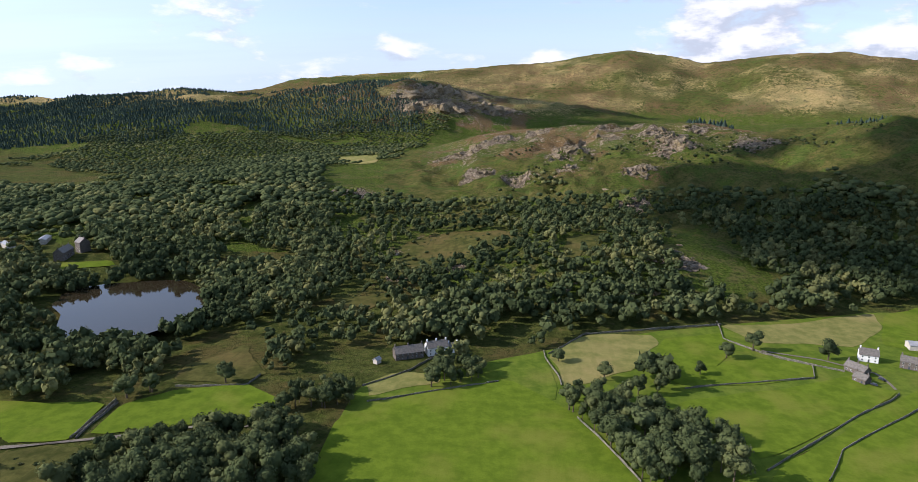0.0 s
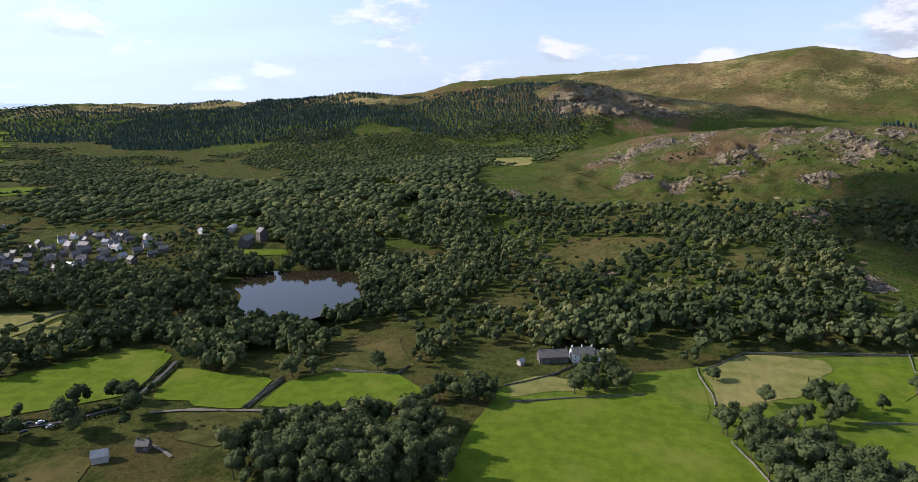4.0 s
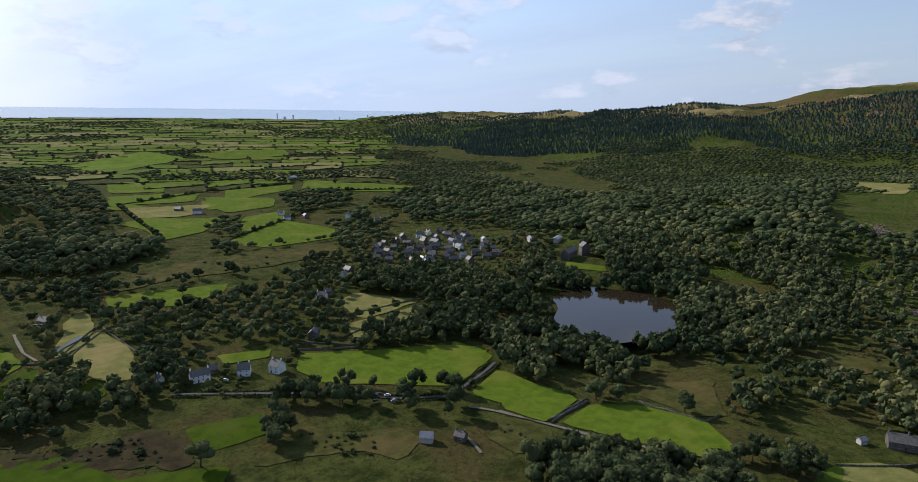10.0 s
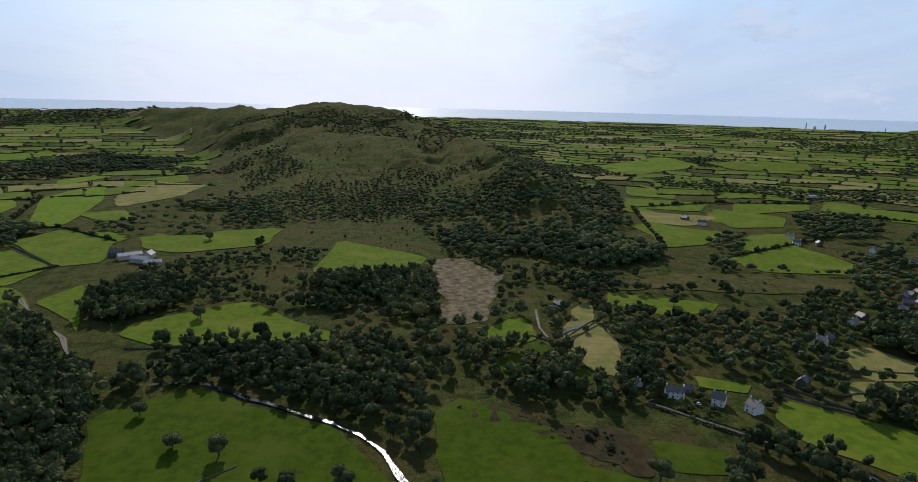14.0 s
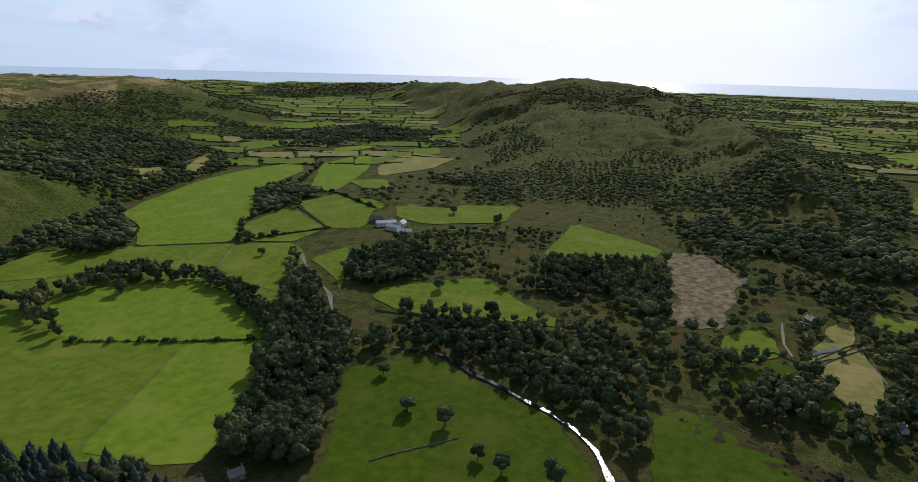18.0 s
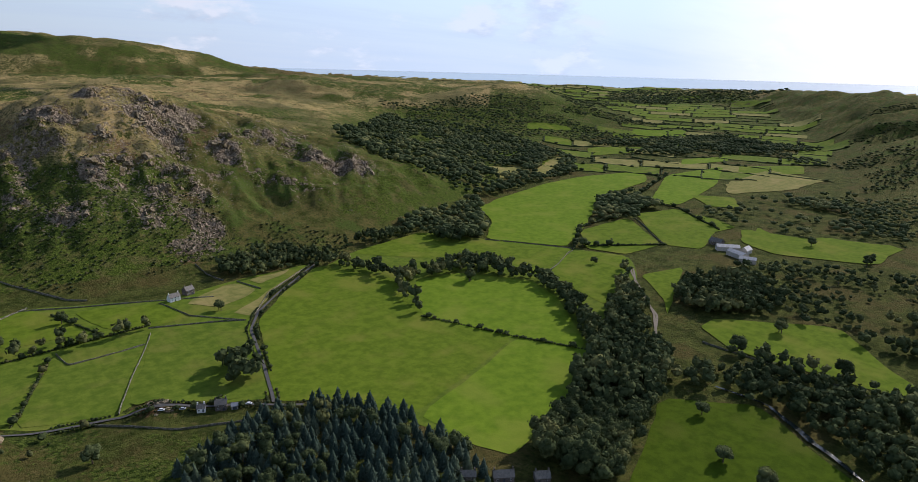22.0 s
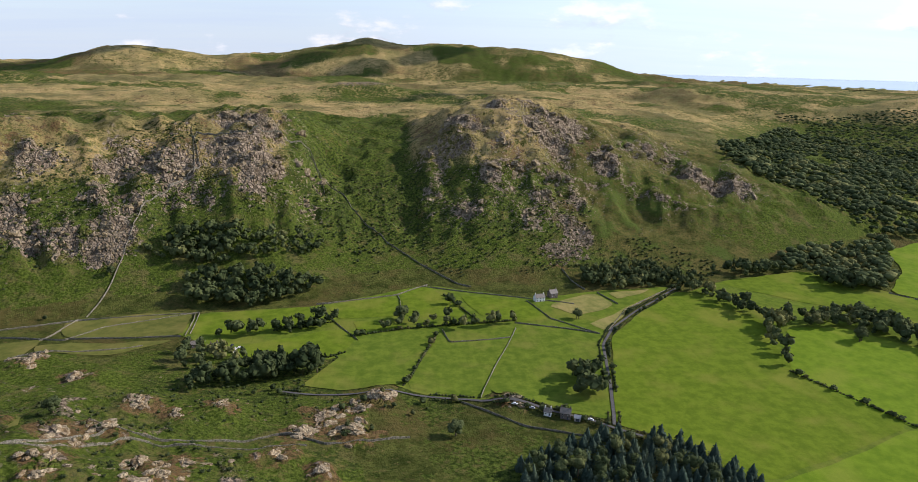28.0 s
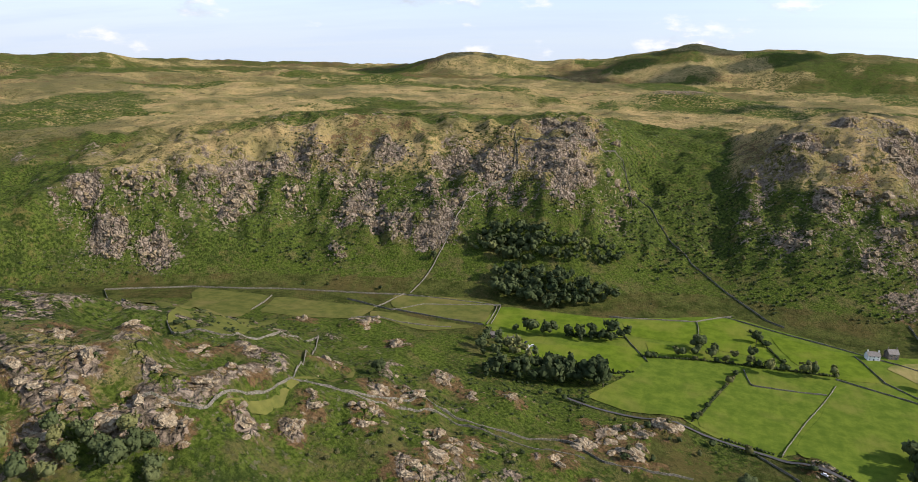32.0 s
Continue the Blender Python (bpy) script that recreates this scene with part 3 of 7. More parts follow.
WOODS += (
    ('broadleaf', 6.6, ((225, -99), (215, -112), (195, -102), (203, -91))),
    ('mixed', 9, ((301, -12), (308, -52), (265, -81), (242, -76), (259, -32), (283, -3))),
    ('broadleaf', 6.6, ((340, -42), (312, -58), (281, -49), (296, -38))),
    ('scrub', 15, ((2346, -63), (943, -57), (699, -96), (591, -133), (578, -75), (650, -7))),
)
WOODS += (
    ('broadleaf', 6.6, ((597, -66), (610, -118), (586, -182), (549, -170), (514, -114), (524, -75), (596, -17))),
    ('mixed', 9, ((688, -104), (861, -197), (665, -184), (610, -113))),
    ('broadleaf', 6.6, ((795, -402), (822, -473), (718, -468), (643, -402), (657, -347))),
    ('mixed', 9, ((549, -223), (430, -275), (359, -229), (419, -170))),
)
WOODS += (
    ('broadleaf', 6.6, ((422, 146), (467, 119), (472, 30), (376, 20), (349, 49), (382, 93), (375, 122))),
    ('broadleaf', 6.6, ((159, 160), (190, 177), (258, 211), (364, 279), (367, 268), (297, 204), (266, 170), (167, 121))),
    ('broadleaf', 6.6, ((321, 338), (325, 300), (287, 232), (255, 208), (258, 227), (284, 269), (296, 314))),
    ('mixed', 9, ((272, 175), (312, 136), (332, 47), (356, -5), (298, -9), (272, 21), (228, 12), (191, 5), (189, 15), (240, 40), (264, 87), (282, 126), (260, 165))),
)
WOODS += (
    ('broadleaf', 6.6, ((404, 256), (428, 217), (400, 181), (358, 202), (362, 233))),
    ('broadleaf', 6.6, ((572, 485), (626, 471), (609, 404), (523, 402), (504, 430))),
    ('mixed', 9, ((772, 392), (897, 343), (785, 230), (664, 195), (662, 268), (601, 256), (644, 335))),
    ('broadleaf', 6.6, ((323, -27), (317, -53), (294, -56), (287, -39))),
)
WOODS += (
    ('mixed', 9, ((286, -17), (291, -72), (266, -87), (242, -63), (260, -32))),
    ('scrub', 15, ((502, 253), (576, 140), (493, 125), (450, 156), (450, 227))),
    ('scrub', 15, ((687, 306), (1449, 437), (1511, 148), (1046, -30), (750, -84), (600, -77), (557, 28), (627, 153))),
    ('mixed', 9, ((361, -5), (438, -45), (430, -67), (318, -42), (312, -12))),
)
WOODS += (
    ('broadleaf', 6.6, ((208, 459), (236, 405), (235, 371), (295, 389), (313, 374), (314, 281), (286, 231), (255, 209), (264, 228), (290, 286), (292, 349), (226, 357), (194, 432))),
    ('broadleaf', 6.6, ((154, 156), (189, 173), (254, 208), (393, 302), (402, 294), (308, 212), (298, 196), (271, 172), (173, 127), (156, 133))),
    ('mixed', 9, ((45, 223), (87, 245), (109, 237), (130, 211), (135, 165), (122, 147), (78, 149), (43, 186))),
    ('spruce', 6.2, ((42, 226), (88, 254), (114, 247), (136, 219), (140, 167), (126, 144), (78, 149), (41, 189))),
)
WOODS += (
    ('broadleaf', 6.6, ((130, 467), (185, 493), (218, 461), (279, 494), (407, 544), (469, 571), (386, 461), (294, 462), (242, 458), (198, 448), (153, 433))),
    ('broadleaf', 6.6, ((298, 459), (349, 468), (386, 452), (360, 430), (301, 436))),
    ('broadleaf', 6.6, ((412, 841), (749, 1249), (864, 1150), (904, 967), (822, 745), (707, 640), (525, 582), (429, 574), (364, 636))),
    ('broadleaf', 6.6, ((600, 513), (671, 493), (614, 455), (625, 425), (537, 416), (512, 436))),
)
WOODS += (
    ('mixed', 9, ((637, 393), (750, 396), (865, 323), (771, 286), (692, 327), (600, 320))),
    ('broadleaf', 6.6, ((403, 254), (448, 235), (423, 184), (357, 201), (358, 224))),
    ('mixed', 9, ((294, 194), (321, 160), (344, 113), (344, 41), (265, 25), (234, 53), (260, 95), (276, 129), (259, 169))),
    ('broadleaf', 6.6, ((81, 308), (99, 317), (100, 290), (93, 278), (81, 288))),
)
WOODS += (
    ('broadleaf', 6.6, ((229, 368), (217, 318), (209, 303), (209, 312), (219, 353))),
    ('broadleaf', 6.6, ((1033, 905), (1452, 830), (1316, 587), (1068, 655), (953, 789))),
    ('broadleaf', 6.6, ((-190, 458), (-160, 479), (-122, 481), (-66, 500), (-66, 478), (-125, 455), (-165, 451))),
    ('broadleaf', 6.6, ((-156, 433), (-125, 451), (-75, 450), (-58, 440), (-104, 409), (-147, 416))),
)
WOODS += (
    ('broadleaf', 6.6, ((132, 464), (165, 482), (209, 481), (207, 453), (130, 442))),
    ('broadleaf', 6.6, ((85, 302), (96, 319), (106, 301), (100, 284), (87, 287))),
    ('broadleaf', 6.6, ((-83, 316), (-51, 326), (-43, 308), (-80, 302))),
)
WOODS += (
    ('scrub', 15, ((-145, 304), (-67, 310), (-62, 283), (-105, 267))),
    ('scrub', 15, ((-43, 311), (16, 280), (15, 263), (-39, 278))),
    ('scrub', 15, ((46, 253), (72, 242), (61, 209), (39, 210))),
    ('broadleaf', 6.6, ((-120, 374), (-93, 378), (-89, 364), (-115, 361))),
)
WOODS += (
    ('broadleaf', 6.6, ((-82, 374), (-50, 383), (-47, 373), (-77, 365))),
    ('broadleaf', 6.6, ((-170, 93), (-157, 117), (-136, 123), (-136, 116), (-162, 87))),
    ('scrub', 15, ((-479, 293), (-348, 382), (-186, 467), (-156, 417), (-328, 357), (-461, 275))),
)
WOODS += (
    ('scrub', 15, ((-90, 567), (71, 604), (51, 479), (-43, 438))),
    ('broadleaf', 6.6, ((68, -297), (32, -353), (-41, -362), (-125, -366), (-252, -411), (-239, -388), (-169, -354), (-99, -329), (-37, -311), (-7, -282), (26, -285), (59, -281))),
    ('mixed', 9, ((-45, -398), (-176, -538), (-302, -511), (-252, -411), (-126, -369), (-45, -362))),
    ('mixed', 9, ((-145, 347), (-127, 373), (-89, 333), (-43, 322), (-50, 304), (-89, 297), (-116, 299))),
)
WOODS += (
    ('broadleaf', 6.6, ((-122, 381), (-51, 397), (-45, 379), (-107, 358))),
    ('scrub', 15, ((-42, 276), (-11, 301), (14, 288), (14, 260), (-34, 239))),
    ('mixed', 9, ((-33, 372), (11, 385), (67, 384), (66, 373), (8, 370), (-32, 359))),
    ('scrub', 15, ((-165, 110), (-138, 129), (-132, 126), (-158, 104))),
)
WOODS += (
    ('broadleaf', 6.6, ((-112, 297), (-96, 311), (-78, 317), (-61, 313), (-65, 303), (-105, 288))),
    ('mixed', 9, ((843, 32), (891, -40), (1244, -158), (1025, -233), (785, -189), (627, -144), (590, -180), (541, -158), (515, -76), (620, -35), (668, -7), (628, 43), (746, 54))),
    ('broadleaf', 6.6, ((628, 43), (668, -7), (586, -39), (521, -68), (594, -34), (597, 19))),
)
WOODS += (
    ('broadleaf', 6.6, ((405, 140), (458, 118), (487, 60), (498, 31), (382, 16), (361, 39), (371, 76), (371, 106))),
    ('scrub', 9, ((313, 156), (329, 101), (340, 43), (318, 36), (295, 89), (293, 142))),
    ('broadleaf', 6.6, ((219, -133), (237, -147), (235, -156), (219, -155), (206, -143), (209, -135))),
    ('broadleaf', 6.6, ((197, -150), (218, -169), (215, -180), (181, -172), (171, -159), (194, -161), (186, -149))),
)
WOODS += (
    ('mixed', 8, ((272, -58), (257, -75), (240, -87), (223, -99), (214, -93), (223, -74), (247, -52))),
)
LINES = []
LINES += (
    ('wall', ((-15, -284), (-21, -248))),
    ('wall', ((-25, -221), (-31, -209), (-41, -182))),
    ('wall', ((149, -187), (149, -214))),
    ('wall', ((-107, -332), (-103, -309), (-116, -293), (-145, -276))),
)
LINES += (
    ('wall', ((-108, -328), (-36, -307), (-17, -281))),
    ('wall', ((-71, -251), (-129, -267), (-134, -281), (-120, -290))),
    ('wall', ((-156, -255), (-82, -192))),
    ('wall', ((-156, -242), (-112, -208), (-99, -188))),
)
LINES += (
    ('wall', ((60, -238), (43, -256), (31, -279))),
    ('wall', ((55, -225), (5, -249))),
    ('wall', ((135, -230), (107, -234), (105, -244))),
    ('wall', ((293, -154), (265, -180))),
)
LINES += (
    ('wall', ((315, -194), (310, -253))),
    ('wall', ((284, -178), (292, -214))),
    ('wall', ((147, -187), (151, -216))),
    ('wall', ((346, -54), (390, -84), (333, -87))),
)
LINES += (
    ('wall', ((451, -99), (432, -80))),
    ('hedge', ((680, -391), (555, -215))),
    ('hedge', ((593, -185), (853, -216), (911, -338), (921, -476))),
    ('hedge', ((836, -451), (743, -621))),
)
LINES += (
    ('wall', ((284, -149), (265, -176))),
    ('wall', ((149, -189), (151, -215))),
    ('hedge', ((208, 307), (234, 251), (256, 212))),
)
LINES += (
    ('wall', ((358, 427), (404, 363))),
    ('hedge', ((400, 359), (467, 412), (577, 431))),
    ('hedge', ((413, 364), (482, 325))),
    ('wall', ((327, 322), (400, 359))),
)
LINES += (
    ('wall', ((547, 408), (482, 325))),
    ('hedge', ((632, 455), (630, 412), (576, 329))),
    ('hedge', ((674, 496), (828, 567))),
    ('wall', ((34, 284), (66, 371))),
)
LINES += (
    ('wall', ((-60, 412), (-31, 356))),
    ('hedge', ((-37, 339), (-46, 332), (-92, 329))),
    ('wall', ((-130, 366), (-136, 403), (-184, 379))),
    ('wall', ((-198, 360), (-134, 363))),
)
LINES += (
    ('wall', ((-235, 363), (-197, 358), (-184, 379))),
    ('wall', ((-8, 433), (-4, 394))),
    ('hedge', ((25, 432), (42, 388))),
    ('wall', ((67, 380), (117, 361))),
)
LINES += (
    ('wall', ((117, 361), (91, 386), (82, 419))),
    ('wall', ((9, 451), (63, 431), (114, 412))),
    ('wall', ((-63, 417), (-8, 433), (14, 455))),
    ('wall', ((20, 370), (24, 352), (60, 357))),
)
LINES += (
    ('wall', ((203, 449), (147, 400), (124, 366))),
    ('wall', ((137, 435), (145, 411))),
    ('wall', ((121, 478), (130, 442))),
)
LINES += (
    ('hedge', ((-4, 297), (16, 363))),
    ('hedge', ((-35, 362), (-4, 373), (68, 384))),
    ('hedge', ((-82, 371), (-48, 385))),
    ('wall', ((22, 283), (52, 258), (77, 249))),
)
LINES += (
    ('wall', ((-130, 191), (-110, 222), (-55, 243), (-35, 238), (-1, 248))),
    ('wall', ((-170, 524), (-183, 580), (-140, 577), (-89, 602), (-72, 558))),
    ('wall', ((-236, 189), (-393, 302), (-346, 335), (-205, 392), (-138, 402))),
    ('wall', ((-268, 304), (-283, 343))),
)
LINES += (
    ('wall', ((-210, 357), (-205, 392))),
    ('wall', ((-193, 268), (-144, 181), (-147, 138), (-161, 127))),
    ('wall', ((-144, 180), (-123, 196), (-100, 223), (-43, 236))),
    ('wall', ((-132, 364), (-138, 402))),
)
LINES += (
    ('wall', ((-209, 326), (-150, 348))),
    ('wall', ((-211, 187), (-199, 179), (-179, 190), (-193, 268))),
    ('wall', ((-186, 580), (-168, 534), (-197, 493), (-203, 397))),
    ('wall', ((-89, 592), (-63, 569), (9, 483), (46, 450))),
)
LINES += (
    ('wall', ((180, 107), (209, 83))),
    ('wall', ((318, 183), (335, 40))),
    ('wall', ((333, -21), (354, -38), (341, -56), (383, -86))),
)
WAYS = []
WAYS += (
    ('asphalt', ((-63, 290), (-46, 287), (-1, 287), (28, 283), (55, 275), (81, 264), (94, 254), (103, 248))),
    ('asphalt', ((93, 258), (103, 295), (114, 345), (128, 370), (155, 400), (200, 442))),
    ('track', ((398, 297), (331, 226), (299, 201))),
    ('track', ((399, 295), (367, 268), (331, 224), (298, 201))),
)
WAYS += (
    ('track', ((403, -45), (369, -44), (352, -47))),
    ('track', ((179, -172), (169, -177), (135, -189), (102, -202))),
    ('asphalt', ((191, -174), (205, -214))),
    ('asphalt', ((272, -83), (246, -114), (221, -141), (204, -155), (191, -174))),
)
WAYS += (
    ('track', ((149, -150), (157, -153), (164, -154))),
    ('track', ((168, -179), (133, -189), (100, -198), (77, -210))),
    ('track', ((-117, -296), (-140, -289), (-158, -275), (-157, -259))),
)
WAYS += (
    ('river', ((262, 96), (254, 78), (243, 53), (235, 42), (222, 30), (205, 21), (193, 13), (178, 8))),
    ('river', ((274, 148), (277, 124), (262, 96))),
    ('river', ((353, -53), (375, -71))),
)
TREES = []
TREES += ((-81, -266), (-98, -286), (-113, -296), (-21, -273), (-39, -255), (-144, -289), (85, -215), (32, -241), (148, -218), (142, -224), (116, -235), (84, -215), (141, -224), (194, -177), (930, -607), (313, -33), (325, -17), (264, -178), (203, -97), (207, -71))
TREES += ((422, -141), (453, -163), (446, -188), (219, 111), (216, 92), (199, 71), (194, 60), (194, 40), (245, 137), (369, 163), (339, 116), (498, 185), (563, 191), (221, 112), (216, 92), (276, 344), (383, 321), (370, 165), (415, 362), (109, 386))
TREES += ((339, 114), (322, 164), (576, 193), (592, 248), (110, 385), (28, 415), (-4, 389), (-203, 437), (19, 251), (274, 343), (137, 173), (-49, 314), (-6, 386), (-137, 233), (-106, 331))
# ---- small tools ----
def inside(poly, x, y):
    """Which of the points lie inside the polygon."""
    x, y = np.asarray(x, float), np.asarray(y, float)
    hit = np.zeros(x.shape, bool)
    p = np.asarray(poly, float)
    q = np.roll(p, -1, 0)
    for (x0, y0), (x1, y1) in zip(p, q):
        if y0 == y1:
            continue
        cross = (y0 > y) != (y1 > y)
        hit ^= cross & (x < (x1 - x0) * (y - y0) / (y1 - y0) + x0)
    return hit


def off_line(line, x, y):
    """The distance of points from a line of corners."""
    best = np.full(np.shape(x), 1e9)
    p = np.asarray(line, float)
    for a, b in zip(p[:-1], p[1:]):
        d = b - a
        u = np.clip(((x - a[0]) * d[0] + (y - a[1]) * d[1]) / max(d @ d, 1e-6), 0, 1)
        best = np.minimum(best, np.hypot(x - a[0] - u * d[0], y - a[1] - u * d[1]))
    return best


def along(line, step, sway=0.0, seed=0):
    """Points every step metres along a line, gently swaying."""
    p = np.asarray(line, float)
    d = np.concatenate([[0], np.cumsum(np.hypot(*np.diff(p, axis=0).T))])
    s = np.linspace(0, d[-1], max(2, int(d[-1] / step) + 1))
    x, y = np.interp(s, d, p[:, 0]), np.interp(s, d, p[:, 1])
    t = np.stack([np.gradient(x), np.gradient(y)], 1)
    t /= np.maximum(np.linalg.norm(t, axis=1, keepdims=True), 1e-6)
    n = np.stack([-t[:, 1], t[:, 0]], 1)
    if sway:
        w = (value_noise(s, s * 0 + seed * 13.7, 35, seed) - 0.5) * 2 * sway * np.minimum(1, np.minimum(s, d[-1] - s) / 10)
        x, y = x + n[:, 0] * w, y + n[:, 1] * w
    return x, y, n

# houses: x, y, turn of the long side from +x in degrees (None: facing the valley), length, depth, eaves height, kind
HOUSES = [
    (46.5, -270.8, 25, 19, 8.5, 4.0, "stone"), (34.4, -276.4, 25, 14, 8.0, 5.2, "white"), (27.2, -279.8, 25, 7, 6, 3.2, "white"), (59, -262, 60, 4, 3.5, 2.2, "pale"),
    (-162, -291, 160, 11, 8, 4.6, "white"), (-150, -276, 120, 13, 6.5, 3.2, "stone"), (-147, -266, 120, 8, 6, 2.8, "stone"), (-176, -284, 150, 10, 7, 4.6, "stone"),
    (-196, -308, 170, 20, 9, 3.4, "shed"), (-182, -276, 20, 8, 6, 2.6, "stone"),
    (279, -98, None, 12, 7, 4.4, "white"), (272, -116, None, 8, 8, 4.6, "white"), (284, -106, None, 6, 6, 2.8, "stone"), (265, -129, None, 8, 8, 4.8, "white"),
    (290, -84, None, 5, 4, 2.4, "white"), (294, -165, None, 9, 7, 4.4, "stone"), (352, -204, None, 9, 7, 4.4, "white"), (358, -212, None, 7, 6, 4, "stone"),
    (398, -254, None, 9, 7, 4.4, "stone"), (169, -141, 40, 7, 5.5, 3, "pale"), (161, -151, 20, 6, 5, 3, "stone"), (410, -61, None, 10, 7, 4.4, "stone"),
    (386, -242, None, 9, 7, 4.4, "white"),
]
HOUSES += [
    (417, -306, None, 9, 7, 4.4, "stone"), (416, -324, None, 10, 7, 4.4, "stone"), (394, -332, None, 9, 7, 4.4, "white"), (392, -349, None, 9, 7, 4.4, "stone"),
    (417, -354, None, 12, 7, 4.4, "stone"), (359, -342, None, 8, 7, 4.4, "white"), (385, -383, None, 9, 7, 4.4, "pale"), (465, -376, None, 9, 7, 4.4, "white"),
    (443, -379, None, 10, 7, 4.4, "stone"), (459, -344, None, 9, 7, 4.4, "stone"), (376, -364, None, 9, 7, 4.4, "stone"), (411, -376, None, 11, 7, 4.4, "white"),
    (431, -305, None, 9, 7, 4.4, "stone"), (442, -344, None, 10, 7, 4.4, "white"), (412, -342, None, 9, 7, 4.4, "stone"), (381, -318, None, 9, 7, 4.4, "white"),
    (430, -366, None, 12, 7, 4.4, "stone"), (361, -374, None, 9, 7, 4.4, "white"), (445, -395, None, 9, 7, 4.4, "stone"), (425, -390, None, 9, 7, 4.4, "stone"),
    (470, -360, None, 9, 7, 4.4, "stone"), (404, -296, None, 8, 6, 4.4, "white"), (452, -320, None, 9, 7, 4.4, "stone"),
]
HOUSES += [
    (990, -523, None, 26, 10, 5, "shed"), (665, -336, None, 9, 7, 4.4, "white"), (633, -327, None, 10, 7, 4.4, "white"), (631, -348, None, 9, 7, 4.4, "stone"),
    (737, -269, None, 14, 8, 5, "white"), (768, -259, None, 12, 8, 4, "stone"), (605, -386, None, 9, 7, 4.4, "white"), (556, -392, None, 9, 7, 4.4, "white"),
    (312, -408, None, 24, 9, 7.5, "stone"), (309, -424, None, 10, 10, 10, "stone"), (354, -444, None, 22, 8, 4, "shed"), (372, -430, None, 16, 8, 4, "shed"),
    (515, 284, None, 26, 11, 5, "shed"), (503, 268, None, 24, 11, 5, "shed"), (524, 300, None, 16, 9, 4.5, "stone"), (494, 254, None, 18, 10, 4.5, "shed"), (520, 270, None, 14, 9, 4.5, "pale"),
    (102, 427, 20, 8, 7, 5, "stone"), (91, 420, 15, 10, 6.5, 4.2, "white"), (72, 266, -20, 7, 6, 4.0, "stone"), (64, 268, -20, 5, 4.5, 2.6, "white"), (77, 263, -20, 4, 3.5, 2.2, "pale"),
    (-110, 345, 30, 6, 4.5, 2.6, "stone"), (-98, 339, 60, 4, 3, 2.4, "pale"), (-121, 347, 20, 7, 5, 3, "stone"),
    (138, 151, 150, 11, 6, 2.8, "stone"), (150, 143, 150, 8, 6, 3.0, "stone"), (127, 158, 145, 8, 5, 2.6, "stone"),
]
VILLAGE = ((410, -284), (440, -300), (468, -335), (478, -400), (440, -412), (398, -402), (358, -376), (362, -340), (398, -302))
town = random.Random(23)
while len(HOUSES) < 108:
    x, y = town.uniform(355, 480), town.uniform(-414, -282)
    if inside(VILLAGE, np.array([x]), np.array([y]))[0] and min(math.hypot(x - h[0], y - h[1]) for h in HOUSES) > 9.5:
        HOUSES.append((x, y, None, town.uniform(6.5, 10.5), town.uniform(5, 6.5), town.uniform(2.8, 4.2), town.choice(("stone", "stone", "stone", "stone", "stone", "white", "pale"))))
HOUSES = [(x, y, turn, *((a * 1.05, b * 1.05, c) if math.hypot(x, y) > 430 else (a, b, c)), "stone" if sort == "white" and 355 < x < 480 and y < -282 and int(x) % 3 else sort) for x, y, turn, a, b, c, sort in HOUSES]
HOUSE_GAPS = [(h[0], h[1], 0.35 * h[3] + (4.5 if math.hypot(h[0], h[1]) > 430 else 3.0)) for h in HOUSES]

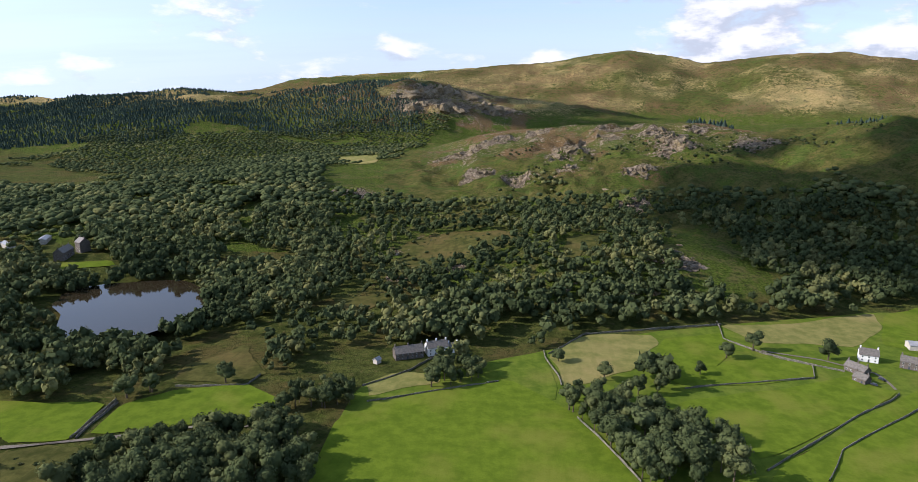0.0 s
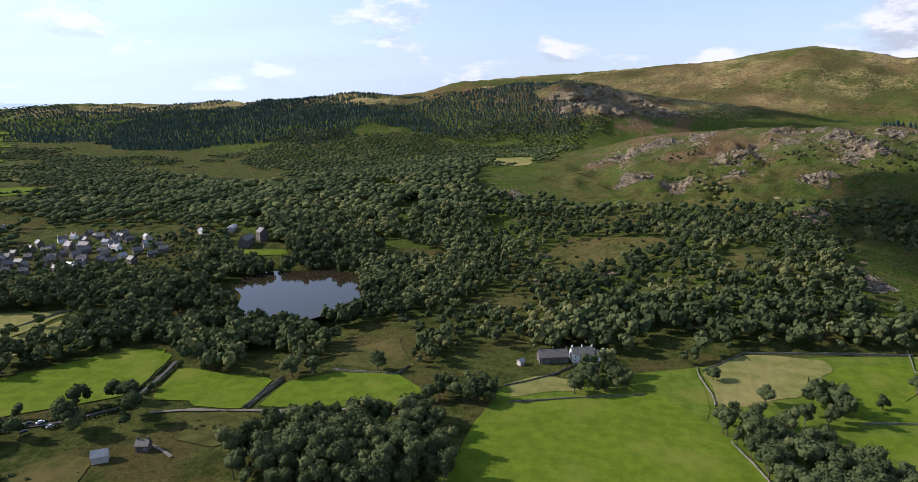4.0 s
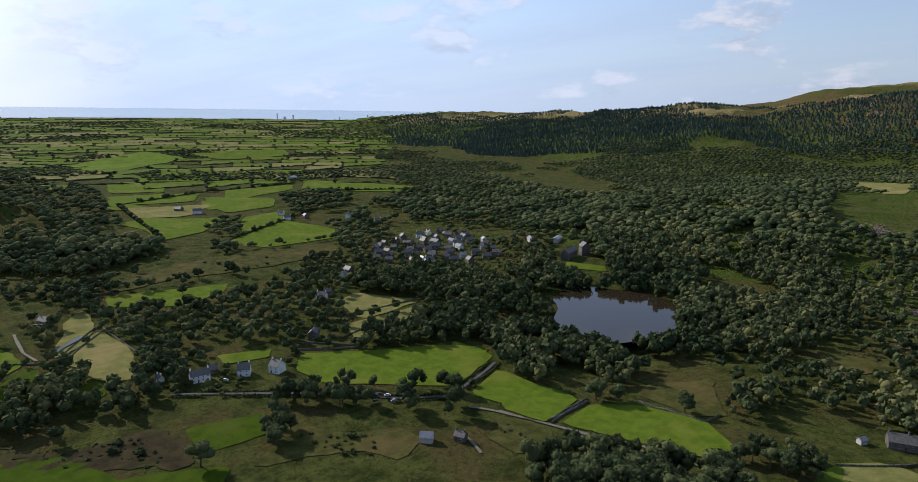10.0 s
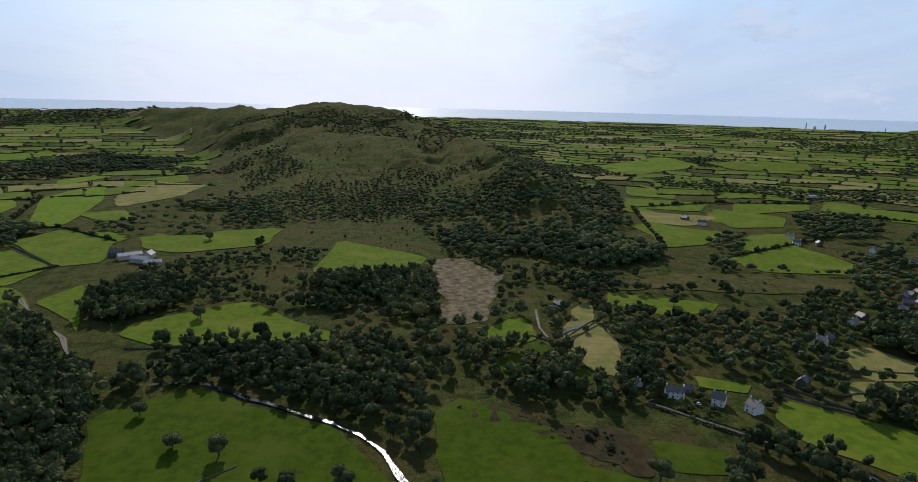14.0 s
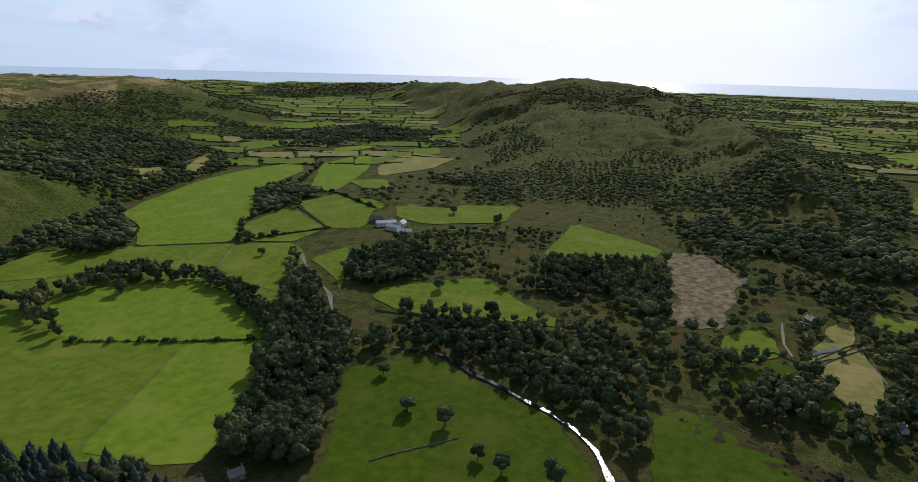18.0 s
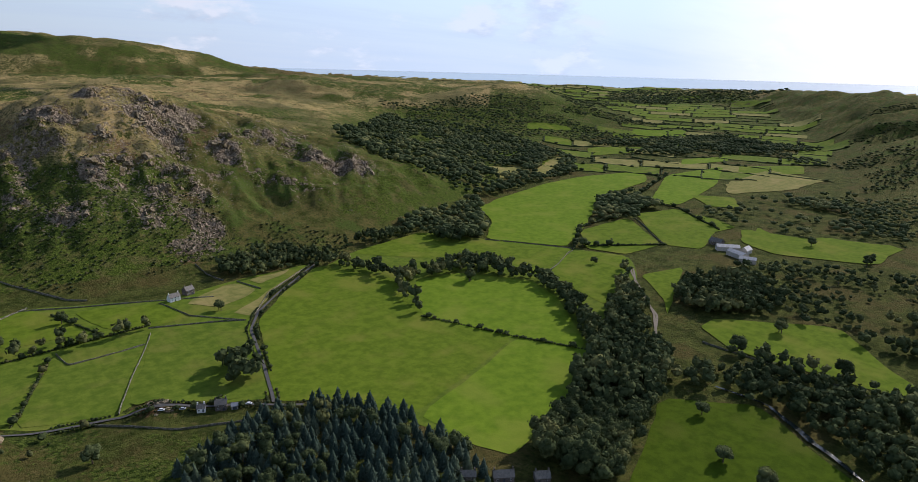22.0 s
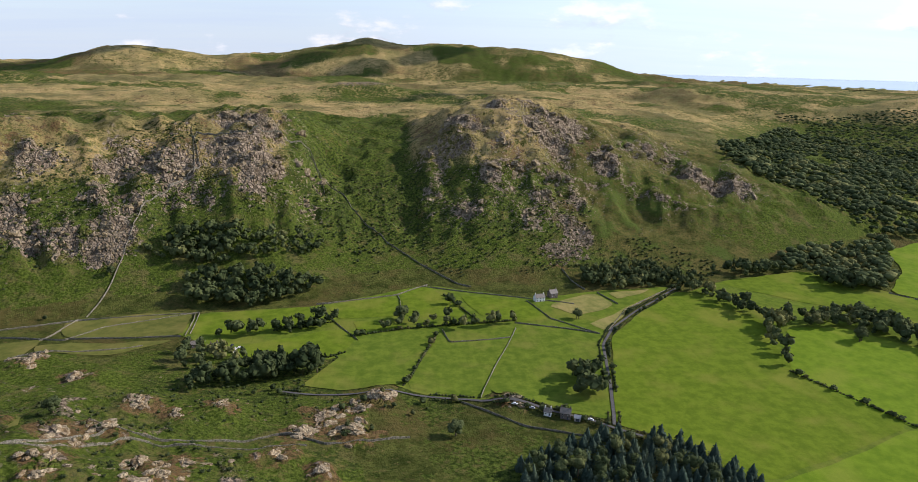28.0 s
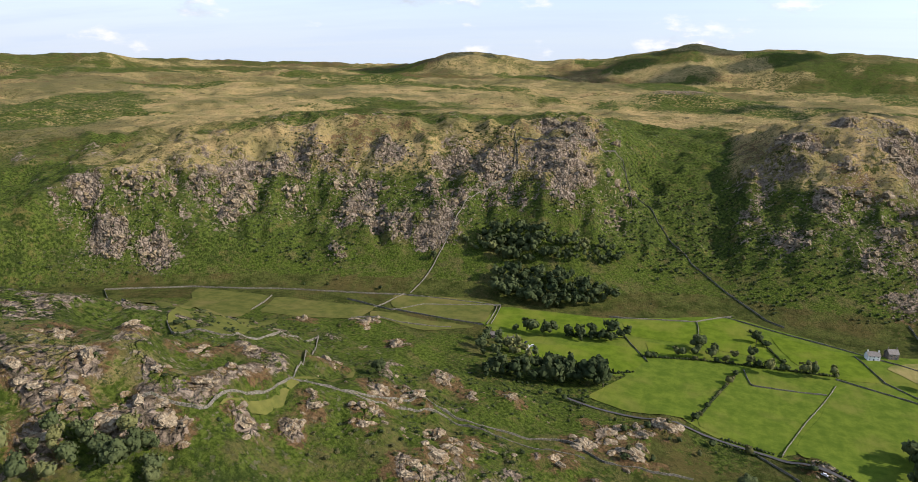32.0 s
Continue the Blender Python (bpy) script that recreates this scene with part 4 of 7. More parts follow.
# ---- materials ----
class Nodes:
    """A small builder for node materials."""
    def __init__(self, name):
        self.material = bpy.data.materials.new(name)
        self.material.use_nodes = True
        self.tree = self.material.node_tree
        self.bsdf = self.tree.nodes["Principled BSDF"]
        self.place = self.tree.nodes.new("ShaderNodeNewGeometry").outputs["Position"]

    def link(self, a, b):
        self.tree.links.new(a, b)

    def put(self, socket, value):
        if hasattr(value, "is_linked"):
            self.link(value, socket)
        elif value is not None:
            socket.default_value = (*value, 1.0) if isinstance(value, tuple) and len(value) == 3 and socket.type == "RGBA" else value

    def noise(self, size, detail=4.0, rough=0.55, stretch=None, distort=0.0):
        n = self.tree.nodes.new("ShaderNodeTexNoise")
        n.inputs["Scale"].default_value = 1.0 / size
        n.inputs["Detail"].default_value = detail
        n.inputs["Roughness"].default_value = rough
        n.inputs["Distortion"].default_value = distort
        where = self.place
        if stretch:
            m = self.tree.nodes.new("ShaderNodeMapping")
            m.inputs["Scale"].default_value = stretch
            self.link(self.place, m.inputs["Vector"])
            where = m.outputs[0]
        self.link(where, n.inputs["Vector"])
        return n.outputs["Fac"]

    def band(self, value, low, high):
        n = self.tree.nodes.new("ShaderNodeMapRange")
        n.interpolation_type = "SMOOTHSTEP"
        self.put(n.inputs["Value"], value)
        n.inputs["From Min"].default_value, n.inputs["From Max"].default_value = low, high
        return n.outputs["Result"]

    def math(self, op, a, b=0.0):
        n = self.tree.nodes.new("ShaderNodeMath")
        n.operation = op
        self.put(n.inputs[0], a)
        self.put(n.inputs[1], b)
        return n.outputs[0]

    def mix(self, fac, a, b, mode="MIX"):
        n = self.tree.nodes.new("ShaderNodeMix")
        n.data_type, n.blend_type = "RGBA", mode
        self.put(n.inputs[0], fac)
        self.put(n.inputs[6], a)
        self.put(n.inputs[7], b)
        return n.outputs[2]

    def cracks(self, size):
        n = self.tree.nodes.new("ShaderNodeTexVoronoi")
        n.feature = "DISTANCE_TO_EDGE"
        n.inputs["Scale"].default_value = 1.0 / size
        warp = self.tree.nodes.new("ShaderNodeTexNoise")
        warp.inputs["Scale"].default_value = 0.9 / size
        add = self.tree.nodes.new("ShaderNodeVectorMath")
        add.operation = "MULTIPLY_ADD"
        self.link(self.place, warp.inputs["Vector"])
        self.link(warp.outputs["Color"], add.inputs[0])
        add.inputs[1].default_value = (size, size, size * 1.6)
        self.link(self.place, add.inputs[2])
        self.link(add.outputs[0], n.inputs["Vector"])
        return n.outputs["Distance"]

    def layer(self, name):
        n = self.tree.nodes.new("ShaderNodeAttribute")
        n.attribute_name = name
        return n.outputs["Fac"]

    def random(self):
        return self.tree.nodes.new("ShaderNodeObjectInfo").outputs["Random"]

    def island(self):
        return self.tree.nodes.new("ShaderNodeNewGeometry").outputs["Random Per Island"]

    def bump(self, height, strength=0.4, distance=0.3):
        n = self.tree.nodes.new("ShaderNodeBump")
        n.inputs["Strength"].default_value, n.inputs["Distance"].default_value = strength, distance
        self.link(height, n.inputs["Height"])
        self.link(n.outputs[0], self.bsdf.inputs["Normal"])

    def finish(self, colour, rough=0.9, metal=0.0, specular=0.3):
        self.put(self.bsdf.inputs["Base Color"], colour)
        self.put(self.bsdf.inputs["Roughness"], rough)
        self.bsdf.inputs["Metallic"].default_value = metal
        self.bsdf.inputs["Specular IOR Level"].default_value = specular
        return self.material


def ground_material():
    n = Nodes("open ground")
    huge, big, mid, fine = n.noise(420, 5, 0.6), n.noise(60, 5, 0.6), n.noise(17, 6, 0.72), n.noise(2.2, 4, 0.6)
    grass = n.mix(n.band(mid, 0.35, 0.65), (0.030, 0.040, 0.009), (0.090, 0.098, 0.024))
    grass = n.mix(n.math("MULTIPLY", n.band(big, 0.47, 0.62), 0.85), grass, (0.088, 0.070, 0.024))
    brack = n.mix(n.band(fine, 0.35, 0.7), (0.034, 0.056, 0.008), (0.102, 0.130, 0.022))
    brack = n.mix(n.math("MULTIPLY", n.band(n.noise(27, 5, 0.7), 0.50, 0.62), 0.55), brack, (0.135, 0.105, 0.045))
    brack = n.mix(n.band(n.noise(7, 4, 0.6), 0.56, 0.7), brack, (0.030, 0.042, 0.012))
    moor = n.mix(n.band(big, 0.35, 0.65), (0.38, 0.27, 0.115), (0.23, 0.19, 0.075))
    moor = n.mix(n.band(mid, 0.52, 0.74), moor, (0.40, 0.31, 0.14))
    moor = n.mix(n.math("MULTIPLY", n.band(huge, 0.50, 0.60), 0.7), moor, (0.085, 0.086, 0.033))
    moor = n.mix(n.band(n.noise(24, 5, 0.7), 0.56, 0.68), moor, (0.075, 0.066, 0.034))
    heath = n.mix(n.band(mid, 0.35, 0.65), (0.044, 0.054, 0.012), (0.120, 0.100, 0.032))
    heath = n.mix(n.band(n.noise(38, 4, 0.6), 0.5, 0.62), heath, (0.064, 0.090, 0.018))
    heath = n.mix(n.band(fine, 0.5, 0.7), heath, (0.075, 0.090, 0.022))
    rust = n.mix(n.band(fine, 0.35, 0.65), (0.078, 0.050, 0.024), (0.175, 0.108, 0.050))
    rust = n.mix(n.band(mid, 0.56, 0.68), rust, (0.085, 0.088, 0.022))
    rock = n.mix(n.band(n.noise(6.5, 6, 0.75, (1.0, 1.0, 0.45)), 0.38, 0.62), (0.10, 0.078, 0.055), (0.33, 0.262, 0.19))
    rock = n.mix(n.band(n.noise(9, 4), 0.5, 0.7), rock, (0.13, 0.095, 0.06))
    split = n.cracks(5.5)
    rock = n.mix(n.math("MULTIPLY", n.math("SUBTRACT", 1.0, n.band(split, 0.0, 0.12)), 0.45), rock, (0.06, 0.055, 0.03))
    jitter = n.math("ADD", n.math("MULTIPLY", n.math("SUBTRACT", n.noise(26, 5, 0.7), 0.5), 1.1), n.math("MULTIPLY", n.math("SUBTRACT", n.noise(7, 5, 0.75), 0.5), 1.9))

    def where(name, low=0.35, high=0.65):
        return n.band(n.math("ADD", n.layer(name), jitter), low, high)
    colour = n.mix(where("bracken"), grass, brack)
    colour = n.mix(where("moor"), colour, moor)
    colour = n.mix(where("heath"), colour, heath)
    colour = n.mix(where("rust", 0.40, 0.60), colour, rust)
    fern = n.mix(n.band(n.noise(3.2, 4, 0.7), 0.36, 0.64), (0.020, 0.035, 0.007), (0.094, 0.122, 0.022))
    fern = n.mix(n.math("MULTIPLY", n.band(n.noise(34, 5, 0.7), 0.50, 0.60), 0.6), fern, (0.030, 0.044, 0.012))
    fern = n.mix(n.math("MULTIPLY", n.band(n.noise(19, 5, 0.7), 0.57, 0.66), 0.7), fern, (0.150, 0.120, 0.040))
    colour = n.mix(where("fern", 0.42, 0.58), colour, fern)
    tuft = n.math("MULTIPLY", n.band(n.noise(3.4, 5, 0.72), 0.50, 0.62), 0.6)
    colour = n.mix(tuft, colour, (0.022, 0.034, 0.008))
    colour = n.mix(n.math("MULTIPLY", n.band(n.noise(5.2, 4, 0.7), 0.56, 0.66), 0.5), colour, (0.135, 0.105, 0.042))
    colour = n.mix(where("rock", 0.44, 0.56), colour, rock)
    stones = n.math("MULTIPLY", n.band(n.noise(3.4, 3, 0.6), 0.585, 0.64), n.band(n.math("ADD", n.layer("stony"), n.math("SUBTRACT", n.noise(40, 4, 0.65), 0.5)), 0.30, 0.75))
    colour = n.mix(n.math("MULTIPLY", stones, 0.6), colour, (0.32, 0.26, 0.185))
    n.bump(n.math("ADD", n.noise(2.5, 6, 0.75), n.math("MULTIPLY", n.band(split, 0.0, 0.25), n.band(n.layer("rock"), 0.3, 0.5))), 1.0, 2.6)
    return n.finish(colour, 1.0, 0.0, 0.02)


def water_material(name, deep, rough, wave, chop=0.12):
    n = Nodes(name)
    n.bsdf.inputs["IOR"].default_value = 1.33
    n.bump(n.noise(wave, 3, 0.5), chop, 0.15)
    return n.finish(deep, rough, 0.0, 0.5)


GROUND = ground_material()
# the haze over the sea is put into its base colour, paler than water
SEA = water_material("sea water paled by haze", (0.36, 0.43, 0.46), 0.22, 30, 0.02)
LAKE = water_material("lake water", (0.026, 0.020, 0.011), 0.04, 2.0)


def turf_material(name, dark, light, dry, streak=0.25):
    n = Nodes(name)
    broad, mid, fine = n.noise(45, 4), n.noise(9, 5, 0.65), n.noise(0.9, 3, 0.6)
    colour = n.mix(n.band(mid, 0.3, 0.7), dark, light)
    colour = n.mix(n.math("MULTIPLY", n.band(broad, 0.48, 0.7), 0.7), colour, dry)
    colour = n.mix(n.math("MULTIPLY", n.band(n.noise(5, 4, 0.6, (1.0, 0.12, 1.0)), 0.5, 0.7), streak), colour, dark)
    colour = n.mix(n.math("MULTIPLY", n.band(fine, 0.45, 0.75), 0.35), colour, dark)
    n.bump(fine, 0.5, 0.25)
    return n.finish(colour, 1.0, 0.0, 0.02)


def leaf_material(name, dark, light, warm):
    n = Nodes(name)
    tone = n.math("ADD", n.math("MULTIPLY", n.layer("tone"), 0.6), n.math("ADD", n.math("MULTIPLY", n.island(), 0.14), n.math("MULTIPLY", n.random(), 0.22)))
    colour = n.mix(tone, dark, light)
    colour = n.mix(n.math("MULTIPLY", n.band(n.layer("tone"), 0.72, 0.95), 0.7), colour, warm)
    colour = n.mix(n.math("MULTIPLY", n.band(n.noise(70, 3), 0.48, 0.66), 0.45), colour, dark)
    n.bump(n.noise(1.3, 4, 0.7), 0.8, 0.8)
    n.finish(colour, 0.9, 0.0, 0.03)
    thin = n.tree.nodes.new("ShaderNodeBsdfTranslucent")
    both = n.tree.nodes.new("ShaderNodeMixShader")
    both.inputs[0].default_value = 0.12
    n.link(colour, thin.inputs["Color"])
    n.link(n.bsdf.outputs[0], both.inputs[1])
    n.link(thin.outputs[0], both.inputs[2])
    n.link(both.outputs[0], n.tree.nodes["Material Output"].inputs["Surface"])
    return n.material


def stone_material(name, dark, light, lichen, size=1.2):
    n = Nodes(name)
    g = n.noise(size, 6, 0.7)
    colour = n.mix(n.band(g, 0.35, 0.68), dark, light)
    colour = n.mix(n.math("MULTIPLY", n.band(n.noise(size * 2.5, 5, 0.65), 0.47, 0.6), 0.85), colour, lichen)
    split = n.cracks(size * 1.3)
    colour = n.mix(n.math("MULTIPLY", n.math("SUBTRACT", 1.0, n.band(split, 0.01, 0.09)), 0.5), colour, tuple(c * 0.55 for c in dark))
    n.bump(n.math("ADD", g, n.band(split, 0.0, 0.2)), 0.8, 0.5)
    return n.finish(colour, 0.88, 0.0, 0.3)


def plain_material(name, colour, rough=0.7, spread=0.25, size=1.5, metal=0.0):
    n = Nodes(name)
    dark = tuple(c * (1 - spread) for c in colour)
    light = tuple(min(1.0, c * (1 + spread)) for c in colour)
    c = n.mix(n.band(n.noise(size, 5, 0.65), 0.3, 0.7), dark, light)
    n.bump(n.noise(size * 0.3, 3), 0.25, 0.05)
    return n.finish(c, rough, metal, 0.35)


TURF = dict(
    meadow=turf_material("meadow grass", (0.068, 0.104, 0.009), (0.112, 0.154, 0.014), (0.158, 0.162, 0.027)),
    # darker meadow copy: the shade seen looking sunward is put into its colour
    deep=turf_material("deep green grass with backlit shade", (0.033, 0.056, 0.004), (0.056, 0.086, 0.006), (0.076, 0.090, 0.013)),
    lush=turf_material("lush grass", (0.080, 0.132, 0.010), (0.128, 0.186, 0.015), (0.160, 0.187, 0.026)),
    pasture=turf_material("grazed pasture", (0.060, 0.095, 0.011), (0.112, 0.147, 0.018), (0.154, 0.149, 0.032), 0.4),
    dry=turf_material("dry pasture", (0.12, 0.125, 0.034), (0.21, 0.19, 0.062), (0.27, 0.21, 0.085), 0.4),
    rough=turf_material("rough pasture", (0.034, 0.040, 0.010), (0.090, 0.084, 0.024), (0.12, 0.085, 0.032), 0.5),
    bog=turf_material("boggy ground", (0.026, 0.021, 0.011), (0.062, 0.048, 0.021), (0.05, 0.066, 0.018), 0.5),
    faded=turf_material("faded hill pasture", (0.066, 0.076, 0.018), (0.115, 0.116, 0.029), (0.160, 0.130, 0.044), 0.35),
    felled=turf_material("felled ground", (0.060, 0.048, 0.028), (0.22, 0.175, 0.105), (0.085, 0.085, 0.032), 0.0))
LEAVES = dict(
    broadleaf=leaf_material("broadleaf foliage", (0.026, 0.040, 0.017), (0.120, 0.142, 0.056), (0.175, 0.168, 0.062)),
    scrub=leaf_material("scrub foliage", (0.022, 0.034, 0.014), (0.080, 0.098, 0.038), (0.115, 0.104, 0.040)),
    spruce=leaf_material("spruce needles", (0.026, 0.046, 0.036), (0.078, 0.110, 0.078), (0.09, 0.115, 0.066)))
BARK = plain_material("bark", (0.10, 0.075, 0.05), 0.9)
WALL_STONE = stone_material("drystone", (0.13, 0.118, 0.095), (0.36, 0.32, 0.25), (0.08, 0.09, 0.04), 0.6)
CRAG_STONE = stone_material("crag rock", (0.16, 0.125, 0.076), (0.39, 0.315, 0.20), (0.155, 0.100, 0.045), 1.8)
ASPHALT = plain_material("worn asphalt", (0.062, 0.059, 0.054), 0.9)
TRACK = plain_material("gravel track", (0.145, 0.122, 0.088), 0.95)
RIVER = water_material("river water", (0.02, 0.025, 0.02), 0.14, 2.4, 1.0)
SLATE = plain_material("roof slate", (0.128, 0.114, 0.096), 0.58, 0.3, 1.0)
PALE_ROOF = plain_material("sheet roof", (0.27, 0.27, 0.27), 0.45, 0.2, 3.0)
WHITEWASH = plain_material("whitewash", (0.74, 0.73, 0.70), 0.8, 0.06, 2.0)
RENDERED = plain_material("cream render", (0.44, 0.40, 0.34), 0.85, 0.12, 2.0)
HOUSE_STONE = stone_material("house stone", (0.12, 0.10, 0.085), (0.29, 0.245, 0.205), (0.16, 0.13, 0.10), 0.5)
GLASS = plain_material("dark window glass", (0.03, 0.035, 0.04), 0.08, 0.1)
FRAME = plain_material("white window frame", (0.75, 0.75, 0.72), 0.6, 0.05)
DOOR = plain_material("dark door", (0.06, 0.07, 0.08), 0.6)
FELL_STONE = stone_material("dark crag rock", (0.105, 0.080, 0.050), (0.32, 0.255, 0.160), (0.15, 0.110, 0.048), 3.2)
CLOUD = plain_material("cloud", (0.85, 0.85, 0.86), 1.0, 0.05, 200)

# ---- ground ----
def mesh_object(name, verts, faces, material, parent=None, smooth_faces=False, layers=None):
    """One mesh object from arrays of vertices and of faces with the same number of corners."""
    verts, faces = np.asarray(verts, np.float32), np.asarray(faces, np.int32)
    me = bpy.data.meshes.new(name)
    me.vertices.add(len(verts))
    me.vertices.foreach_set("co", verts.ravel())
    k = faces.shape[1]
    me.loops.add(faces.size)
    me.loops.foreach_set("vertex_index", faces.ravel())
    me.polygons.add(len(faces))
    me.polygons.foreach_set("loop_start", np.arange(0, faces.size, k, dtype=np.int32))
    me.polygons.foreach_set("use_smooth", np.full(len(faces), smooth_faces))
    for key, values in (layers or {}).items():
        me.attributes.new(key, "FLOAT", "POINT").data.foreach_set("value", np.asarray(values, np.float32))
    me.materials.append(material)
    me.update(calc_edges=True)
    ob = new(name, me)
    if parent:
        ob.parent = parent
    return ob


def grid_faces(rows, cols):
    i = np.arange((rows - 1) * cols).reshape(rows - 1, cols)[:, :-1].ravel()
    return np.stack([i, i + 1, i + 1 + cols, i + cols], 1)


def cover(x, y, z):
    """How much of the ground is moor grass, heath, bracken and bare rock, each from 0 to 1."""
    r, b = np.hypot(x, y), bearing(x, y)
    e = 3.0
    slope = np.hypot(land(x + e, y) - land(x - e, y), land(x, y + e) - land(x, y - e)) / (2 * e)
    patch, spots = fbm(x, y, 240, 4, 21), fbm(x, y, 46, 4, 31)
    north = (b > -40) & (r > 420)
    high = smooth(45, 110, z)
    veins = fbm(x, y, 28, 4, 41) + 0.35 * (fbm(x, y, 120, 3, 47) - 0.5)
    east = smooth(-203, -198, b) * (1 - smooth(-174, -169, b)) * smooth(680, 780, r) * (1 - smooth(1080, 1180, r))
    flank = smooth(-34, -28, b) * smooth(470, 540, r) * (1 - smooth(760, 860, r))
    knolls = smooth(4, 14, b) * (1 - smooth(330, 400, r)) * smooth(8, 22, z)
    far_crag = smooth(-184, -180, b) * (1 - smooth(-165, -160, b)) * smooth(1450, 1600, r) * (1 - smooth(2050, 2250, r))
    moor = high * (0.55 + 0.9 * (patch - 0.5)) * (r < 3900)
    moor = np.where(b > -40, np.maximum(moor, smooth(44, 80, z) * (0.66 + 0.8 * (patch - 0.5))), moor)
    moor = np.where(north & (r > 640), 0.75 + 0.8 * (patch - 0.5), moor)
    moor = np.where(r > 2600, 0.5 + 0.9 * (patch - 0.45), moor) * smooth(30, 70, z)
    moor = moor * (1 - 0.8 * smooth(-106, -98, b) * (1 - smooth(-56, -48, b)) * (r < 2600))
    heath = smooth(0.5, 0.75, spots) * smooth(25, 60, z) * 0.55
    west = smooth(-104, -98, b) * (1 - smooth(-54, -46, b)) * (r < 2900) * (0.35 + 0.65 * smooth(0.5, 6, z - plain_height(b, r)))
    heath = np.where(west > 0, np.maximum(heath, west * (0.85 + 0.9 * (spots - 0.5))), heath)
    moor = moor * (1 - west)
    slope_east = smooth(440, 520, r) * (1 - smooth(1150, 1250, r)) * (b < -168) * smooth(8, 20, z)
    heath = np.maximum(heath, slope_east * (0.72 + 0.9 * (spots - 0.5)))
    rust = 0.8 * east * smooth(0.42, 0.6, spots) + 0.75 * far_crag * smooth(0.35, 0.6, spots) + 0.45 * flank * smooth(0.5, 0.66, spots) * smooth(50, 80, z)
    upland = smooth(0.44, 0.6, fbm(x, y, 330, 4, 29)) * smooth(40, 90, z)
    rust = rust + 0.5 * upland * ((b < -150) & (r > 1900)) + 0.5 * upland * ((b > -30) & (r > 2350)) + 0.4 * upland * ((b > -30) & (r > 900) & (r <= 2350))
    halo = knolly(x, y)
    rust = np.maximum(rust, 0.62 * smooth(0.25, 0.75, halo + 0.9 * (spots - 0.5)))
    bracken = np.where((z > 6), 0.82 + 0.7 * (patch - 0.5), 0.25) * (1 - 0.6 * high)
    rock = np.clip((0.9 * east + 0.9 * flank + far_crag), 0, 1) * (smooth(0.42, 0.66, veins) * 0.68 + 0.25 * smooth(0.4, 1.0, slope)) * smooth(12, 45, z + 30 * knolls)
    bracken = np.maximum(bracken, smooth(2, 10, b) * (1 - smooth(330, 400, r)) * (0.95 + 0.5 * (patch - 0.5)))
    peaks = smooth(0.80, 0.93, 1 - np.abs(2 * fbm(x, y, 42, 4, 83) - 1))
    rock = 0.62 * rock
    for centres, wide in ((FELL_CRAGS + SCREE, 0.021), (EAST_CRAGS, 0.026), (FAR_CRAGS, 0.030), (WOOD_ROCKS, 0.02)):
        for cx, cy in centres:
            far = math.hypot(cx, cy)
            near = np.where(np.abs(x - cx) + np.abs(y - cy) < 4 * wide * far)[0]
            d2 = ((x[near] - cx) ** 2 + (y[near] - cy) ** 2) / (wide * far) ** 2
            rock[near] = np.maximum(rock[near], np.exp(-0.5 * d2) * (0.42 + 0.75 * smooth(0.3, 0.7, veins[near])))
            rust[near] = np.maximum(rust[near], 0.55 * np.exp(-0.2 * d2) * smooth(0.4, 0.6, spots[near]))
    rock = np.maximum(rock, np.maximum(knolls * peaks * 0.5, smooth(0.6, 0.98, halo) * (0.25 + 0.6 * smooth(0.35, 0.65, fbm(x, y, 11, 3, 181)))))
    rock = np.maximum(rock, 0.9 * np.exp(-((x + 92) / 70) ** 2 - ((y - 1335) / 22) ** 2))
    bowl = smooth(-2, 1, b) * (1 - smooth(9, 13, b)) * smooth(500, 560, r) * (1 - smooth(860, 960, r)) + np.exp(-((x + 60) / 190) ** 2 - ((y - 1240) / 75) ** 2)
    ferny = smooth(0.50, 0.60, fbm(x, y, 210, 5, 151)) * smooth(44, 75, z) * ((r > 640) & (r < 3300)) * np.where(b > -40, 1.0, np.where(b < -165, 0.62, 0.0))
    lower = flank * (1 - smooth(52, 84, z + 34 * (spots - 0.5))) * (0.5 + 1.1 * (fbm(x, y, 70, 4, 161) - 0.30))
    fern = np.clip(np.maximum(np.maximum(0.62 * ferny, 0.75 * bowl), lower), 0, 1)
    rock = rock * (1 - 0.75 * np.clip(bowl, 0, 1))
    fern = fern * (1 - 0.8 * flank * (1 - smooth(-16, -9, b)))
    heath = np.maximum(heath, smooth(2100, 2500, r) * smooth(0.46, 0.6, fbm(x, y, 340, 5, 221)) * smooth(40, 100, z) * 0.75)
    heath = np.maximum(heath, 1.1 * flank * (1 - smooth(-16, -8, b)) * (0.35 + 1.3 * (spots - 0.25)))
    fern = np.maximum(fern, smooth(3, 9, b) * (1 - smooth(330, 400, r)) * smooth(4, 14, z) * (0.25 + 1.3 * (fbm(x, y, 38, 4, 191) - 0.22)) * (1 - halo))
    near_side = smooth(-24, -14, b) * (1 - smooth(300, 360, r))
    fern = np.maximum(fern, near_side * (0.2 + 1.3 * (fbm(x, y, 38, 4, 191) - 0.22)) * (1 - halo))
    stony = np.clip(flank * (0.35 + 0.9 * craggy(x, y)) + 0.8 * east + 0.5 * far_crag + 0.45 * knolls, 0, 1)
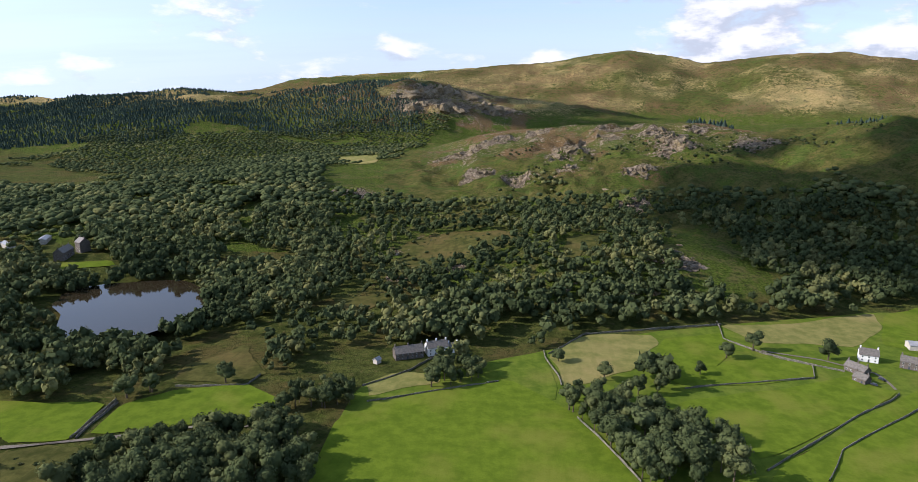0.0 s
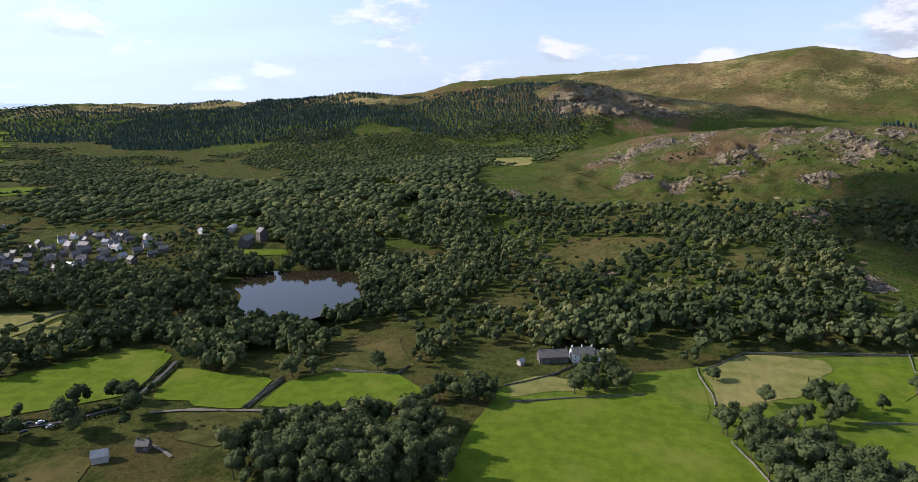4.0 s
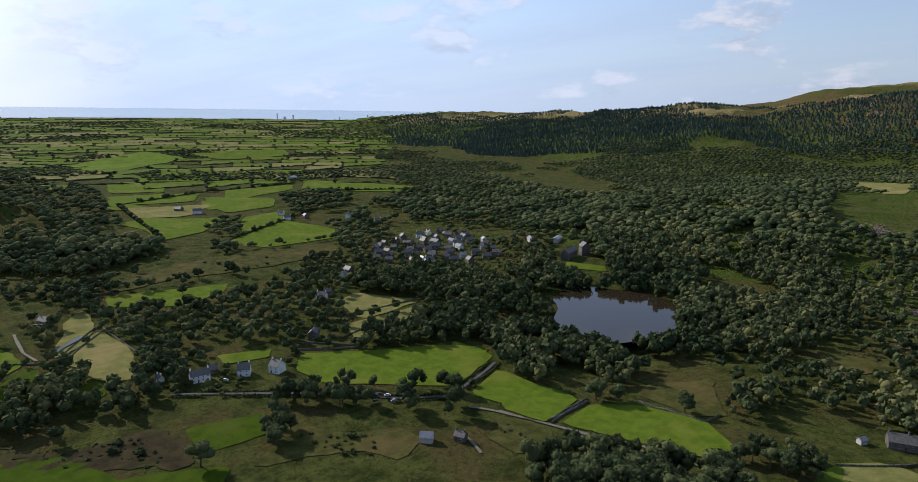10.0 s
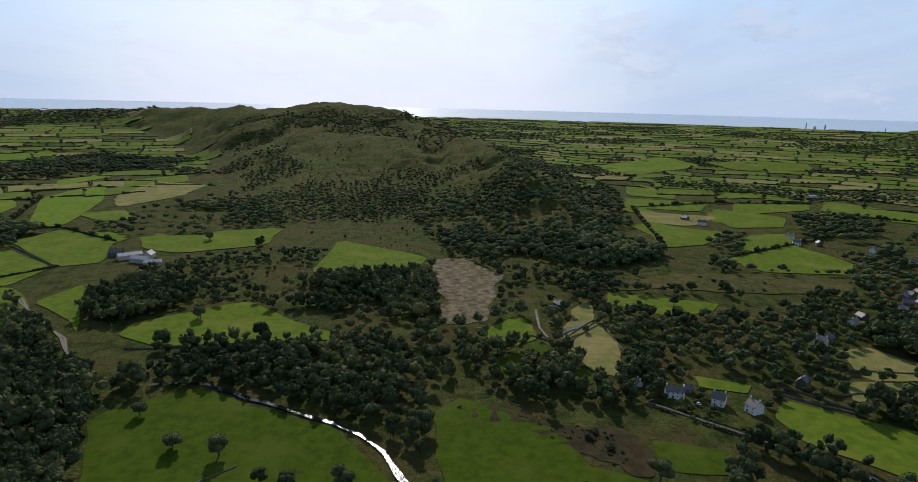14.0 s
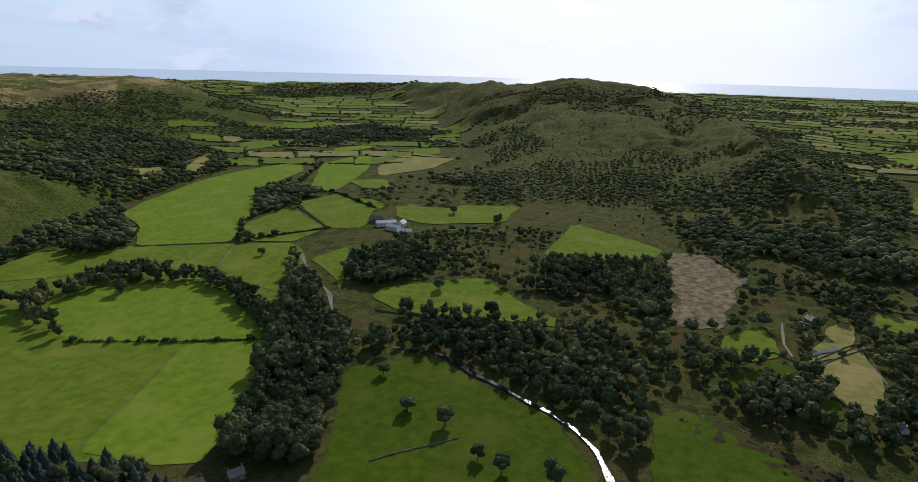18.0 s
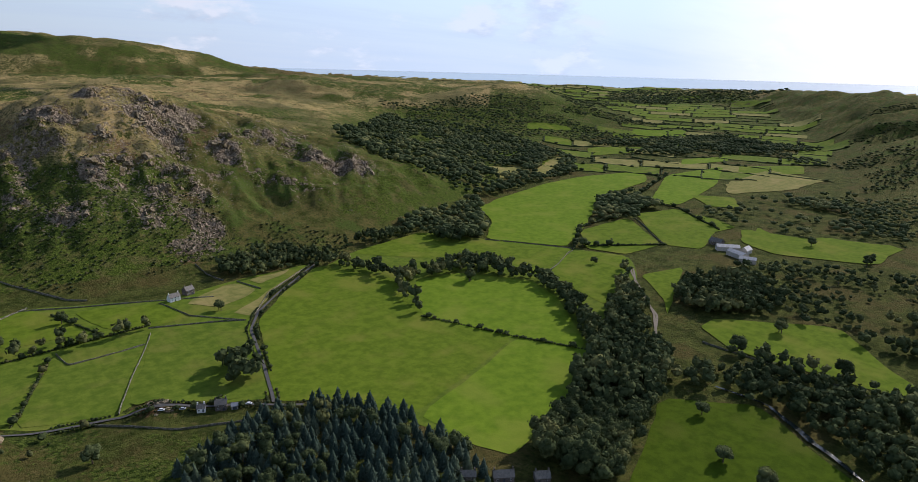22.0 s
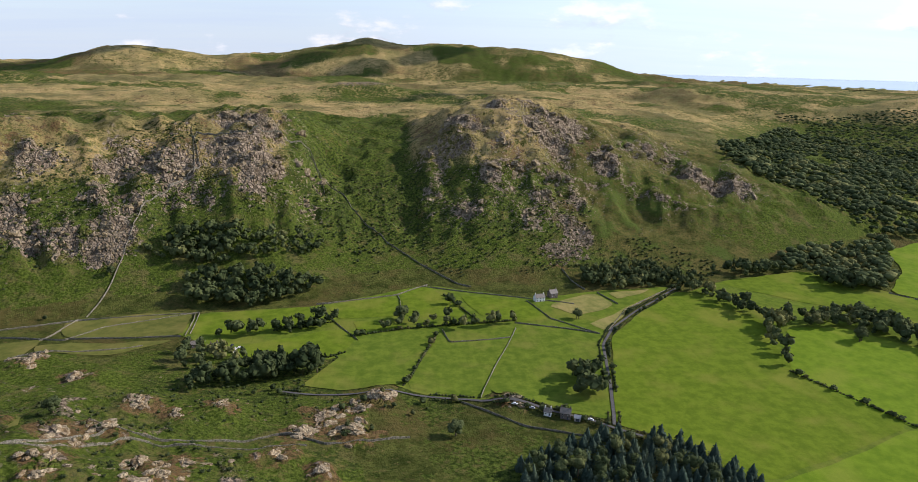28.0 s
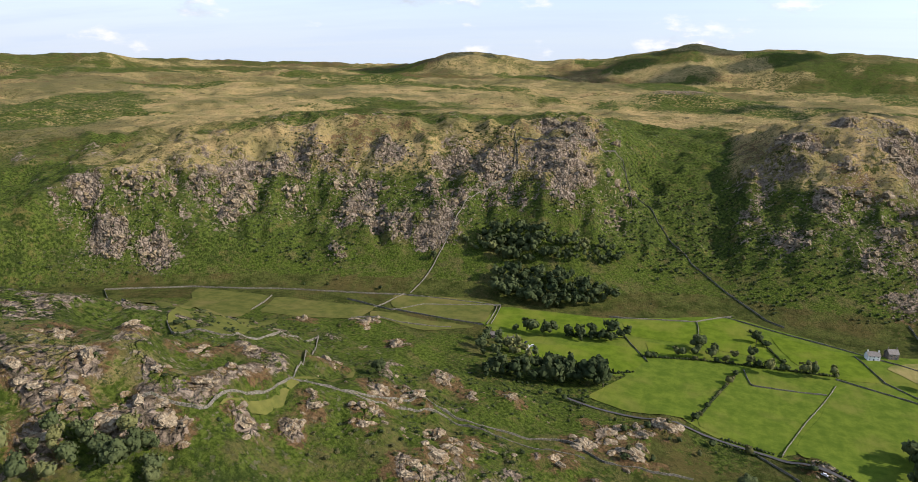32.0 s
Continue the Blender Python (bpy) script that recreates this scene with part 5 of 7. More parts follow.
    return dict(moor=moor, heath=heath, rust=rust, bracken=bracken, rock=rock, fern=fern, stony=stony)


bearings = np.radians(np.concatenate([np.linspace(-217, -45, 520), np.linspace(-44.75, 64, 500), np.linspace(68, 140, 19)]))
ranges = np.concatenate([[0.5, 15, 30], np.geomspace(45, 415, 85), np.linspace(418, 750, 130), np.linspace(756, 1150, 66), np.geomspace(1165, 4900, 75)])
bb, rr = np.meshgrid(np.append(bearings, bearings[0] + 2 * math.pi), ranges)
gx, gy = -rr * np.sin(bb), rr * np.cos(bb)
gz = land(gx, gy)
gx, gy, gz = gx.ravel(), gy.ravel(), gz.ravel()
ground = mesh_object("ground", np.stack([gx, gy, gz], 1), grid_faces(*bb.shape)[:, ::-1], GROUND, None, True, cover(gx, gy, gz))
tagged(ground, "open valley and fells with rough grass, bracken, heather and bare rock", "ground", kind="structure")

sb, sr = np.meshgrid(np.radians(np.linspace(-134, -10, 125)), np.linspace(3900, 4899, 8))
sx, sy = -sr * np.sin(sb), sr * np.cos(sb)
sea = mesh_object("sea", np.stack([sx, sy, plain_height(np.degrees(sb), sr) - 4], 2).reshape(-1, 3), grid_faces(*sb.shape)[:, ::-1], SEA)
tagged(sea, "sea along the horizon, haze painted into its pale colour", "sea", kind="structure")

# ---- fields, roads, water ----
LAKE_SHORE = ((240, -299), (209, -270), (189, -268), (172, -290), (169, -321), (186, -362), (213, -380), (253, -366), (265, -338))


def lift(x, y):
    """Height of a thin cover laid on the ground."""
    return land(x, y) + 0.05 + 0.0007 * np.hypot(x, y)


def rounded(poly, turns=2, cut=0.09):
    p = np.asarray(poly, float)
    for _ in range(turns):
        q = np.roll(p, -1, 0)
        p = np.stack([(1 - cut) * p + cut * q, cut * p + (1 - cut) * q], 1).reshape(-1, 2)
    return p


def ragged(poly, sway, seed):
    """The outline with many more corners, pushed in and out."""
    p = np.asarray(poly, float)
    q = np.roll(p, -1, 0)
    rows = []
    for a, b in zip(p, q):
        k = max(1, int(np.hypot(*(b - a)) / max(5.0, 0.012 * np.hypot(*a))))
        rows.append(a + (b - a) * (np.arange(k) / k)[:, None])
    v = np.concatenate(rows)
    v[:, 0] += (fbm(v[:, 0], v[:, 1], 22, 3, seed) - 0.5) * 2 * sway
    v[:, 1] += (fbm(v[:, 0], v[:, 1], 22, 3, seed + 40) - 0.5) * 2 * sway
    return v


def draped(name, poly, material, up, step=None):
    """A thin cover on the ground within a polygon."""
    p = np.asarray(poly, float)
    far = np.hypot(*p.mean(0))
    step = step or max(9.0, far * 0.02)
    bm = bmesh.new()
    bm.faces.new([bm.verts.new((x, y, 0)) for x, y in p])
    for axis in (0, 1):
        normal = (1, 0, 0) if axis == 0 else (0, 1, 0)
        for v in np.arange(p[:, axis].min() + step, p[:, axis].max(), step):
            co = (v, 0, 0) if axis == 0 else (0, v, 0)
            bmesh.ops.bisect_plane(bm, geom=bm.verts[:] + bm.edges[:] + bm.faces[:], plane_co=co, plane_no=normal)
    xy = np.array([v.co[:2] for v in bm.verts])
    z = lift(xy[:, 0], xy[:, 1]) + up
    for v, h in zip(bm.verts, z):
        v.co.z = h
    for f in bm.faces:
        f.smooth = True
        if f.normal.z < 0:
            f.normal_flip()
    me = bpy.data.meshes.new(name)
    bm.to_mesh(me)
    bm.free()
    me.materials.append(material)
    return new(name, me)


TURF_WORDS = dict(deep="deep green grazed meadow by the river, darkened as seen against the sun", meadow="bright green grazed meadow on the valley floor", lush="fresh lush green hay meadow on the valley floor",
                  faded="faded olive hill pasture with bare patches", pasture="grazed green pasture with rushes and bare patches", dry="yellowed dry grass pasture",
                  rough="tawny rough pasture with tussocks", bog="brown boggy ground with rushes", felled="felled woodland with grey brash and stumps")
for i, (tone, corners) in enumerate(FIELDS):
    mx, my = np.mean(corners, 0)
    if mx < -130 and my > 100:
        tone = "faded"
    # fields on sunward bearings take the tone with backlit shade painted in
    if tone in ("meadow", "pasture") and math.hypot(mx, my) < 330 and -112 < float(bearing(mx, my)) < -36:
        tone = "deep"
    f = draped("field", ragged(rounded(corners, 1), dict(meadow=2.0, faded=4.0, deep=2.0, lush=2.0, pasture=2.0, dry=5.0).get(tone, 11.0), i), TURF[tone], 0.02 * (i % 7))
    tagged(f, TURF_WORDS[tone], "field", kind="structure")


FLOORS = (
    ((-138, 368), (-135, 402), (-60, 415), (14, 455), (90, 424), (130, 437), (200, 447), (150, 405), (118, 362), (105, 300), (92, 262), (60, 276),
     (-4, 293), (-37, 335), (-47, 330), (-95, 330), (-128, 360)),
    ((62, -140), (62, -240), (30, -256), (-14, -284), (-66, -312), (-108, -328), (-200, -363), (-268, -374), (-230, -311), (-196, -280), (-160, -254), (-85, -193), (-62, -140)),
    ((93, 259), (123, 356), (160, 402), (237, 456), (326, 481), (360, 430), (403, 362), (425, 321), (391, 283), (319, 250), (256, 212), (153, 162), (144, 176), (122, 240)),
)
for corners in FLOORS:
    f = draped("field", ragged(rounded(corners, 1), 2.0, 77), TURF["pasture"], -0.12)
    tagged(f, "green grass margins between the walled fields", "field", kind="structure")


def ribbon(name, line, width, material, up, sway=1.5, wobble=0.12, seed=0):
    x, y, n = along(line, 4.0, sway, seed)
    w = width * (1 + wobble * (value_noise(x, y, 9, seed) - 0.5) * 2)
    across = np.linspace(-0.5, 0.5, 4)
    px = x[:, None] + n[:, :1] * w[:, None] * across
    py = y[:, None] + n[:, 1:] * w[:, None] * across
    pz = np.maximum.accumulate(np.zeros_like(px)) + lift(px, py) + up
    return mesh_object(name, np.stack([px, py, pz], 2).reshape(-1, 3), grid_faces(*px.shape)[:, ::-1], material, None, True)


for i, (sort, line) in enumerate(WAYS):
    if sort == "asphalt":
        tagged(ribbon("road", line, 1.6, ASPHALT, 0.2, 0.8, 0.06, i), "narrow grey asphalt valley road", "road", kind="structure")
    elif sort == "track":
        tagged(ribbon("track", line, 1.4, TRACK, 0.18, 1.0, 0.2, i), "pale gravel farm track", "track", kind="structure")
    else:
        tagged(ribbon("river", line, 2.1, RIVER, 0.5, 2.0, 0.7, i), "shallow stony river glinting in the sun", "river", kind="structure")

lake = draped("lake", ragged(rounded(LAKE_SHORE, 2, 0.22), 6.0, 3), LAKE, 0.3, 30)
for v in lake.data.vertices:
    v.co.z = 0.2
tagged(lake, "dark still lake reflecting the sky among trees", "lake", kind="structure")


# ---- walls, hedges, houses ----
def part(name, bm, material, parent, label=""):
    """Links a bmesh as one mesh object under a thing or a part."""
    me = bpy.data.meshes.new(name)
    bm.to_mesh(me)
    bm.free()
    me.materials.append(material)
    ob = new(name, me)
    ob.parent = parent
    return tagged(ob, label)


def box(x0, x1, y0, y1, z0, z1, bevel=0.0):
    bm = bmesh.new()
    bmesh.ops.create_cube(bm, size=1.0)
    for v in bm.verts:
        v.co = ((x0 + x1) / 2 + v.co.x * (x1 - x0), (y0 + y1) / 2 + v.co.y * (y1 - y0), (z0 + z1) / 2 + v.co.z * (z1 - z0))
    if bevel:
        bmesh.ops.bevel(bm, geom=bm.edges[:], offset=bevel, segments=1, affect="EDGES")
    return bm


def stone_wall(line, seed):
    x, y, n = along(line, 1.6, 1.2, seed)
    base = land(x, y)
    h = 0.62 + 0.0008 * np.hypot(x, y) + 0.3 * (value_noise(x, y, 2.3, seed) - 0.5) + 0.3 * (value_noise(x, y, 14, seed) - 0.5)
    h = np.where(value_noise(x, y, 6, seed + 5) > 0.93, 0.5, h)
    profile = ((-0.25, -0.4), (-0.19, 0.55), (-0.13, 1.0), (0.0, 1.08), (0.13, 1.0), (0.19, 0.55), (0.25, -0.4))
    px = np.stack([x + n[:, 0] * (a + 0.14 * (value_noise(x, y, 1.1, seed + j) - 0.5)) for j, (a, _) in enumerate(profile)], 1)
    py = np.stack([y + n[:, 1] * (a + 0.14 * (value_noise(x, y, 1.1, seed + j + 9) - 0.5)) for j, (a, _) in enumerate(profile)], 1)
    pz = np.stack([base + h * b for _, b in profile], 1)
    ob = mesh_object("stone_wall", np.stack([px, py, pz], 2).reshape(-1, 3), grid_faces(*px.shape)[:, ::-1], WALL_STONE)
    return tagged(ob, "grey drystone field wall with a ragged top", "wall", "drystone walls")


for i, (sort, line) in enumerate(LINES):
    if sort == "wall":
        stone_wall(line, i)

HOUSE_WORDS = dict(white="whitewashed stone house with a grey slate roof", stone="grey stone house with a slate roof",
                   pale="small outbuilding with a pale sheet roof", shed="long farm shed with a pale sheet roof")


def house(x, y, turn, length, depth, eaves, sort, seed):
    r = random.Random(seed)
    length, depth, eaves = length, depth, eaves + 0.3
    if turn is None:
        turn = math.degrees(math.atan2(-x, y)) + 180 + r.uniform(-80, 80)
    wall = dict(white=WHITEWASH, stone=HOUSE_STONE, pale=RENDERED, shed=RENDERED)[sort]
    roof = dict(white=SLATE, stone=SLATE, pale=PALE_ROOF, shed=PALE_ROOF)[sort]
    top = new("house" if sort in ("white", "stone") else "farm_shed")
    top.matrix_world = pose(x, y, float(land(x, y)) + 0.1, 0, 0, turn)
    tagged(top, HOUSE_WORDS[sort], "house" if sort in ("white", "stone") else "shed", "houses of the valley")
    a, d = length / 2, depth / 2
    rise = depth * (0.42 if sort != "shed" else 0.22)
    bm = bmesh.new()
    rows = [[bm.verts.new((sx * a, yy, zz)) for yy, zz in ((-d, -0.6), (-d, eaves), (0, eaves + rise), (d, eaves), (d, -0.6))] for sx in (-1, 1)]
    bm.faces.new(rows[0])
    bm.faces.new(rows[1][::-1])
    for k in range(5):
        bm.faces.new((rows[0][k], rows[1][k], rows[1][(k + 1) % 5], rows[0][(k + 1) % 5]))
    bmesh.ops.recalc_face_normals(bm, faces=bm.faces[:])
    part("wall", bm, wall, top)
    for side in (-1, 1):
        bm = bmesh.new()
        over, thick, lap = 0.35, 0.18, 0.4
        slope = rise / d
        lo, hi = (side * (d + lap), eaves - lap * slope + 0.06), (0.0, eaves + rise + 0.06)
        pts = [(sx * (a + over), yy, zz + dz) for dz in (0, thick) for sx in (-1, 1) for yy, zz in (lo, hi)]
        v = [bm.verts.new(p) for p in pts]
        for f in ((0, 1, 3, 2), (4, 6, 7, 5), (0, 2, 6, 4), (1, 5, 7, 3), (0, 4, 5, 1), (2, 3, 7, 6)):
            bm.faces.new([v[k] for k in f])
        bmesh.ops.recalc_face_normals(bm, faces=bm.faces[:])
        part("roof", bm, roof, top)
    if sort in ("white", "stone"):
        for cx in (-a + 0.5, a - 0.5) if length < 13 else (-a + 0.5, 0.1, a - 0.5):
            ch = part("chimney", box(cx - 0.42, cx + 0.42, -0.38, 0.38, eaves + rise - 0.8, eaves + rise + 1.5, 0.05), wall, top)
            part("chimney_pot", box(cx - 0.15, cx + 0.15, -0.15, 0.15, eaves + rise + 1.5, eaves + rise + 2.0, 0.03), SLATE, ch)
        count = max(2, int(length / 3))
        for side in (-1, 1):
            for level in range(2 if eaves > 4 else 1):
                for k in range(count):
                    wx = -a + (k + 0.5) * length / count
                    z0 = 0.9 + 2.2 * level
                    if level == 0 and k == count // 2:
                        part("door", box(wx - 0.5, wx + 0.5, side * d - 0.06, side * d + 0.06, 0, 2.0), DOOR, top)
                        continue
                    win = part("window", box(wx - 0.5, wx + 0.5, side * d - 0.05, side * d + 0.05, z0, z0 + 1.15), FRAME, top)
                    part("pane", box(wx - 0.4, wx + 0.4, side * d - 0.07, side * d + 0.07, z0 + 0.1, z0 + 1.05), GLASS, win)
    else:
        part("door", box(-min(1.6, a * 0.6), min(1.6, a * 0.6), -d - 0.06, -d + 0.06, 0, min(2.8, eaves - 0.3)), DOOR, top)
    return top


for i, h in enumerate(HOUSES):
    house(*h, i)

# ---- trees ----
rng = np.random.default_rng(7)


def unit_sphere(k):
    bm = bmesh.new()
    bmesh.ops.create_icosphere(bm, subdivisions=k, radius=1.0)
    v = np.array([w.co[:] for w in bm.verts])
    f = np.array([[w.index for w in g.verts] for g in bm.faces])
    bm.free()
    return v, f


SPHERE1, SPHERE2, SPHERE3 = unit_sphere(1), unit_sphere(2), unit_sphere(3)


def cards(centre, normal, size, r):
    """Small leaf sprays: one square each, facing roughly along its normal. Given as vertices, four a spray."""
    n = normal + r.normal(0, 0.28, normal.shape)
    n /= np.linalg.norm(n, axis=1, keepdims=True)
    side = np.cross(n, r.normal(0, 1, n.shape))
    side /= np.maximum(np.linalg.norm(side, axis=1, keepdims=True), 1e-6)
    up = np.cross(n, side)
    s = (size * r.uniform(0.6, 1.25, len(n)))[:, None]
    k = r.uniform(0.55, 1.0, (len(n), 1))
    return np.stack([centre - side * s - up * s * k, centre + side * s - up * s * k * 0.6, centre + side * s * 0.8 + up * s * k, centre - side * s * 0.7 + up * s * k], 1).reshape(-1, 3)


def broadleaf_shape(n_cards, seed, lumps=7):
    """A crown 1 high in all, of several rounded masses of sprays; returns triangles' vertices and faces of the crown and of the trunk."""
    r = np.random.default_rng(seed)
    blobs = [(np.array((0, 0, 0.58)), 0.30)]
    for k in range(lumps):
        a = r.uniform(0, 2 * math.pi)
        d, h = r.uniform(0.14, 0.27), r.uniform(0.34, 0.84)
        blobs.append((np.array((d * math.cos(a), d * math.sin(a), h)), r.uniform(0.14, 0.22)))
    verts, faces, count = [], [], 0
    sv, sf = SPHERE1
    for c, rad in blobs:
        v = c + sv * rad * 0.88 * np.array((1.0, 1.0, 0.85)) * r.uniform(0.85, 1.1, (len(sv), 1))
        verts.append(v)
        faces.append(sf + count)
        count += len(v)
    weight = np.array([b[1] ** 2 for b in blobs])
    pick = r.choice(len(blobs), n_cards, p=weight / weight.sum())
    way = r.normal(0, 1, (n_cards, 3))
    way[:, 2] = np.where(way[:, 2] < -0.4, -way[:, 2], way[:, 2])
    way /= np.linalg.norm(way, axis=1, keepdims=True)
    centre = np.array([blobs[k][0] for k in pick]) + way * np.array([[blobs[k][1]] for k in pick]) * r.uniform(0.8, 1.12, (n_cards, 1)) * np.array((1, 1, 0.88))
    v = cards(centre, way, 0.54 / math.sqrt(max(n_cards, 30)), r)
    q = np.arange(len(v)).reshape(-1, 4) + count
    verts.append(v)
    faces += [q[:, [0, 1, 2]], q[:, [0, 2, 3]]]
    return np.concatenate(verts), np.concatenate(faces)


def spruce_shape(n_cards, seed, k):
    r = np.random.default_rng(seed)
    rings = ((0.04, 0.21), (0.35, 0.17), (0.68, 0.09), (0.98, 0.006)) if k > 4 else ((0.04, 0.24), (0.98, 0.01))
    verts = np.array([(rad * math.cos(2 * math.pi * i / k), rad * math.sin(2 * math.pi * i / k), h) for h, rad in rings for i in range(k)])
    faces = []
    for j in range(len(rings) - 1):
        for i in range(k):
            a, b = j * k + i, j * k + (i + 1) % k
            faces += [(a, b, b + k), (a, b + k, a + k)]
    h = 1 - np.sqrt(r.uniform(0.0, 0.96, n_cards))
    h = np.clip(0.06 + 0.94 * h, 0.05, 0.99)
    a = r.uniform(0, 2 * math.pi, n_cards)
    rad = 0.27 * (1.02 - h) ** 0.8 * r.uniform(0.75, 1.15, n_cards)
    out = np.stack([np.cos(a), np.sin(a), np.full(n_cards, 0.55)], 1)
    centre = np.stack([rad * np.cos(a), rad * np.sin(a), h], 1)
    v = cards(centre, out, 0.42 / math.sqrt(max(n_cards, 30)), r)
    q = np.arange(len(v)).reshape(-1, 4) + len(verts)
    return np.concatenate([verts, v]), np.concatenate([np.array(faces), q[:, [0, 1, 2]], q[:, [0, 2, 3]]])


def shape_of(sort, level, seed):
    """Fewer sprays and masses for trees that stand farther off."""
    if sort == "spruce":
        return spruce_shape(dict(near=84, mid=30, far=2)[level], seed, dict(near=6, mid=5, far=4)[level])
    count, lumps = dict(broadleaf=dict(near=(170, 4), mid=(26, 2), far=(4, 0)), scrub=dict(near=(22, 1), mid=(9, 0), far=(3, 0)))[sort][level]
    v, f = broadleaf_shape(count, seed, lumps)
    v = v.copy()
    if sort == "scrub":
        v[:, 2] = np.maximum(0, (v[:, 2] - 0.24) / 0.7)
        v[:, :2] *= 1.45
    elif level == "far":
        v[:, :2] *= 1.45
    return v, f


SHAPES = {(sort, level): [shape_of(sort, level, 100 * k + 7) for k in range(5)] for sort in ("broadleaf", "spruce", "scrub") for level in ("near", "mid", "far")}


def plant(name, spots, sort, label, category="wood", bound=(262, 560)):
    """Many trees joined into one mesh: rows of x, y, height, width."""
    spots = np.asarray(spots, float)
    if len(spots) == 0:
        return None
    r = np.hypot(spots[:, 0], spots[:, 1])
    ground_z = land(spots[:, 0], spots[:, 1])
    tones = np.clip(0.75 * rng.uniform(0, 1, len(spots)) + 0.9 * (value_noise(spots[:, 0], spots[:, 1], 33, 19) - 0.36), 0, 1)
    verts, faces, shades, count = [], [], [], 0
    level = np.where(r < bound[0], 0, np.where(r < bound[1], 1, 2))
    for lv, key in enumerate(("near", "mid", "far")):
        for variant, (v, f) in enumerate(SHAPES[sort, key]):
            pick = np.where((level == lv) & (np.arange(len(spots)) % 5 == variant))[0]
            if len(pick) == 0:
                continue
            a = rng.uniform(0, 2 * math.pi, len(pick))
            c, s = np.cos(a)[:, None], np.sin(a)[:, None]
            h, w = spots[pick, 2][:, None], spots[pick, 3][:, None]
            x = spots[pick, 0][:, None] + w * (c * v[:, 0] - s * v[:, 1])
            y = spots[pick, 1][:, None] + w * (s * v[:, 0] + c * v[:, 1])
            z = ground_z[pick][:, None] - 0.3 + h * v[:, 2]
            verts.append(np.stack([x, y, z], 2).reshape(-1, 3))
            faces.append((f[None] + (np.arange(len(pick)) * len(v))[:, None, None] + count).reshape(-1, 3))
            shades.append(np.repeat(tones[pick], len(v)))
            count += len(pick) * len(v)
    ob = mesh_object(name, np.concatenate(verts), np.concatenate(faces), LEAVES[sort], None, True, {"tone": np.concatenate(shades)})
    return tagged(ob, label, category, kind="stuff")


BLOCKED = [rounded(c, 1) for tone, c in FIELDS] + [rounded(LAKE_SHORE, 2, 0.22)]
BLOCKED.append(np.array(((324, -401), (285, -420), (250, -380), (260, -361), (289, -367)), float))
CLEAR_LINES = [(line, 3.2 if sort == "river" else 4.5) for sort, line in WAYS]


def scatter(poly, spacing, keep_clear=True):
    p = np.asarray(poly, float)
    (x0, y0), (x1, y1) = p.min(0), p.max(0)
    step = spacing
    gx_, gy_ = np.meshgrid(np.arange(x0, x1, step), np.arange(y0, y1, step * 0.87))
    gx_[1::2] += step / 2
    x = (gx_ + rng.uniform(-0.42, 0.42, gx_.shape) * step).ravel()
    y = (gy_ + rng.uniform(-0.42, 0.42, gx_.shape) * step).ravel()
    ok = inside(p, x, y)
    x, y = x[ok], y[ok]
    ok = np.hypot(x, y) > 120
    if keep_clear:
        for q in BLOCKED:
            if inside(q, p[:, 0], p[:, 1]).mean() > 0.6:
                continue
            near = (x > q[:, 0].min()) & (x < q[:, 0].max()) & (y > q[:, 1].min()) & (y < q[:, 1].max())
            if near.any():
                ok &= ~(near & inside(q, x, y))
        for line, gap in CLEAR_LINES:
            ok &= off_line(line, x, y) > gap
    for hx, hy, gap in HOUSE_GAPS:
        ok &= np.hypot(x - hx, y - hy) > gap
    return x[ok], y[ok]


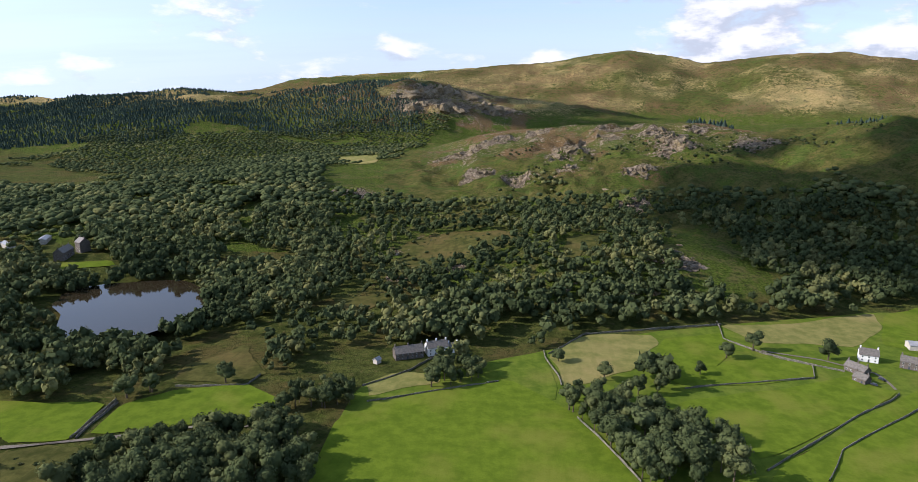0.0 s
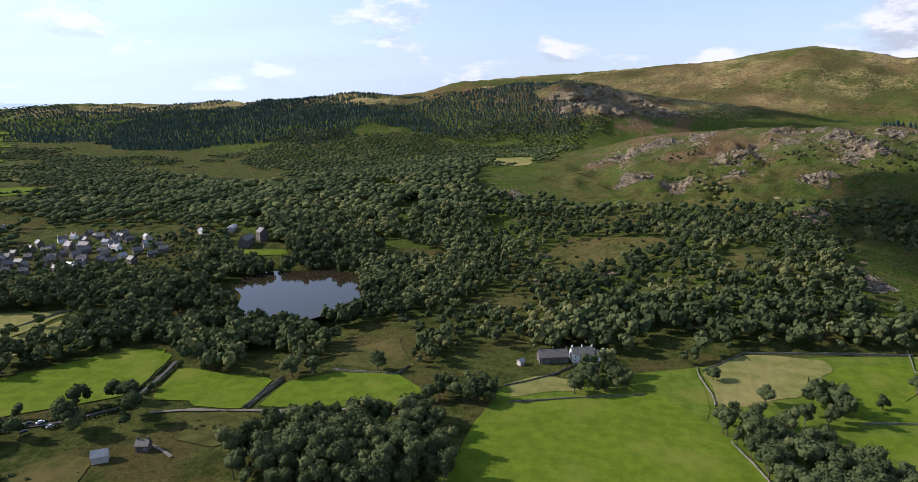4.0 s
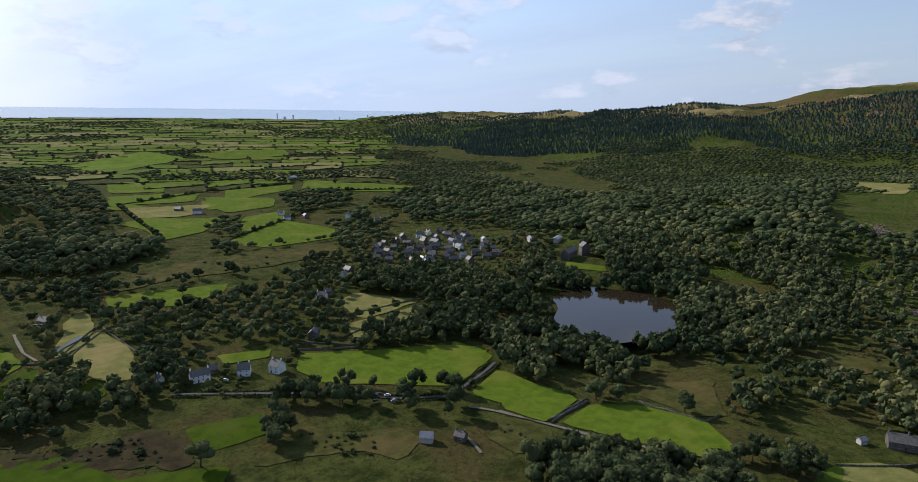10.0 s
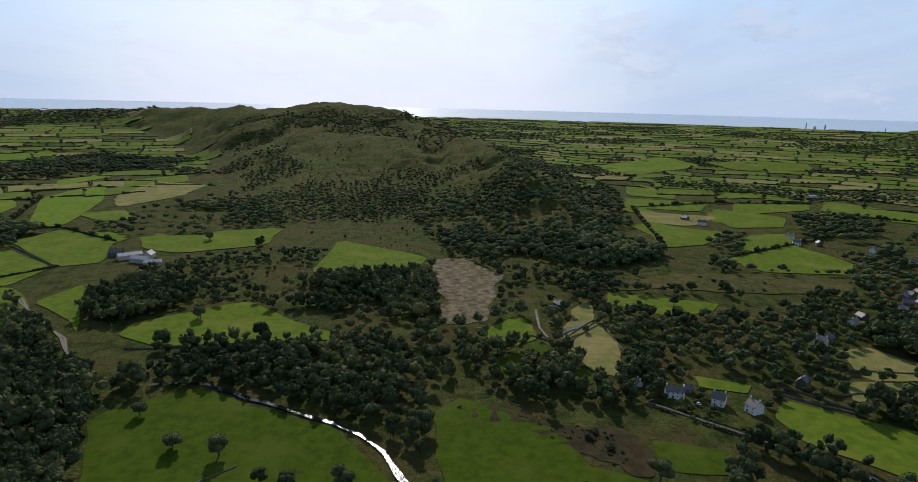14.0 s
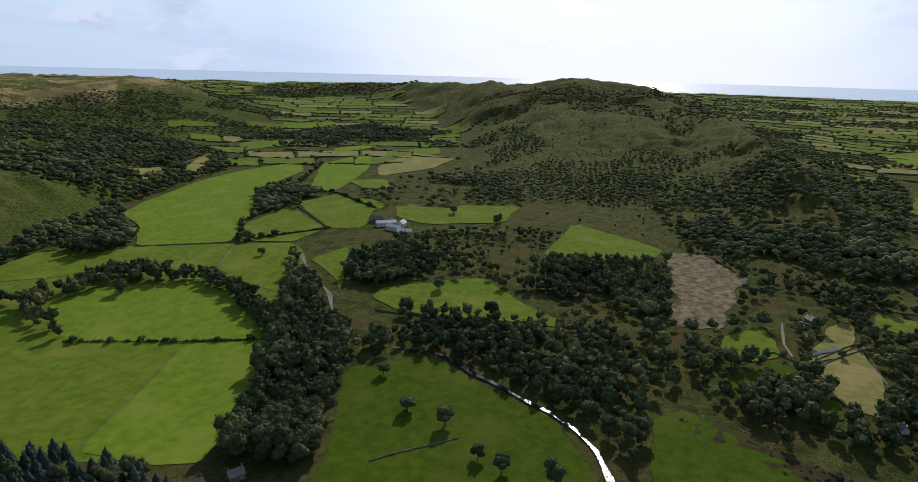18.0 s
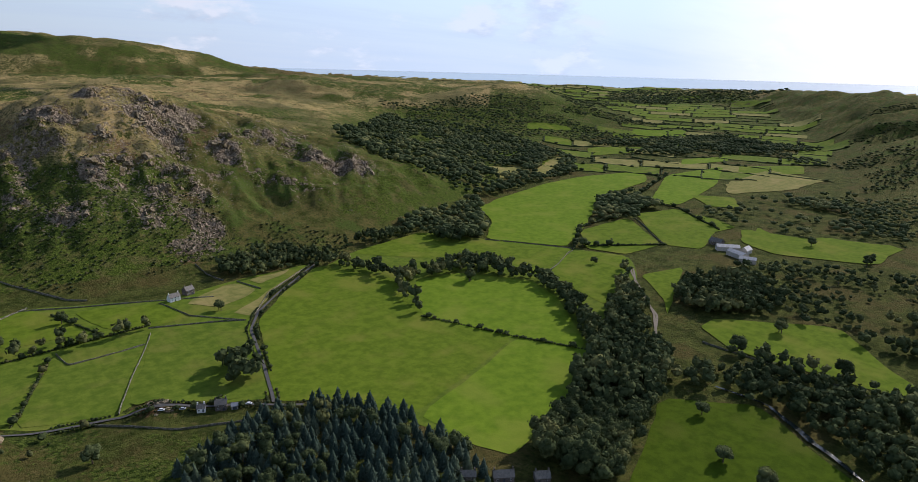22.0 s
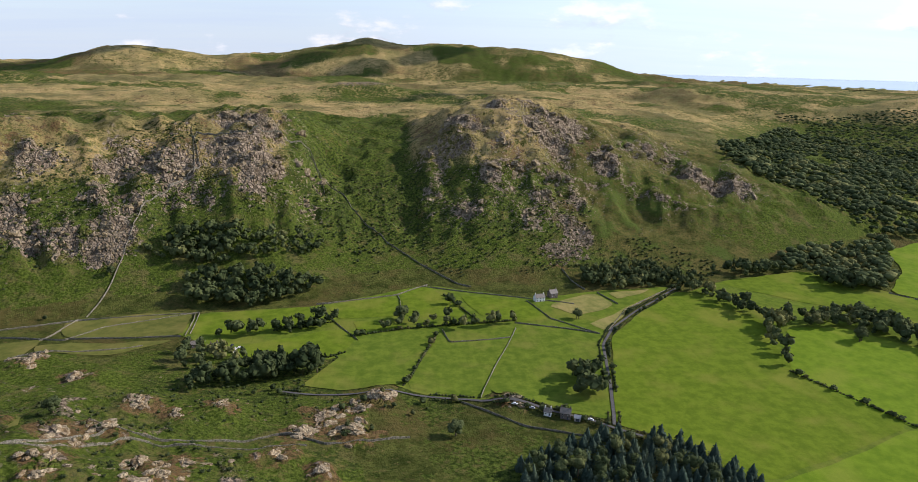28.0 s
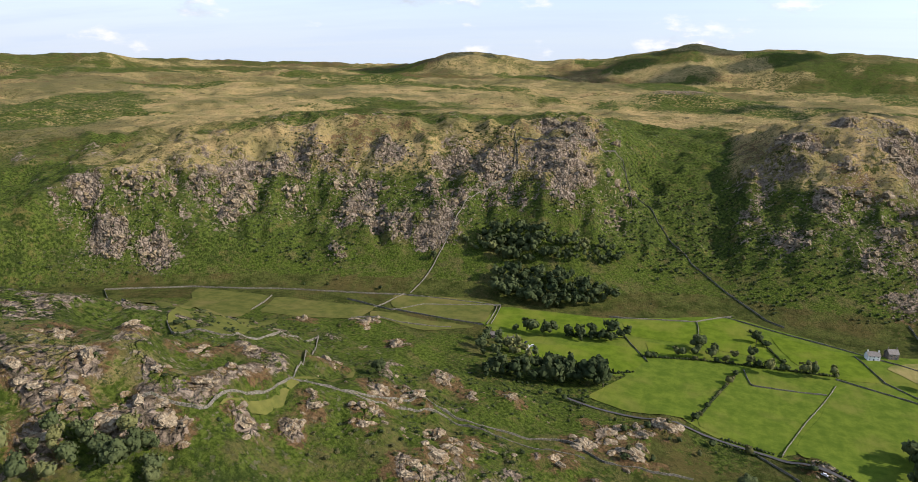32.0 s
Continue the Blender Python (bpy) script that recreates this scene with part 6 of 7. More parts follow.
NEAR_TREES = []
for sort, spacing, corners in WOODS:
    p = rounded(corners, 1)
    far = np.hypot(*p.mean(0))
    if sort == "mixed":
        x, y = scatter(p, spacing * (1.0 if far < 700 else 1.25))
        thick = fbm(x, y, 60, 3, 77)
        keep = thick > 0.46
        x, y = x[keep], y[keep]
        kind_ = "broadleaf"
        h = rng.uniform(6.5, 12, len(x))
        words = "open mixed wood of young broadleaved trees"
    elif sort == "scrub":
        x, y = scatter(p, spacing * (1.0 if far < 700 else 1.5))
        keep = fbm(x, y, 45, 3, 78) > 0.48
        x, y = x[keep], y[keep]
        kind_ = "scrub"
        h = rng.uniform(2.0, 5.0, len(x))
        words = "scattered thorn scrub and bushes on rough ground"
    elif sort == "spruce":
        x, y = scatter(p, spacing * 0.85)
        kind_ = "spruce"
        h = rng.uniform(5.5, 9, len(x))
        words = "dense dark spruce plantation"
    else:
        area = abs(np.dot(p[:, 0], np.roll(p[:, 1], -1)) - np.dot(p[:, 1], np.roll(p[:, 0], -1))) / 2
        x, y = scatter(p, spacing * (1.35 if far > 700 else 0.84 if area < 9000 else 1.0))
        keep = (fbm(x, y, 42, 3, 90) > 0.35) | (area < 9000)
        x, y = x[keep], y[keep]
        kind_ = "broadleaf"
        h = rng.uniform(6.0, 13.5, len(x)) * (0.75 + 0.5 * value_noise(x, y, 40, 5))
        words = "dense dark green broadleaved woodland"
    w = h * (1.3 if kind_ == "spruce" else rng.uniform(0.74, 1.02, len(x))) * (1.0 if far < 700 else 1.15)
    if kind_ == "broadleaf" and far < 300 and len(NEAR_TREES) < 290:
        near = np.hypot(x, y) < 255
        take = np.where(near)[0][:290 - len(NEAR_TREES)]
        NEAR_TREES += [tuple(q) for q in np.stack([x, y, h, w], 1)[take]]
        rest = np.setdiff1d(np.arange(len(x)), take)
        x, y, h, w = x[rest], y[rest], h[rest], w[rest]
    plant("woodland" if kind_ != "scrub" else "scrub", np.stack([x, y, h, w], 1), kind_, words, "wood" if kind_ != "scrub" else "bushes")


def bearing_patch(b0, b1, r0, r1, steps=10):
    """A patch of land between two bearings and two ranges, as corners."""
    inner = [(r0, b) for b in np.linspace(b0, b1, steps)]
    outer = [(r1, b) for b in np.linspace(b1, b0, steps)]
    return [(-r * math.sin(radians(b)), r * math.cos(radians(b))) for r, b in inner + outer]


# far woods on the hills and the plain
def far_wood(b0, b1, r0, r1, spacing, sort, thresh, words, size=(9, 14), wide=1.5, patch=220, seed=61, name="woodland"):
    x, y = scatter(bearing_patch(b0, b1, r0, r1), spacing)
    b, r = bearing(x, y), np.hypot(x, y)
    edge = np.minimum(np.minimum(b - b0, b1 - b) / 5.0, np.minimum(r - r0, r1 - r) / (0.12 * r1))
    keep = fbm(x, y, patch, 3, seed) > thresh + 0.34 * (1 - np.clip(edge, 0, 1))
    x, y = x[keep], y[keep]
    h = rng.uniform(*size, len(x))
    plant(name, np.stack([x, y, h, h * wide], 1), sort, words, "wood" if name == "woodland" else "bushes")


far_wood(-174, -125, 880, 1600, 9.5, "broadleaf", 0.30, "dark mixed forest covering the low hills", (5.5, 9), 1.2)
far_wood(-172, -130, 1400, 2500, 10.5, "spruce", 0.34, "dark spruce forest on the far ridge", (6, 9.5), 1.6)
far_wood(-154, -125, 1700, 3000, 15, "spruce", 0.32, "dark spruce forest on the far low ridge", (6, 9), 2.0, 260, 62)
far_wood(-135, -88, 1000, 1900, 12, "broadleaf", 0.53, "far copses among the fields of the plain", (4.5, 8), 1.5, 200, 63)
far_wood(-130, -40, 1900, 3800, 25, "broadleaf", 0.51, "distant woods and copses on the plain", (5, 8), 2.2, 420, 64)
far_wood(-99, -67, 620, 1200, 9, "scrub", 0.53, "heather, bushes and young trees on the heathy hill foot", (1.2, 5), 1.5, 110, 65, "scrub")
far_wood(-99, -65, 1100, 2100, 10, "scrub", 0.53, "thickets of thorn and birch on the heathy hill", (1.5, 5), 1.9, 130, 66, "scrub")
far_wood(-98, -66, 600, 960, 10, "broadleaf", 0.50, "clumps of trees on the hill foot", (4, 8), 1.1, 110, 79)
far_wood(-57, -28, 900, 2000, 14, "broadleaf", 0.47, "woods along the far valley side", (5, 8.5), 1.4, 190, 67)
far_wood(-62, -47, 1340, 1640, 13, "broadleaf", 0.34, "dark belt of wood across the far valley floor", (7, 11), 1.4, 150, 92)
far_wood(-68, -58, 1190, 1560, 13, "broadleaf", 0.38, "dark wood at the foot of the far hill", (7, 11), 1.4, 150, 93)
far_wood(-66, -50, 2700, 3400, 26, "broadleaf", 0.36, "distant wooded hill above the estuary", (8, 12), 2.2, 300, 94)
far_wood(-210, -172, 600, 840, 11, "scrub", 0.50, "thorn bushes under the crags", (2, 4.5), 1.2, 60, 68, "scrub")
far_wood(-214, -194, 890, 1010, 9, "spruce", 0.35, "shelter belt of spruces along the crest", (7, 11), 1.6, 60, 69)
far_wood(-36, 60, 430, 660, 5.0, "scrub", 0.56, "gorse, bracken and thorn bushes on the steep fell side", (0.5, 2.4), 1.5, 70, 70, "scrub")
far_wood(2, 64, 140, 410, 5.5, "scrub", 0.50, "low bushes and bracken clumps among the knolls", (0.5, 1.6), 1.6, 40, 71, "scrub")
far_wood(-130, -84, 215, 760, 9.5, "broadleaf", 0.475, "field trees and overgrown hedges round the cottages", (5, 11), 1.1, 55, 72)
far_wood(-114, -60, 225, 640, 10, "broadleaf", 0.475, "trees and thickets along the river and the rough pastures", (4.5, 9.5), 1.1, 60, 91)
far_wood(-150, -126, 300, 900, 11, "broadleaf", 0.47, "leafy gardens and copses about the village", (6, 10), 1.15, 60, 73)
far_wood(-212, -166, 320, 660, 9, "broadleaf", 0.535, "birch and oak wood climbing the hill", (5, 9), 1.0, 70, 74)
far_wood(-172, -138, 250, 430, 12, "broadleaf", 0.55, "scattered oaks in rough clearings", (5, 9), 1.1, 40, 75)
far_wood(-143, -124, 400, 640, 8, "broadleaf", 0.37, "garden trees between the village houses", (3.2, 5.5), 1.05, 45, 76)
far_wood(-123, -100, 235, 350, 8, "scrub", 0.44, "garden shrubs and hedges round the cottages", (2, 5), 1.2, 30, 77, "scrub")


for i, (tone, corners) in enumerate(FIELDS):
    if tone in ("rough", "bog") and np.hypot(*np.mean(corners, 0)) < 620:
        x, y = scatter(np.asarray(corners, float), 4.2, False)
        keep = fbm(x, y, 17, 3, 203 + i) > 0.53
        h = rng.uniform(0.4, 1.5, len(x)) * np.where(rng.uniform(0, 1, len(x)) > 0.93, 2.4, 1.0)
        plant("scrub", np.column_stack([x, y, h, h * 1.5])[keep], "scrub", "rushes, bracken and young thorns in a rough clearing", "bushes")

# patchwork of far fields and their hedges
def patchwork(b0, b1, r0, r1, wide, deep, share, seed):
    r = np.random.default_rng(seed)
    tones = {"meadow": [], "pasture": [], "dry": []}
    quads = []
    for rr0 in np.arange(r0, r1, deep):
        rr1 = rr0 + deep
        n = max(2, int((rr0 + rr1) / 2 * radians(b1 - b0) / wide))
        cuts = np.linspace(b0, b1, n + 1) + r.uniform(-0.25, 0.25, n + 1) * (b1 - b0) / n
        for c0, c1 in zip(cuts[:-1], cuts[1:]):
            slant = r.uniform(-0.3, 0.3) * deep
            quad = [(rr0 + slant, c0), (rr0 - slant, c1), (rr1 - slant * 0.5, c1), (rr1 + slant * 0.5, c0)]
            quads.append([(-q * math.sin(radians(b)), q * math.cos(radians(b))) for q, b in quad])
    quads = np.array(quads)
    mids = quads.mean(1)
    low = land(mids[:, 0], mids[:, 1]) < plain_height(bearing(mids[:, 0], mids[:, 1]), np.hypot(mids[:, 0], mids[:, 1])) + 7
    for q in BLOCKED:
        low &= ~inside(q, mids[:, 0], mids[:, 1])
    hedge, edges = [], []
    for p, mid in zip(quads[low], mids[low]):
        for a, b in ((p[0], p[1]), (p[1], p[2])):
            edges.append((a, b))
            k = max(1, int(np.hypot(*(b - a)) / 34))
            hedge.append(a + (b - a) * r.uniform(0, 1, k)[:, None] + r.normal(0, 2.0, (k, 2)))
        if r.uniform() < share:
            tones[r.choice(list(tones), p=(0.4, 0.35, 0.25))].append(mid + (p - mid) * 0.93)
    for tone, quads in tones.items():
        if not quads:
            continue
        g = np.linspace(0, 1, 5)
        verts, faces, count = [], [], 0
        for q in quads:
            u, v = np.meshgrid(g, g)
            pts = ((1 - u) * (1 - v))[..., None] * q[0] + (u * (1 - v))[..., None] * q[1] + (u * v)[..., None] * q[2] + ((1 - u) * v)[..., None] * q[3]
            xy = pts.reshape(-1, 2)
            verts.append(np.column_stack([xy, lift(xy[:, 0], xy[:, 1])]))
            faces.append(grid_faces(5, 5)[:, ::-1] + count)
            count += len(xy)
        ob = mesh_object("far_fields", np.concatenate(verts), np.concatenate(faces), TURF[tone], None, True)
        tagged(ob, TURF_WORDS[tone] + ", far off", "fields", kind="stuff")
    h = np.concatenate(hedge)
    rows, faces, count = [], [], 0
    for a, b in edges:
        k = max(4, int(np.hypot(*(b - a)) / 9))
        line = a + (b - a) * np.linspace(0, 1, k)[:, None] + r.normal(0, 0.8, (k, 2))
        side = np.array((a[1] - b[1], b[0] - a[0])) / max(np.hypot(*(b - a)), 1e-3)
        w, tall = r.uniform(0.7, 1.9, (k, 1)), r.uniform(0.9, 3.2, k)
        row = np.stack([np.column_stack([line + side * w * u, h * tall - 0.3]) for u, h in ((-1, 0), (-0.6, 1), (0.6, 0.95), (1, 0))], 1)
        rows.append(row.reshape(-1, 3))
        faces.append(grid_faces(k, 4) + count)
        count += 4 * k
    verts = np.concatenate(rows)
    verts[:, 2] += land(verts[:, 0], verts[:, 1])
    strip = mesh_object("hedgerow", verts, np.concatenate(faces), LEAVES["scrub"], None, False, {"tone": r.uniform(0, 1, count)})
    tagged(strip, "far dark green hedges between fields", "hedge", kind="stuff")
    size = r.uniform(3, 6.5, len(h))
    plant("hedgerow", np.column_stack([h, size, size * 1.7]), "scrub", "far hedgerows with trees between fields", "hedge", (100, 500))


patchwork(-126, -90, 1050, 1900, 75, 75, 0.75, 5)
patchwork(-127, -30, 1900, 3950, 120, 110, 0.68, 6)
patchwork(-68, -41, 1000, 1900, 80, 80, 0.6, 7)

# hedges
for i, (sort, line) in enumerate(LINES):
    if sort == "hedge":
        x, y, n = along(line, 1.7, 0.8, i)
        far = np.hypot(x, y).mean()
        h = rng.uniform(1.4, 2.6, len(x)) * np.where(rng.uniform(0, 1, len(x)) > 0.86, 2.2, 1.0) * (1.0 if far < 450 else 1.5)
        ob = plant("hedge", np.column_stack([x, y, h, h * 1.15]), "scrub", "clipped dark green field hedge with gaps", "hedge", (10, 480))
        ob["kind"] = "thing"


for i, (sort, line) in enumerate(WAYS):
    if sort == "asphalt":
        for side in (-2.6, 2.6):
            x, y, n = along(line, 1.5, 0.8, i)
            x, y = x + n[:, 0] * side, y + n[:, 1] * side
            keep = value_noise(x, y, 16, i) > 0.3
            h = rng.uniform(1.0, 2.2, len(x)) * np.where(rng.uniform(0, 1, len(x)) > 0.9, 2.4, 1.0)
            ob = plant("hedge", np.column_stack([x, y, h, h * 1.1])[keep], "scrub", "dark green roadside hedge", "hedge", (10, 480))
            ob["kind"] = "thing"


# single trees, each with trunk, limbs and crown
def tapered(bm, a, b, ra, rb, sides=6):
    a, b = Vector(a), Vector(b)
    d = (b - a).normalized()
    u = d.orthogonal().normalized()
    w = d.cross(u)
    ring = [[bm.verts.new(p + (u * math.cos(2 * math.pi * k / sides) + w * math.sin(2 * math.pi * k / sides)) * q) for k in range(sides)] for p, q in ((a, ra), (b, rb))]
    for k in range(sides):
        bm.faces.new((ring[0][k], ring[0][(k + 1) % sides], ring[1][(k + 1) % sides], ring[1][k]))
    bm.faces.new(ring[1])


def single_tree(seed):
    r = random.Random(seed)
    top = new("tree")
    bm = bmesh.new()
    tapered(bm, (0, 0, -0.05), (0.01, 0.0, 0.30), 0.035, 0.024, 8)
    tapered(bm, (0.01, 0, 0.30), (0.02, 0.02, 0.62), 0.024, 0.008)
    part("trunk", bm, BARK, top, "grey-brown trunk")
    for k in range(5):
        a = 2 * math.pi * k / 5 + r.uniform(-0.4, 0.4)
        bm = bmesh.new()
        z0 = r.uniform(0.2, 0.4)
        tapered(bm, (0.01, 0.0, z0), (0.22 * math.cos(a), 0.22 * math.sin(a), z0 + 0.22), 0.014, 0.004, 5)
        part("limb", bm, BARK, top)
    v, f = broadleaf_shape(620, 900 + seed, 10)
    crown = mesh_object("crown", v, f, LEAVES["broadleaf"], top, True, {"tone": np.full(len(v), 0.2 + 0.15 * seed)})
    tagged(crown, "dense green leafy crown")
    return top


# the nearest trees of the woods stand singly
def wood_tree(seed):
    top = new("tree")
    bm = bmesh.new()
    tapered(bm, (0, 0, -0.05), (0.01, 0.0, 0.5), 0.03, 0.012, 7)
    part("trunk", bm, BARK, top)
    v, f = broadleaf_shape(300, 700 + seed, 6)
    mesh_object("crown", v, f, LEAVES["broadleaf"], top, True, {"tone": np.full(len(v), 0.15 + 0.13 * seed)})
    return top


wood_kinds = [wood_tree(k) for k in range(6)]
for i, (x, y, h, w) in enumerate(NEAR_TREES):
    m = pose(x, y, float(land(x, y)) - 0.1, 0, 0, (i * 71) % 360) @ Matrix.Diagonal((w, w, h, 1))
    t = wood_kinds[i] if i < len(wood_kinds) else copy_thing(wood_kinds[i % len(wood_kinds)], m)
    t.matrix_basis = m
    tagged(t, "leafy broadleaved tree in a dense wood", "tree", "trees of the nearest woods")

kinds = [single_tree(k) for k in range(5)]
for i, (x, y) in enumerate(TREES):
    far = math.hypot(x, y)
    h = (7.0 + 4.5 * ((i * 37) % 11) / 10) * (1.0 if far < 600 else 1.1)
    label = "tall broad oak standing alone in a field" if h > 9.5 else "small round field tree beside a hedge or wall"
    m = pose(x, y, float(land(x, y)) - 0.05, 0, 0, (i * 67) % 360) @ Matrix.Diagonal((h * 1.05, h * 1.05, h, 1))
    t = kinds[i] if i < len(kinds) else copy_thing(kinds[i % len(kinds)], m)
    t.matrix_basis = m
    tagged(t, label, "tree", "single field trees")

# ---- rock outcrops ----
def outcrop_mesh(seed, stone):
    v, f = SPHERE3
    s = seed * 31.7
    lump = np.array([noise.fractal(Vector((p[0] * 1.3 + s, p[1] * 1.3, p[2] * 1.3)), 1.0, 2.0, 4) for p in v])
    edge = np.array([noise.cell(Vector((p[0] * 3.1 + s, p[1] * 3.1, p[2] * 3.1))) for p in v])
    w = v * (1 + 0.36 * lump + 0.13 * (edge - 0.5))[:, None]
    w[:, 2] = np.where(w[:, 2] > 0, w[:, 2], w[:, 2] * 0.5)
    me = mesh_object("rock_outcrop", w, f, stone)
    return me


rocks = [outcrop_mesh(k, CRAG_STONE) for k in range(6)]
pick = random.Random(11)
spots = []
for i, (x, y) in enumerate(OUTCROPS):
    size = 2.4 + 3.2 * ((i * 29) % 13) / 12
    for k in range(4):
        a, d = pick.uniform(0, 6.3), size * (0.0 if k == 0 else pick.uniform(0.9, 1.9))
        spots.append((x + d * math.cos(a), y + d * math.sin(a), size * (1.0 if k == 0 else pick.uniform(0.35, 0.8)), pick.uniform(0.3, 0.5)))


def strewn(b0, b1, r0, r1, count, small, large, tall, thresh, zmin=0):
    made = 0
    while made < count:
        b, r = pick.uniform(b0, b1), pick.uniform(r0, r1)
        x, y = -r * math.sin(radians(b)), r * math.cos(radians(b))
        if float(fbm(x, y, 70, 3, 41)) < thresh or float(land(x, y)) < zmin or any(inside(q, np.array([x]), np.array([y]))[0] for q in BLOCKED):
            continue
        spots.append((x, y, small + (large - small) * pick.random() ** 2, tall * pick.uniform(0.7, 1.2)))
        made += 1


strewn(8, 60, 150, 330, 60, 0.5, 1.8, 0.35, 0.40, 6)
strewn(-197, -178, 350, 600, 18, 2, 6, 0.45, 0.45, 3)
for i, (x, y, size, tall) in enumerate(spots):
    m = pose(x, y, float(land(x, y)) - 0.4 * size * tall, pick.uniform(-8, 8), pick.uniform(-8, 8), pick.uniform(0, 360)) @ Matrix.Diagonal((size, size * pick.uniform(0.4, 0.85), size * tall, 1))
    ob = rocks[i] if i < len(rocks) else copy_thing(rocks[i % len(rocks)], m)
    ob.matrix_basis = m
    tagged(ob, "pale pinkish rock outcrop among bracken and heather", "rock", "rock outcrops")


# crags: each a heap of broken slabs on the slope
def slab(seed):
    v = SPHERE2[0]
    s = seed * 17.3
    lump = np.array([noise.fractal(Vector((p[0] * 1.2 + s, p[1] * 1.2, p[2] * 1.2)), 1.0, 2.0, 3) for p in v])
    step = np.array([noise.cell(Vector((p[0] * 2.3 + s, p[1] * 2.3, p[2] * 2.3))) for p in v])
    return v * (1 + 0.5 * lump + 0.3 * (step - 0.5))[:, None]


SLABS = [slab(k) for k in range(8)]


SLAB_MESHES = []
for k, v in enumerate(SLABS):
    probe = mesh_object("slab", v, SPHERE2[1], FELL_STONE)
    SLAB_MESHES.append(probe.data)
    bpy.data.objects.remove(probe)


def crag(x, y, wide, count, size, tall):
    top = new("crag")
    base = float(land(x, y))
    top.matrix_basis = pose(x, y, base)
    for k in range(count):
        a, d = pick.uniform(0, 2 * math.pi), wide * math.sqrt(pick.random()) * pick.uniform(0.4, 1.0)
        px, py = d * math.cos(a), d * math.sin(a)
        s = size * (0.35 + 0.65 * pick.random() ** 2)
        high = s * tall * pick.uniform(0.6, 1.2)
        ob = new("slab", SLAB_MESHES[pick.randrange(8)])
        ob.parent = top
        ob.matrix_basis = pose(px, py, float(land(x + px, y + py)) - base - 0.5 * high, pick.uniform(-12, 12), pick.uniform(-12, 12), pick.uniform(0, 180)) @ Matrix.Diagonal((s, s * pick.uniform(0.45, 0.8), high, 1))
    tagged(top, "broken grey-brown crag standing out of the steep fell side", "crag", "crags on the fells")


def scree(x, y, wide, count, size):
    verts, faces = [], []
    for k in range(count):
        a, d = pick.uniform(0, 2 * math.pi), wide * math.sqrt(pick.random())
        px, py = x + d * math.cos(a), y + d * math.sin(a)
        verts.append(SLABS[pick.randrange(8)] * size * pick.uniform(0.4, 1.0) + np.array((px, py, float(land(px, py)))))
        faces.append(SPHERE2[1] + 42 * k)
    ob = mesh_object("scree", np.concatenate(verts), np.concatenate(faces), FELL_STONE)
    tagged(ob, "grey scree of loose boulders below the crag", "scree", kind="stuff")


for x, y in FELL_CRAGS:
    crag(x, y, 0.028 * math.hypot(x, y), 12, 0.0105 * math.hypot(x, y), 0.75)
for x, y in SCREE:
    scree(x, y, 13.0, 60, 1.2)
for x, y in EAST_CRAGS:
    crag(x, y, 0.026 * math.hypot(x, y), 14, 0.0125 * math.hypot(x, y), 0.8)
for x, y in FAR_CRAGS:
    crag(x, y, 0.030 * math.hypot(x, y), 12, 0.022 * math.hypot(x, y), 0.7)
for x, y in WOOD_ROCKS:
    crag(x, y, 8.0, 10, 4.0, 0.5)

# ---- far stacks, cars, poles ----
STEEL = plain_material("pale concrete", (0.5, 0.5, 0.5), 0.8)
GLOSS = [plain_material("car paint " + word, c, 0.25, 0.02) for word, c in (("white", (0.7, 0.7, 0.7)), ("silver", (0.35, 0.36, 0.38)), ("dark", (0.03, 0.035, 0.045)), ("red", (0.3, 0.03, 0.02)))]
RUBBER = plain_material("tyre rubber", (0.02, 0.02, 0.02), 0.9)
for b, h, w in ((-116.8, 42, 7), (-118.1, 34, 9), (-122.0, 30, 8), (-124.4, 26, 7), (-117.4, 24, 16)):
    r = 3990
    x, y = -r * math.sin(radians(b)), r * math.cos(radians(b))
    bm = bmesh.new()
    tapered(bm, (0, 0, -8), (0, 0, h), w / 2, w / 2.6, 10)
    me = bpy.data.meshes.new("chimney_stack")
    bm.to_mesh(me)
    bm.free()
    me.materials.append(STEEL)
    ob = new("chimney_stack", me)
    ob.location = (x, y, float(land(x, y)))
    tagged(ob, "far pale concrete stack on the coastal plain", "chimney", "stacks of the far works")


def car(x, y, turn, paint, word):
    top = new("car")
    top.matrix_world = pose(x, y, float(lift(x, y)) + 0.35, 0, 0, turn)
    tagged(top, word + " car parked beside the road", "car", "parked cars")
    part("body", box(-2.0, 2.0, -0.85, 0.85, 0.28, 0.85, 0.12), paint, top)
    part("cabin", box(-1.2, 1.3, -0.75, 0.75, 0.85, 1.42, 0.18), GLASS, top, "dark glazed cabin")
    part("roof_panel", box(-0.9, 1.0, -0.68, 0.68, 1.40, 1.47, 0.03), paint, top)
    for sx in (-1.25, 1.25):
        for sy in (-0.8, 0.8):
            bm = bmesh.new()
            tapered(bm, (sx, sy - 0.1, 0.3), (sx, sy + 0.1, 0.3), 0.32, 0.32, 12)
            part("wheel", bm, RUBBER, top, "black tyre")
    return top


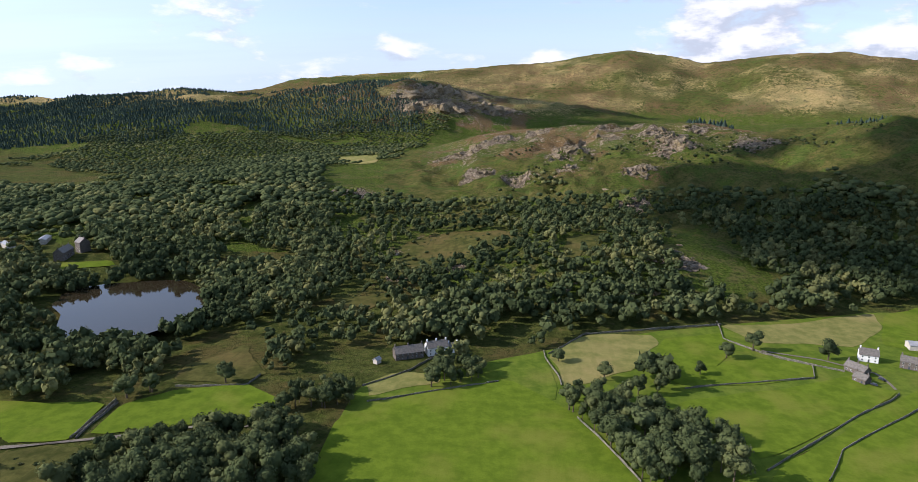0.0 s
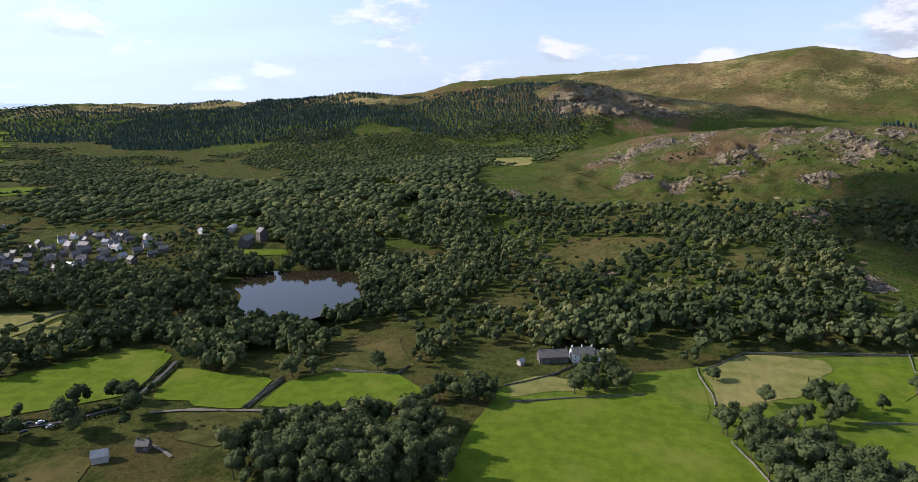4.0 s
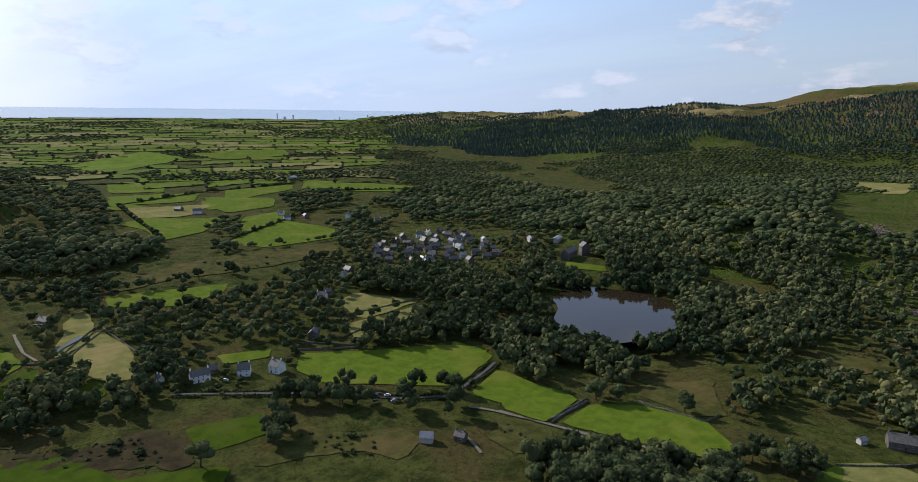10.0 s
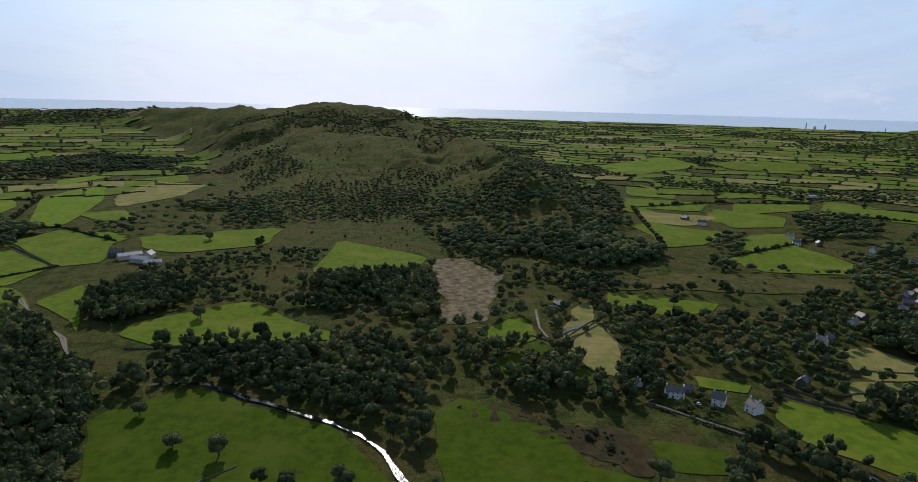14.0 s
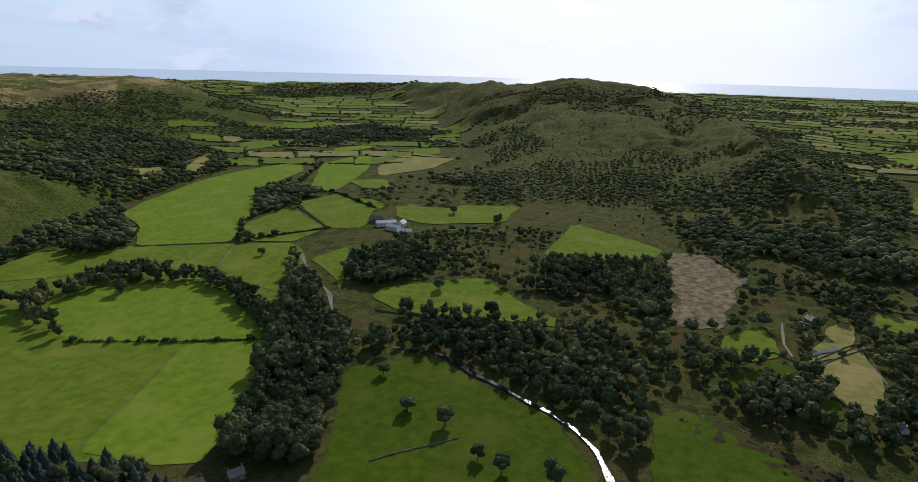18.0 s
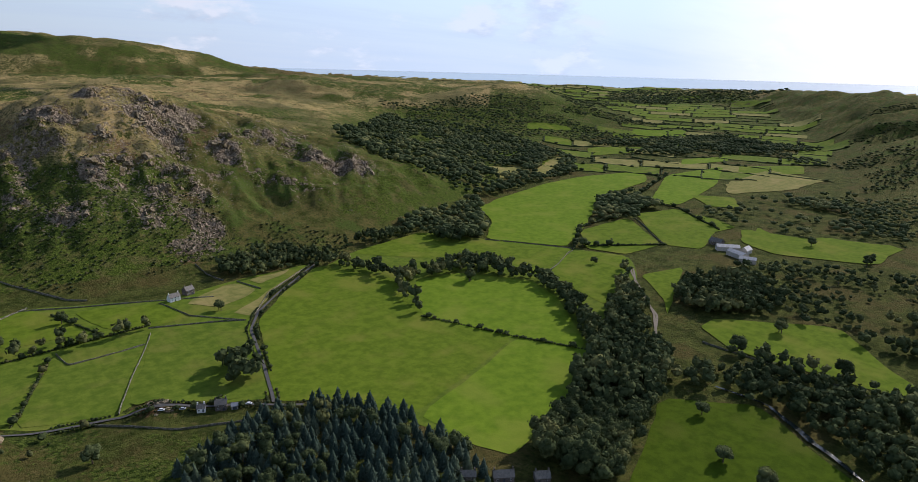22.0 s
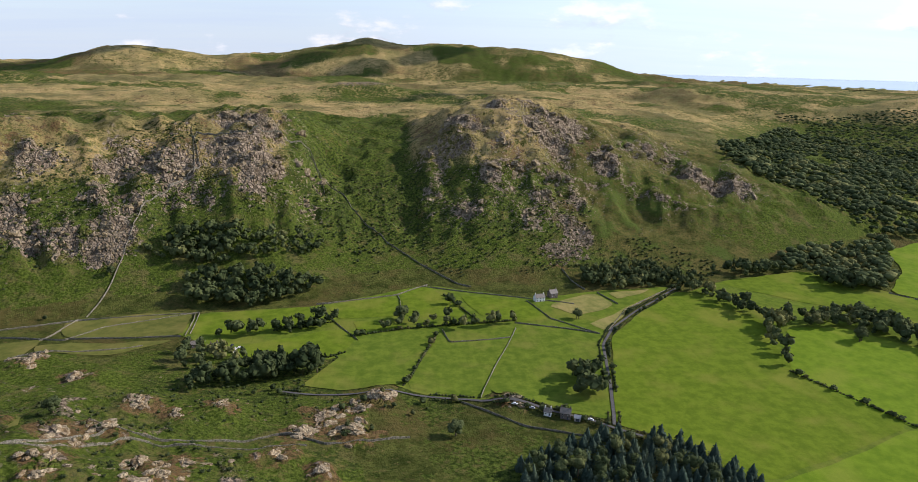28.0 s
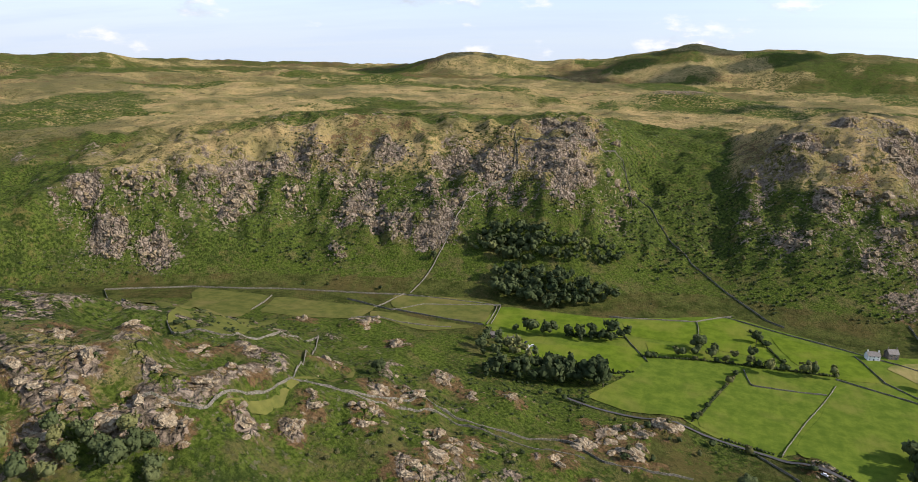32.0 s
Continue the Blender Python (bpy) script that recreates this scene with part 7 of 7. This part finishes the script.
for x, y, turn, k, word in ((83, 262, -25, 0, "white"), (57, 271, -20, 1, "silver"), (49, 274, -18, 0, "white"), (-156, -268, 120, 2, "dark"), (-150, -262, 130, 2, "dark"),
                            (-96, 344, 30, 0, "white"), (-101, 347, 80, 2, "dark"), (-93, 338, 10, 1, "silver"), (270, -106, 40, 0, "white"), (288, -92, 100, 1, "silver"), (132, 148, 60, 3, "red"),
                            (215, -146, 40, 0, "white"), (213, -148, 47, 1, "silver"), (212, -150, 54, 2, "dark"), (209, -152, 61, 0, "white"), (203, -151, 68, 1, "silver"), (208, -145, 75, 2, "dark")):
    car(x, y, turn, GLOSS[k], word)

# ---- the plan is laid out at its true size ----
# one plan unit is 1.45 m; far hills keep their height above the eye but are drawn nearer, so that all lies within sight
def spread(p):
    x, y, z = p[:, 0], p[:, 1], p[:, 2]
    r = np.maximum(np.hypot(x, y), 1e-3)
    k = np.where(r < 1500, 1.45, (2175 + (r - 1500) * 0.8015) / r)
    eye = np.interp(bearing(x, y), (-215, -140, -100, -60, -30, 0, 60), (114, 117, 130, 144, 152, 160, 164))
    return np.stack([x * k, y * k, 1.45 * eye + (z - eye) * k], 1)


TRUE_SIZE = ("house", "farm_shed", "car")
for ob in list(scene.collection.objects):
    if ob.parent or ob.type not in ("MESH", "EMPTY"):
        continue
    m = ob.matrix_basis.copy()
    if ob.type == "MESH" and m == Matrix.Identity(4):
        co = np.empty(len(ob.data.vertices) * 3, np.float32)
        ob.data.vertices.foreach_get("co", co)
        ob.data.vertices.foreach_set("co", spread(co.reshape(-1, 3).astype(float)).astype(np.float32).ravel())
        ob.data.update()
    else:
        old = np.array([m.translation[:]])
        place = Vector(spread(old)[0])
        k = 1.0 if ob.name.split(".")[0] in TRUE_SIZE else place.xy.length / max(m.translation.xy.length, 1e-3)
        m.translation = (0, 0, 0)
        ob.matrix_basis = Matrix.Translation(place) @ Matrix.Scale(k, 4) @ m


# ---- clouds over the hills, whose shadows lie on them ----
def cloud(x, y, wide, deep, turn, away, seed):
    r = random.Random(seed)
    verts, faces, count = [], [], 0
    for k in range(26):
        u, v = r.uniform(-1, 1), r.uniform(-1, 1)
        if u * u + v * v > 1:
            continue
        s = r.uniform(0.22, 0.42) * deep
        p = SPHERE2[0] * np.array((s * 1.4, s, s * 0.35)) + np.array((u * wide, v * deep, r.uniform(0, 0.1) * deep))
        verts.append(p)
        faces.append(SPHERE2[1] + count)
        count += len(p)
    ob = mesh_object("cloud", np.concatenate(verts), np.concatenate(faces), CLOUD, None, True)
    ob.matrix_world = Matrix.Translation(Vector(spread(np.array([[x, y, float(land(x, y))]]))[0]) + sun_way * away * 1.4) @ pose(0, 0, 0, 0, 0, turn) @ Matrix.Scale(1.3, 4)
    return tagged(ob, "white fair-weather cloud drifting over the hills", "cloud", kind="structure")


cloud(-300, -540, 230, 190, 20, 2300, 1)
cloud(-120, -1850, 330, 150, 10, 2300, 2)
cloud(-250, 2950, 420, 190, 10, 2300, 3)
cloud(-1250, 3000, 260, 110, 30, 2000, 4)
cloud(150, 1300, 170, 60, 15, 2000, 6)
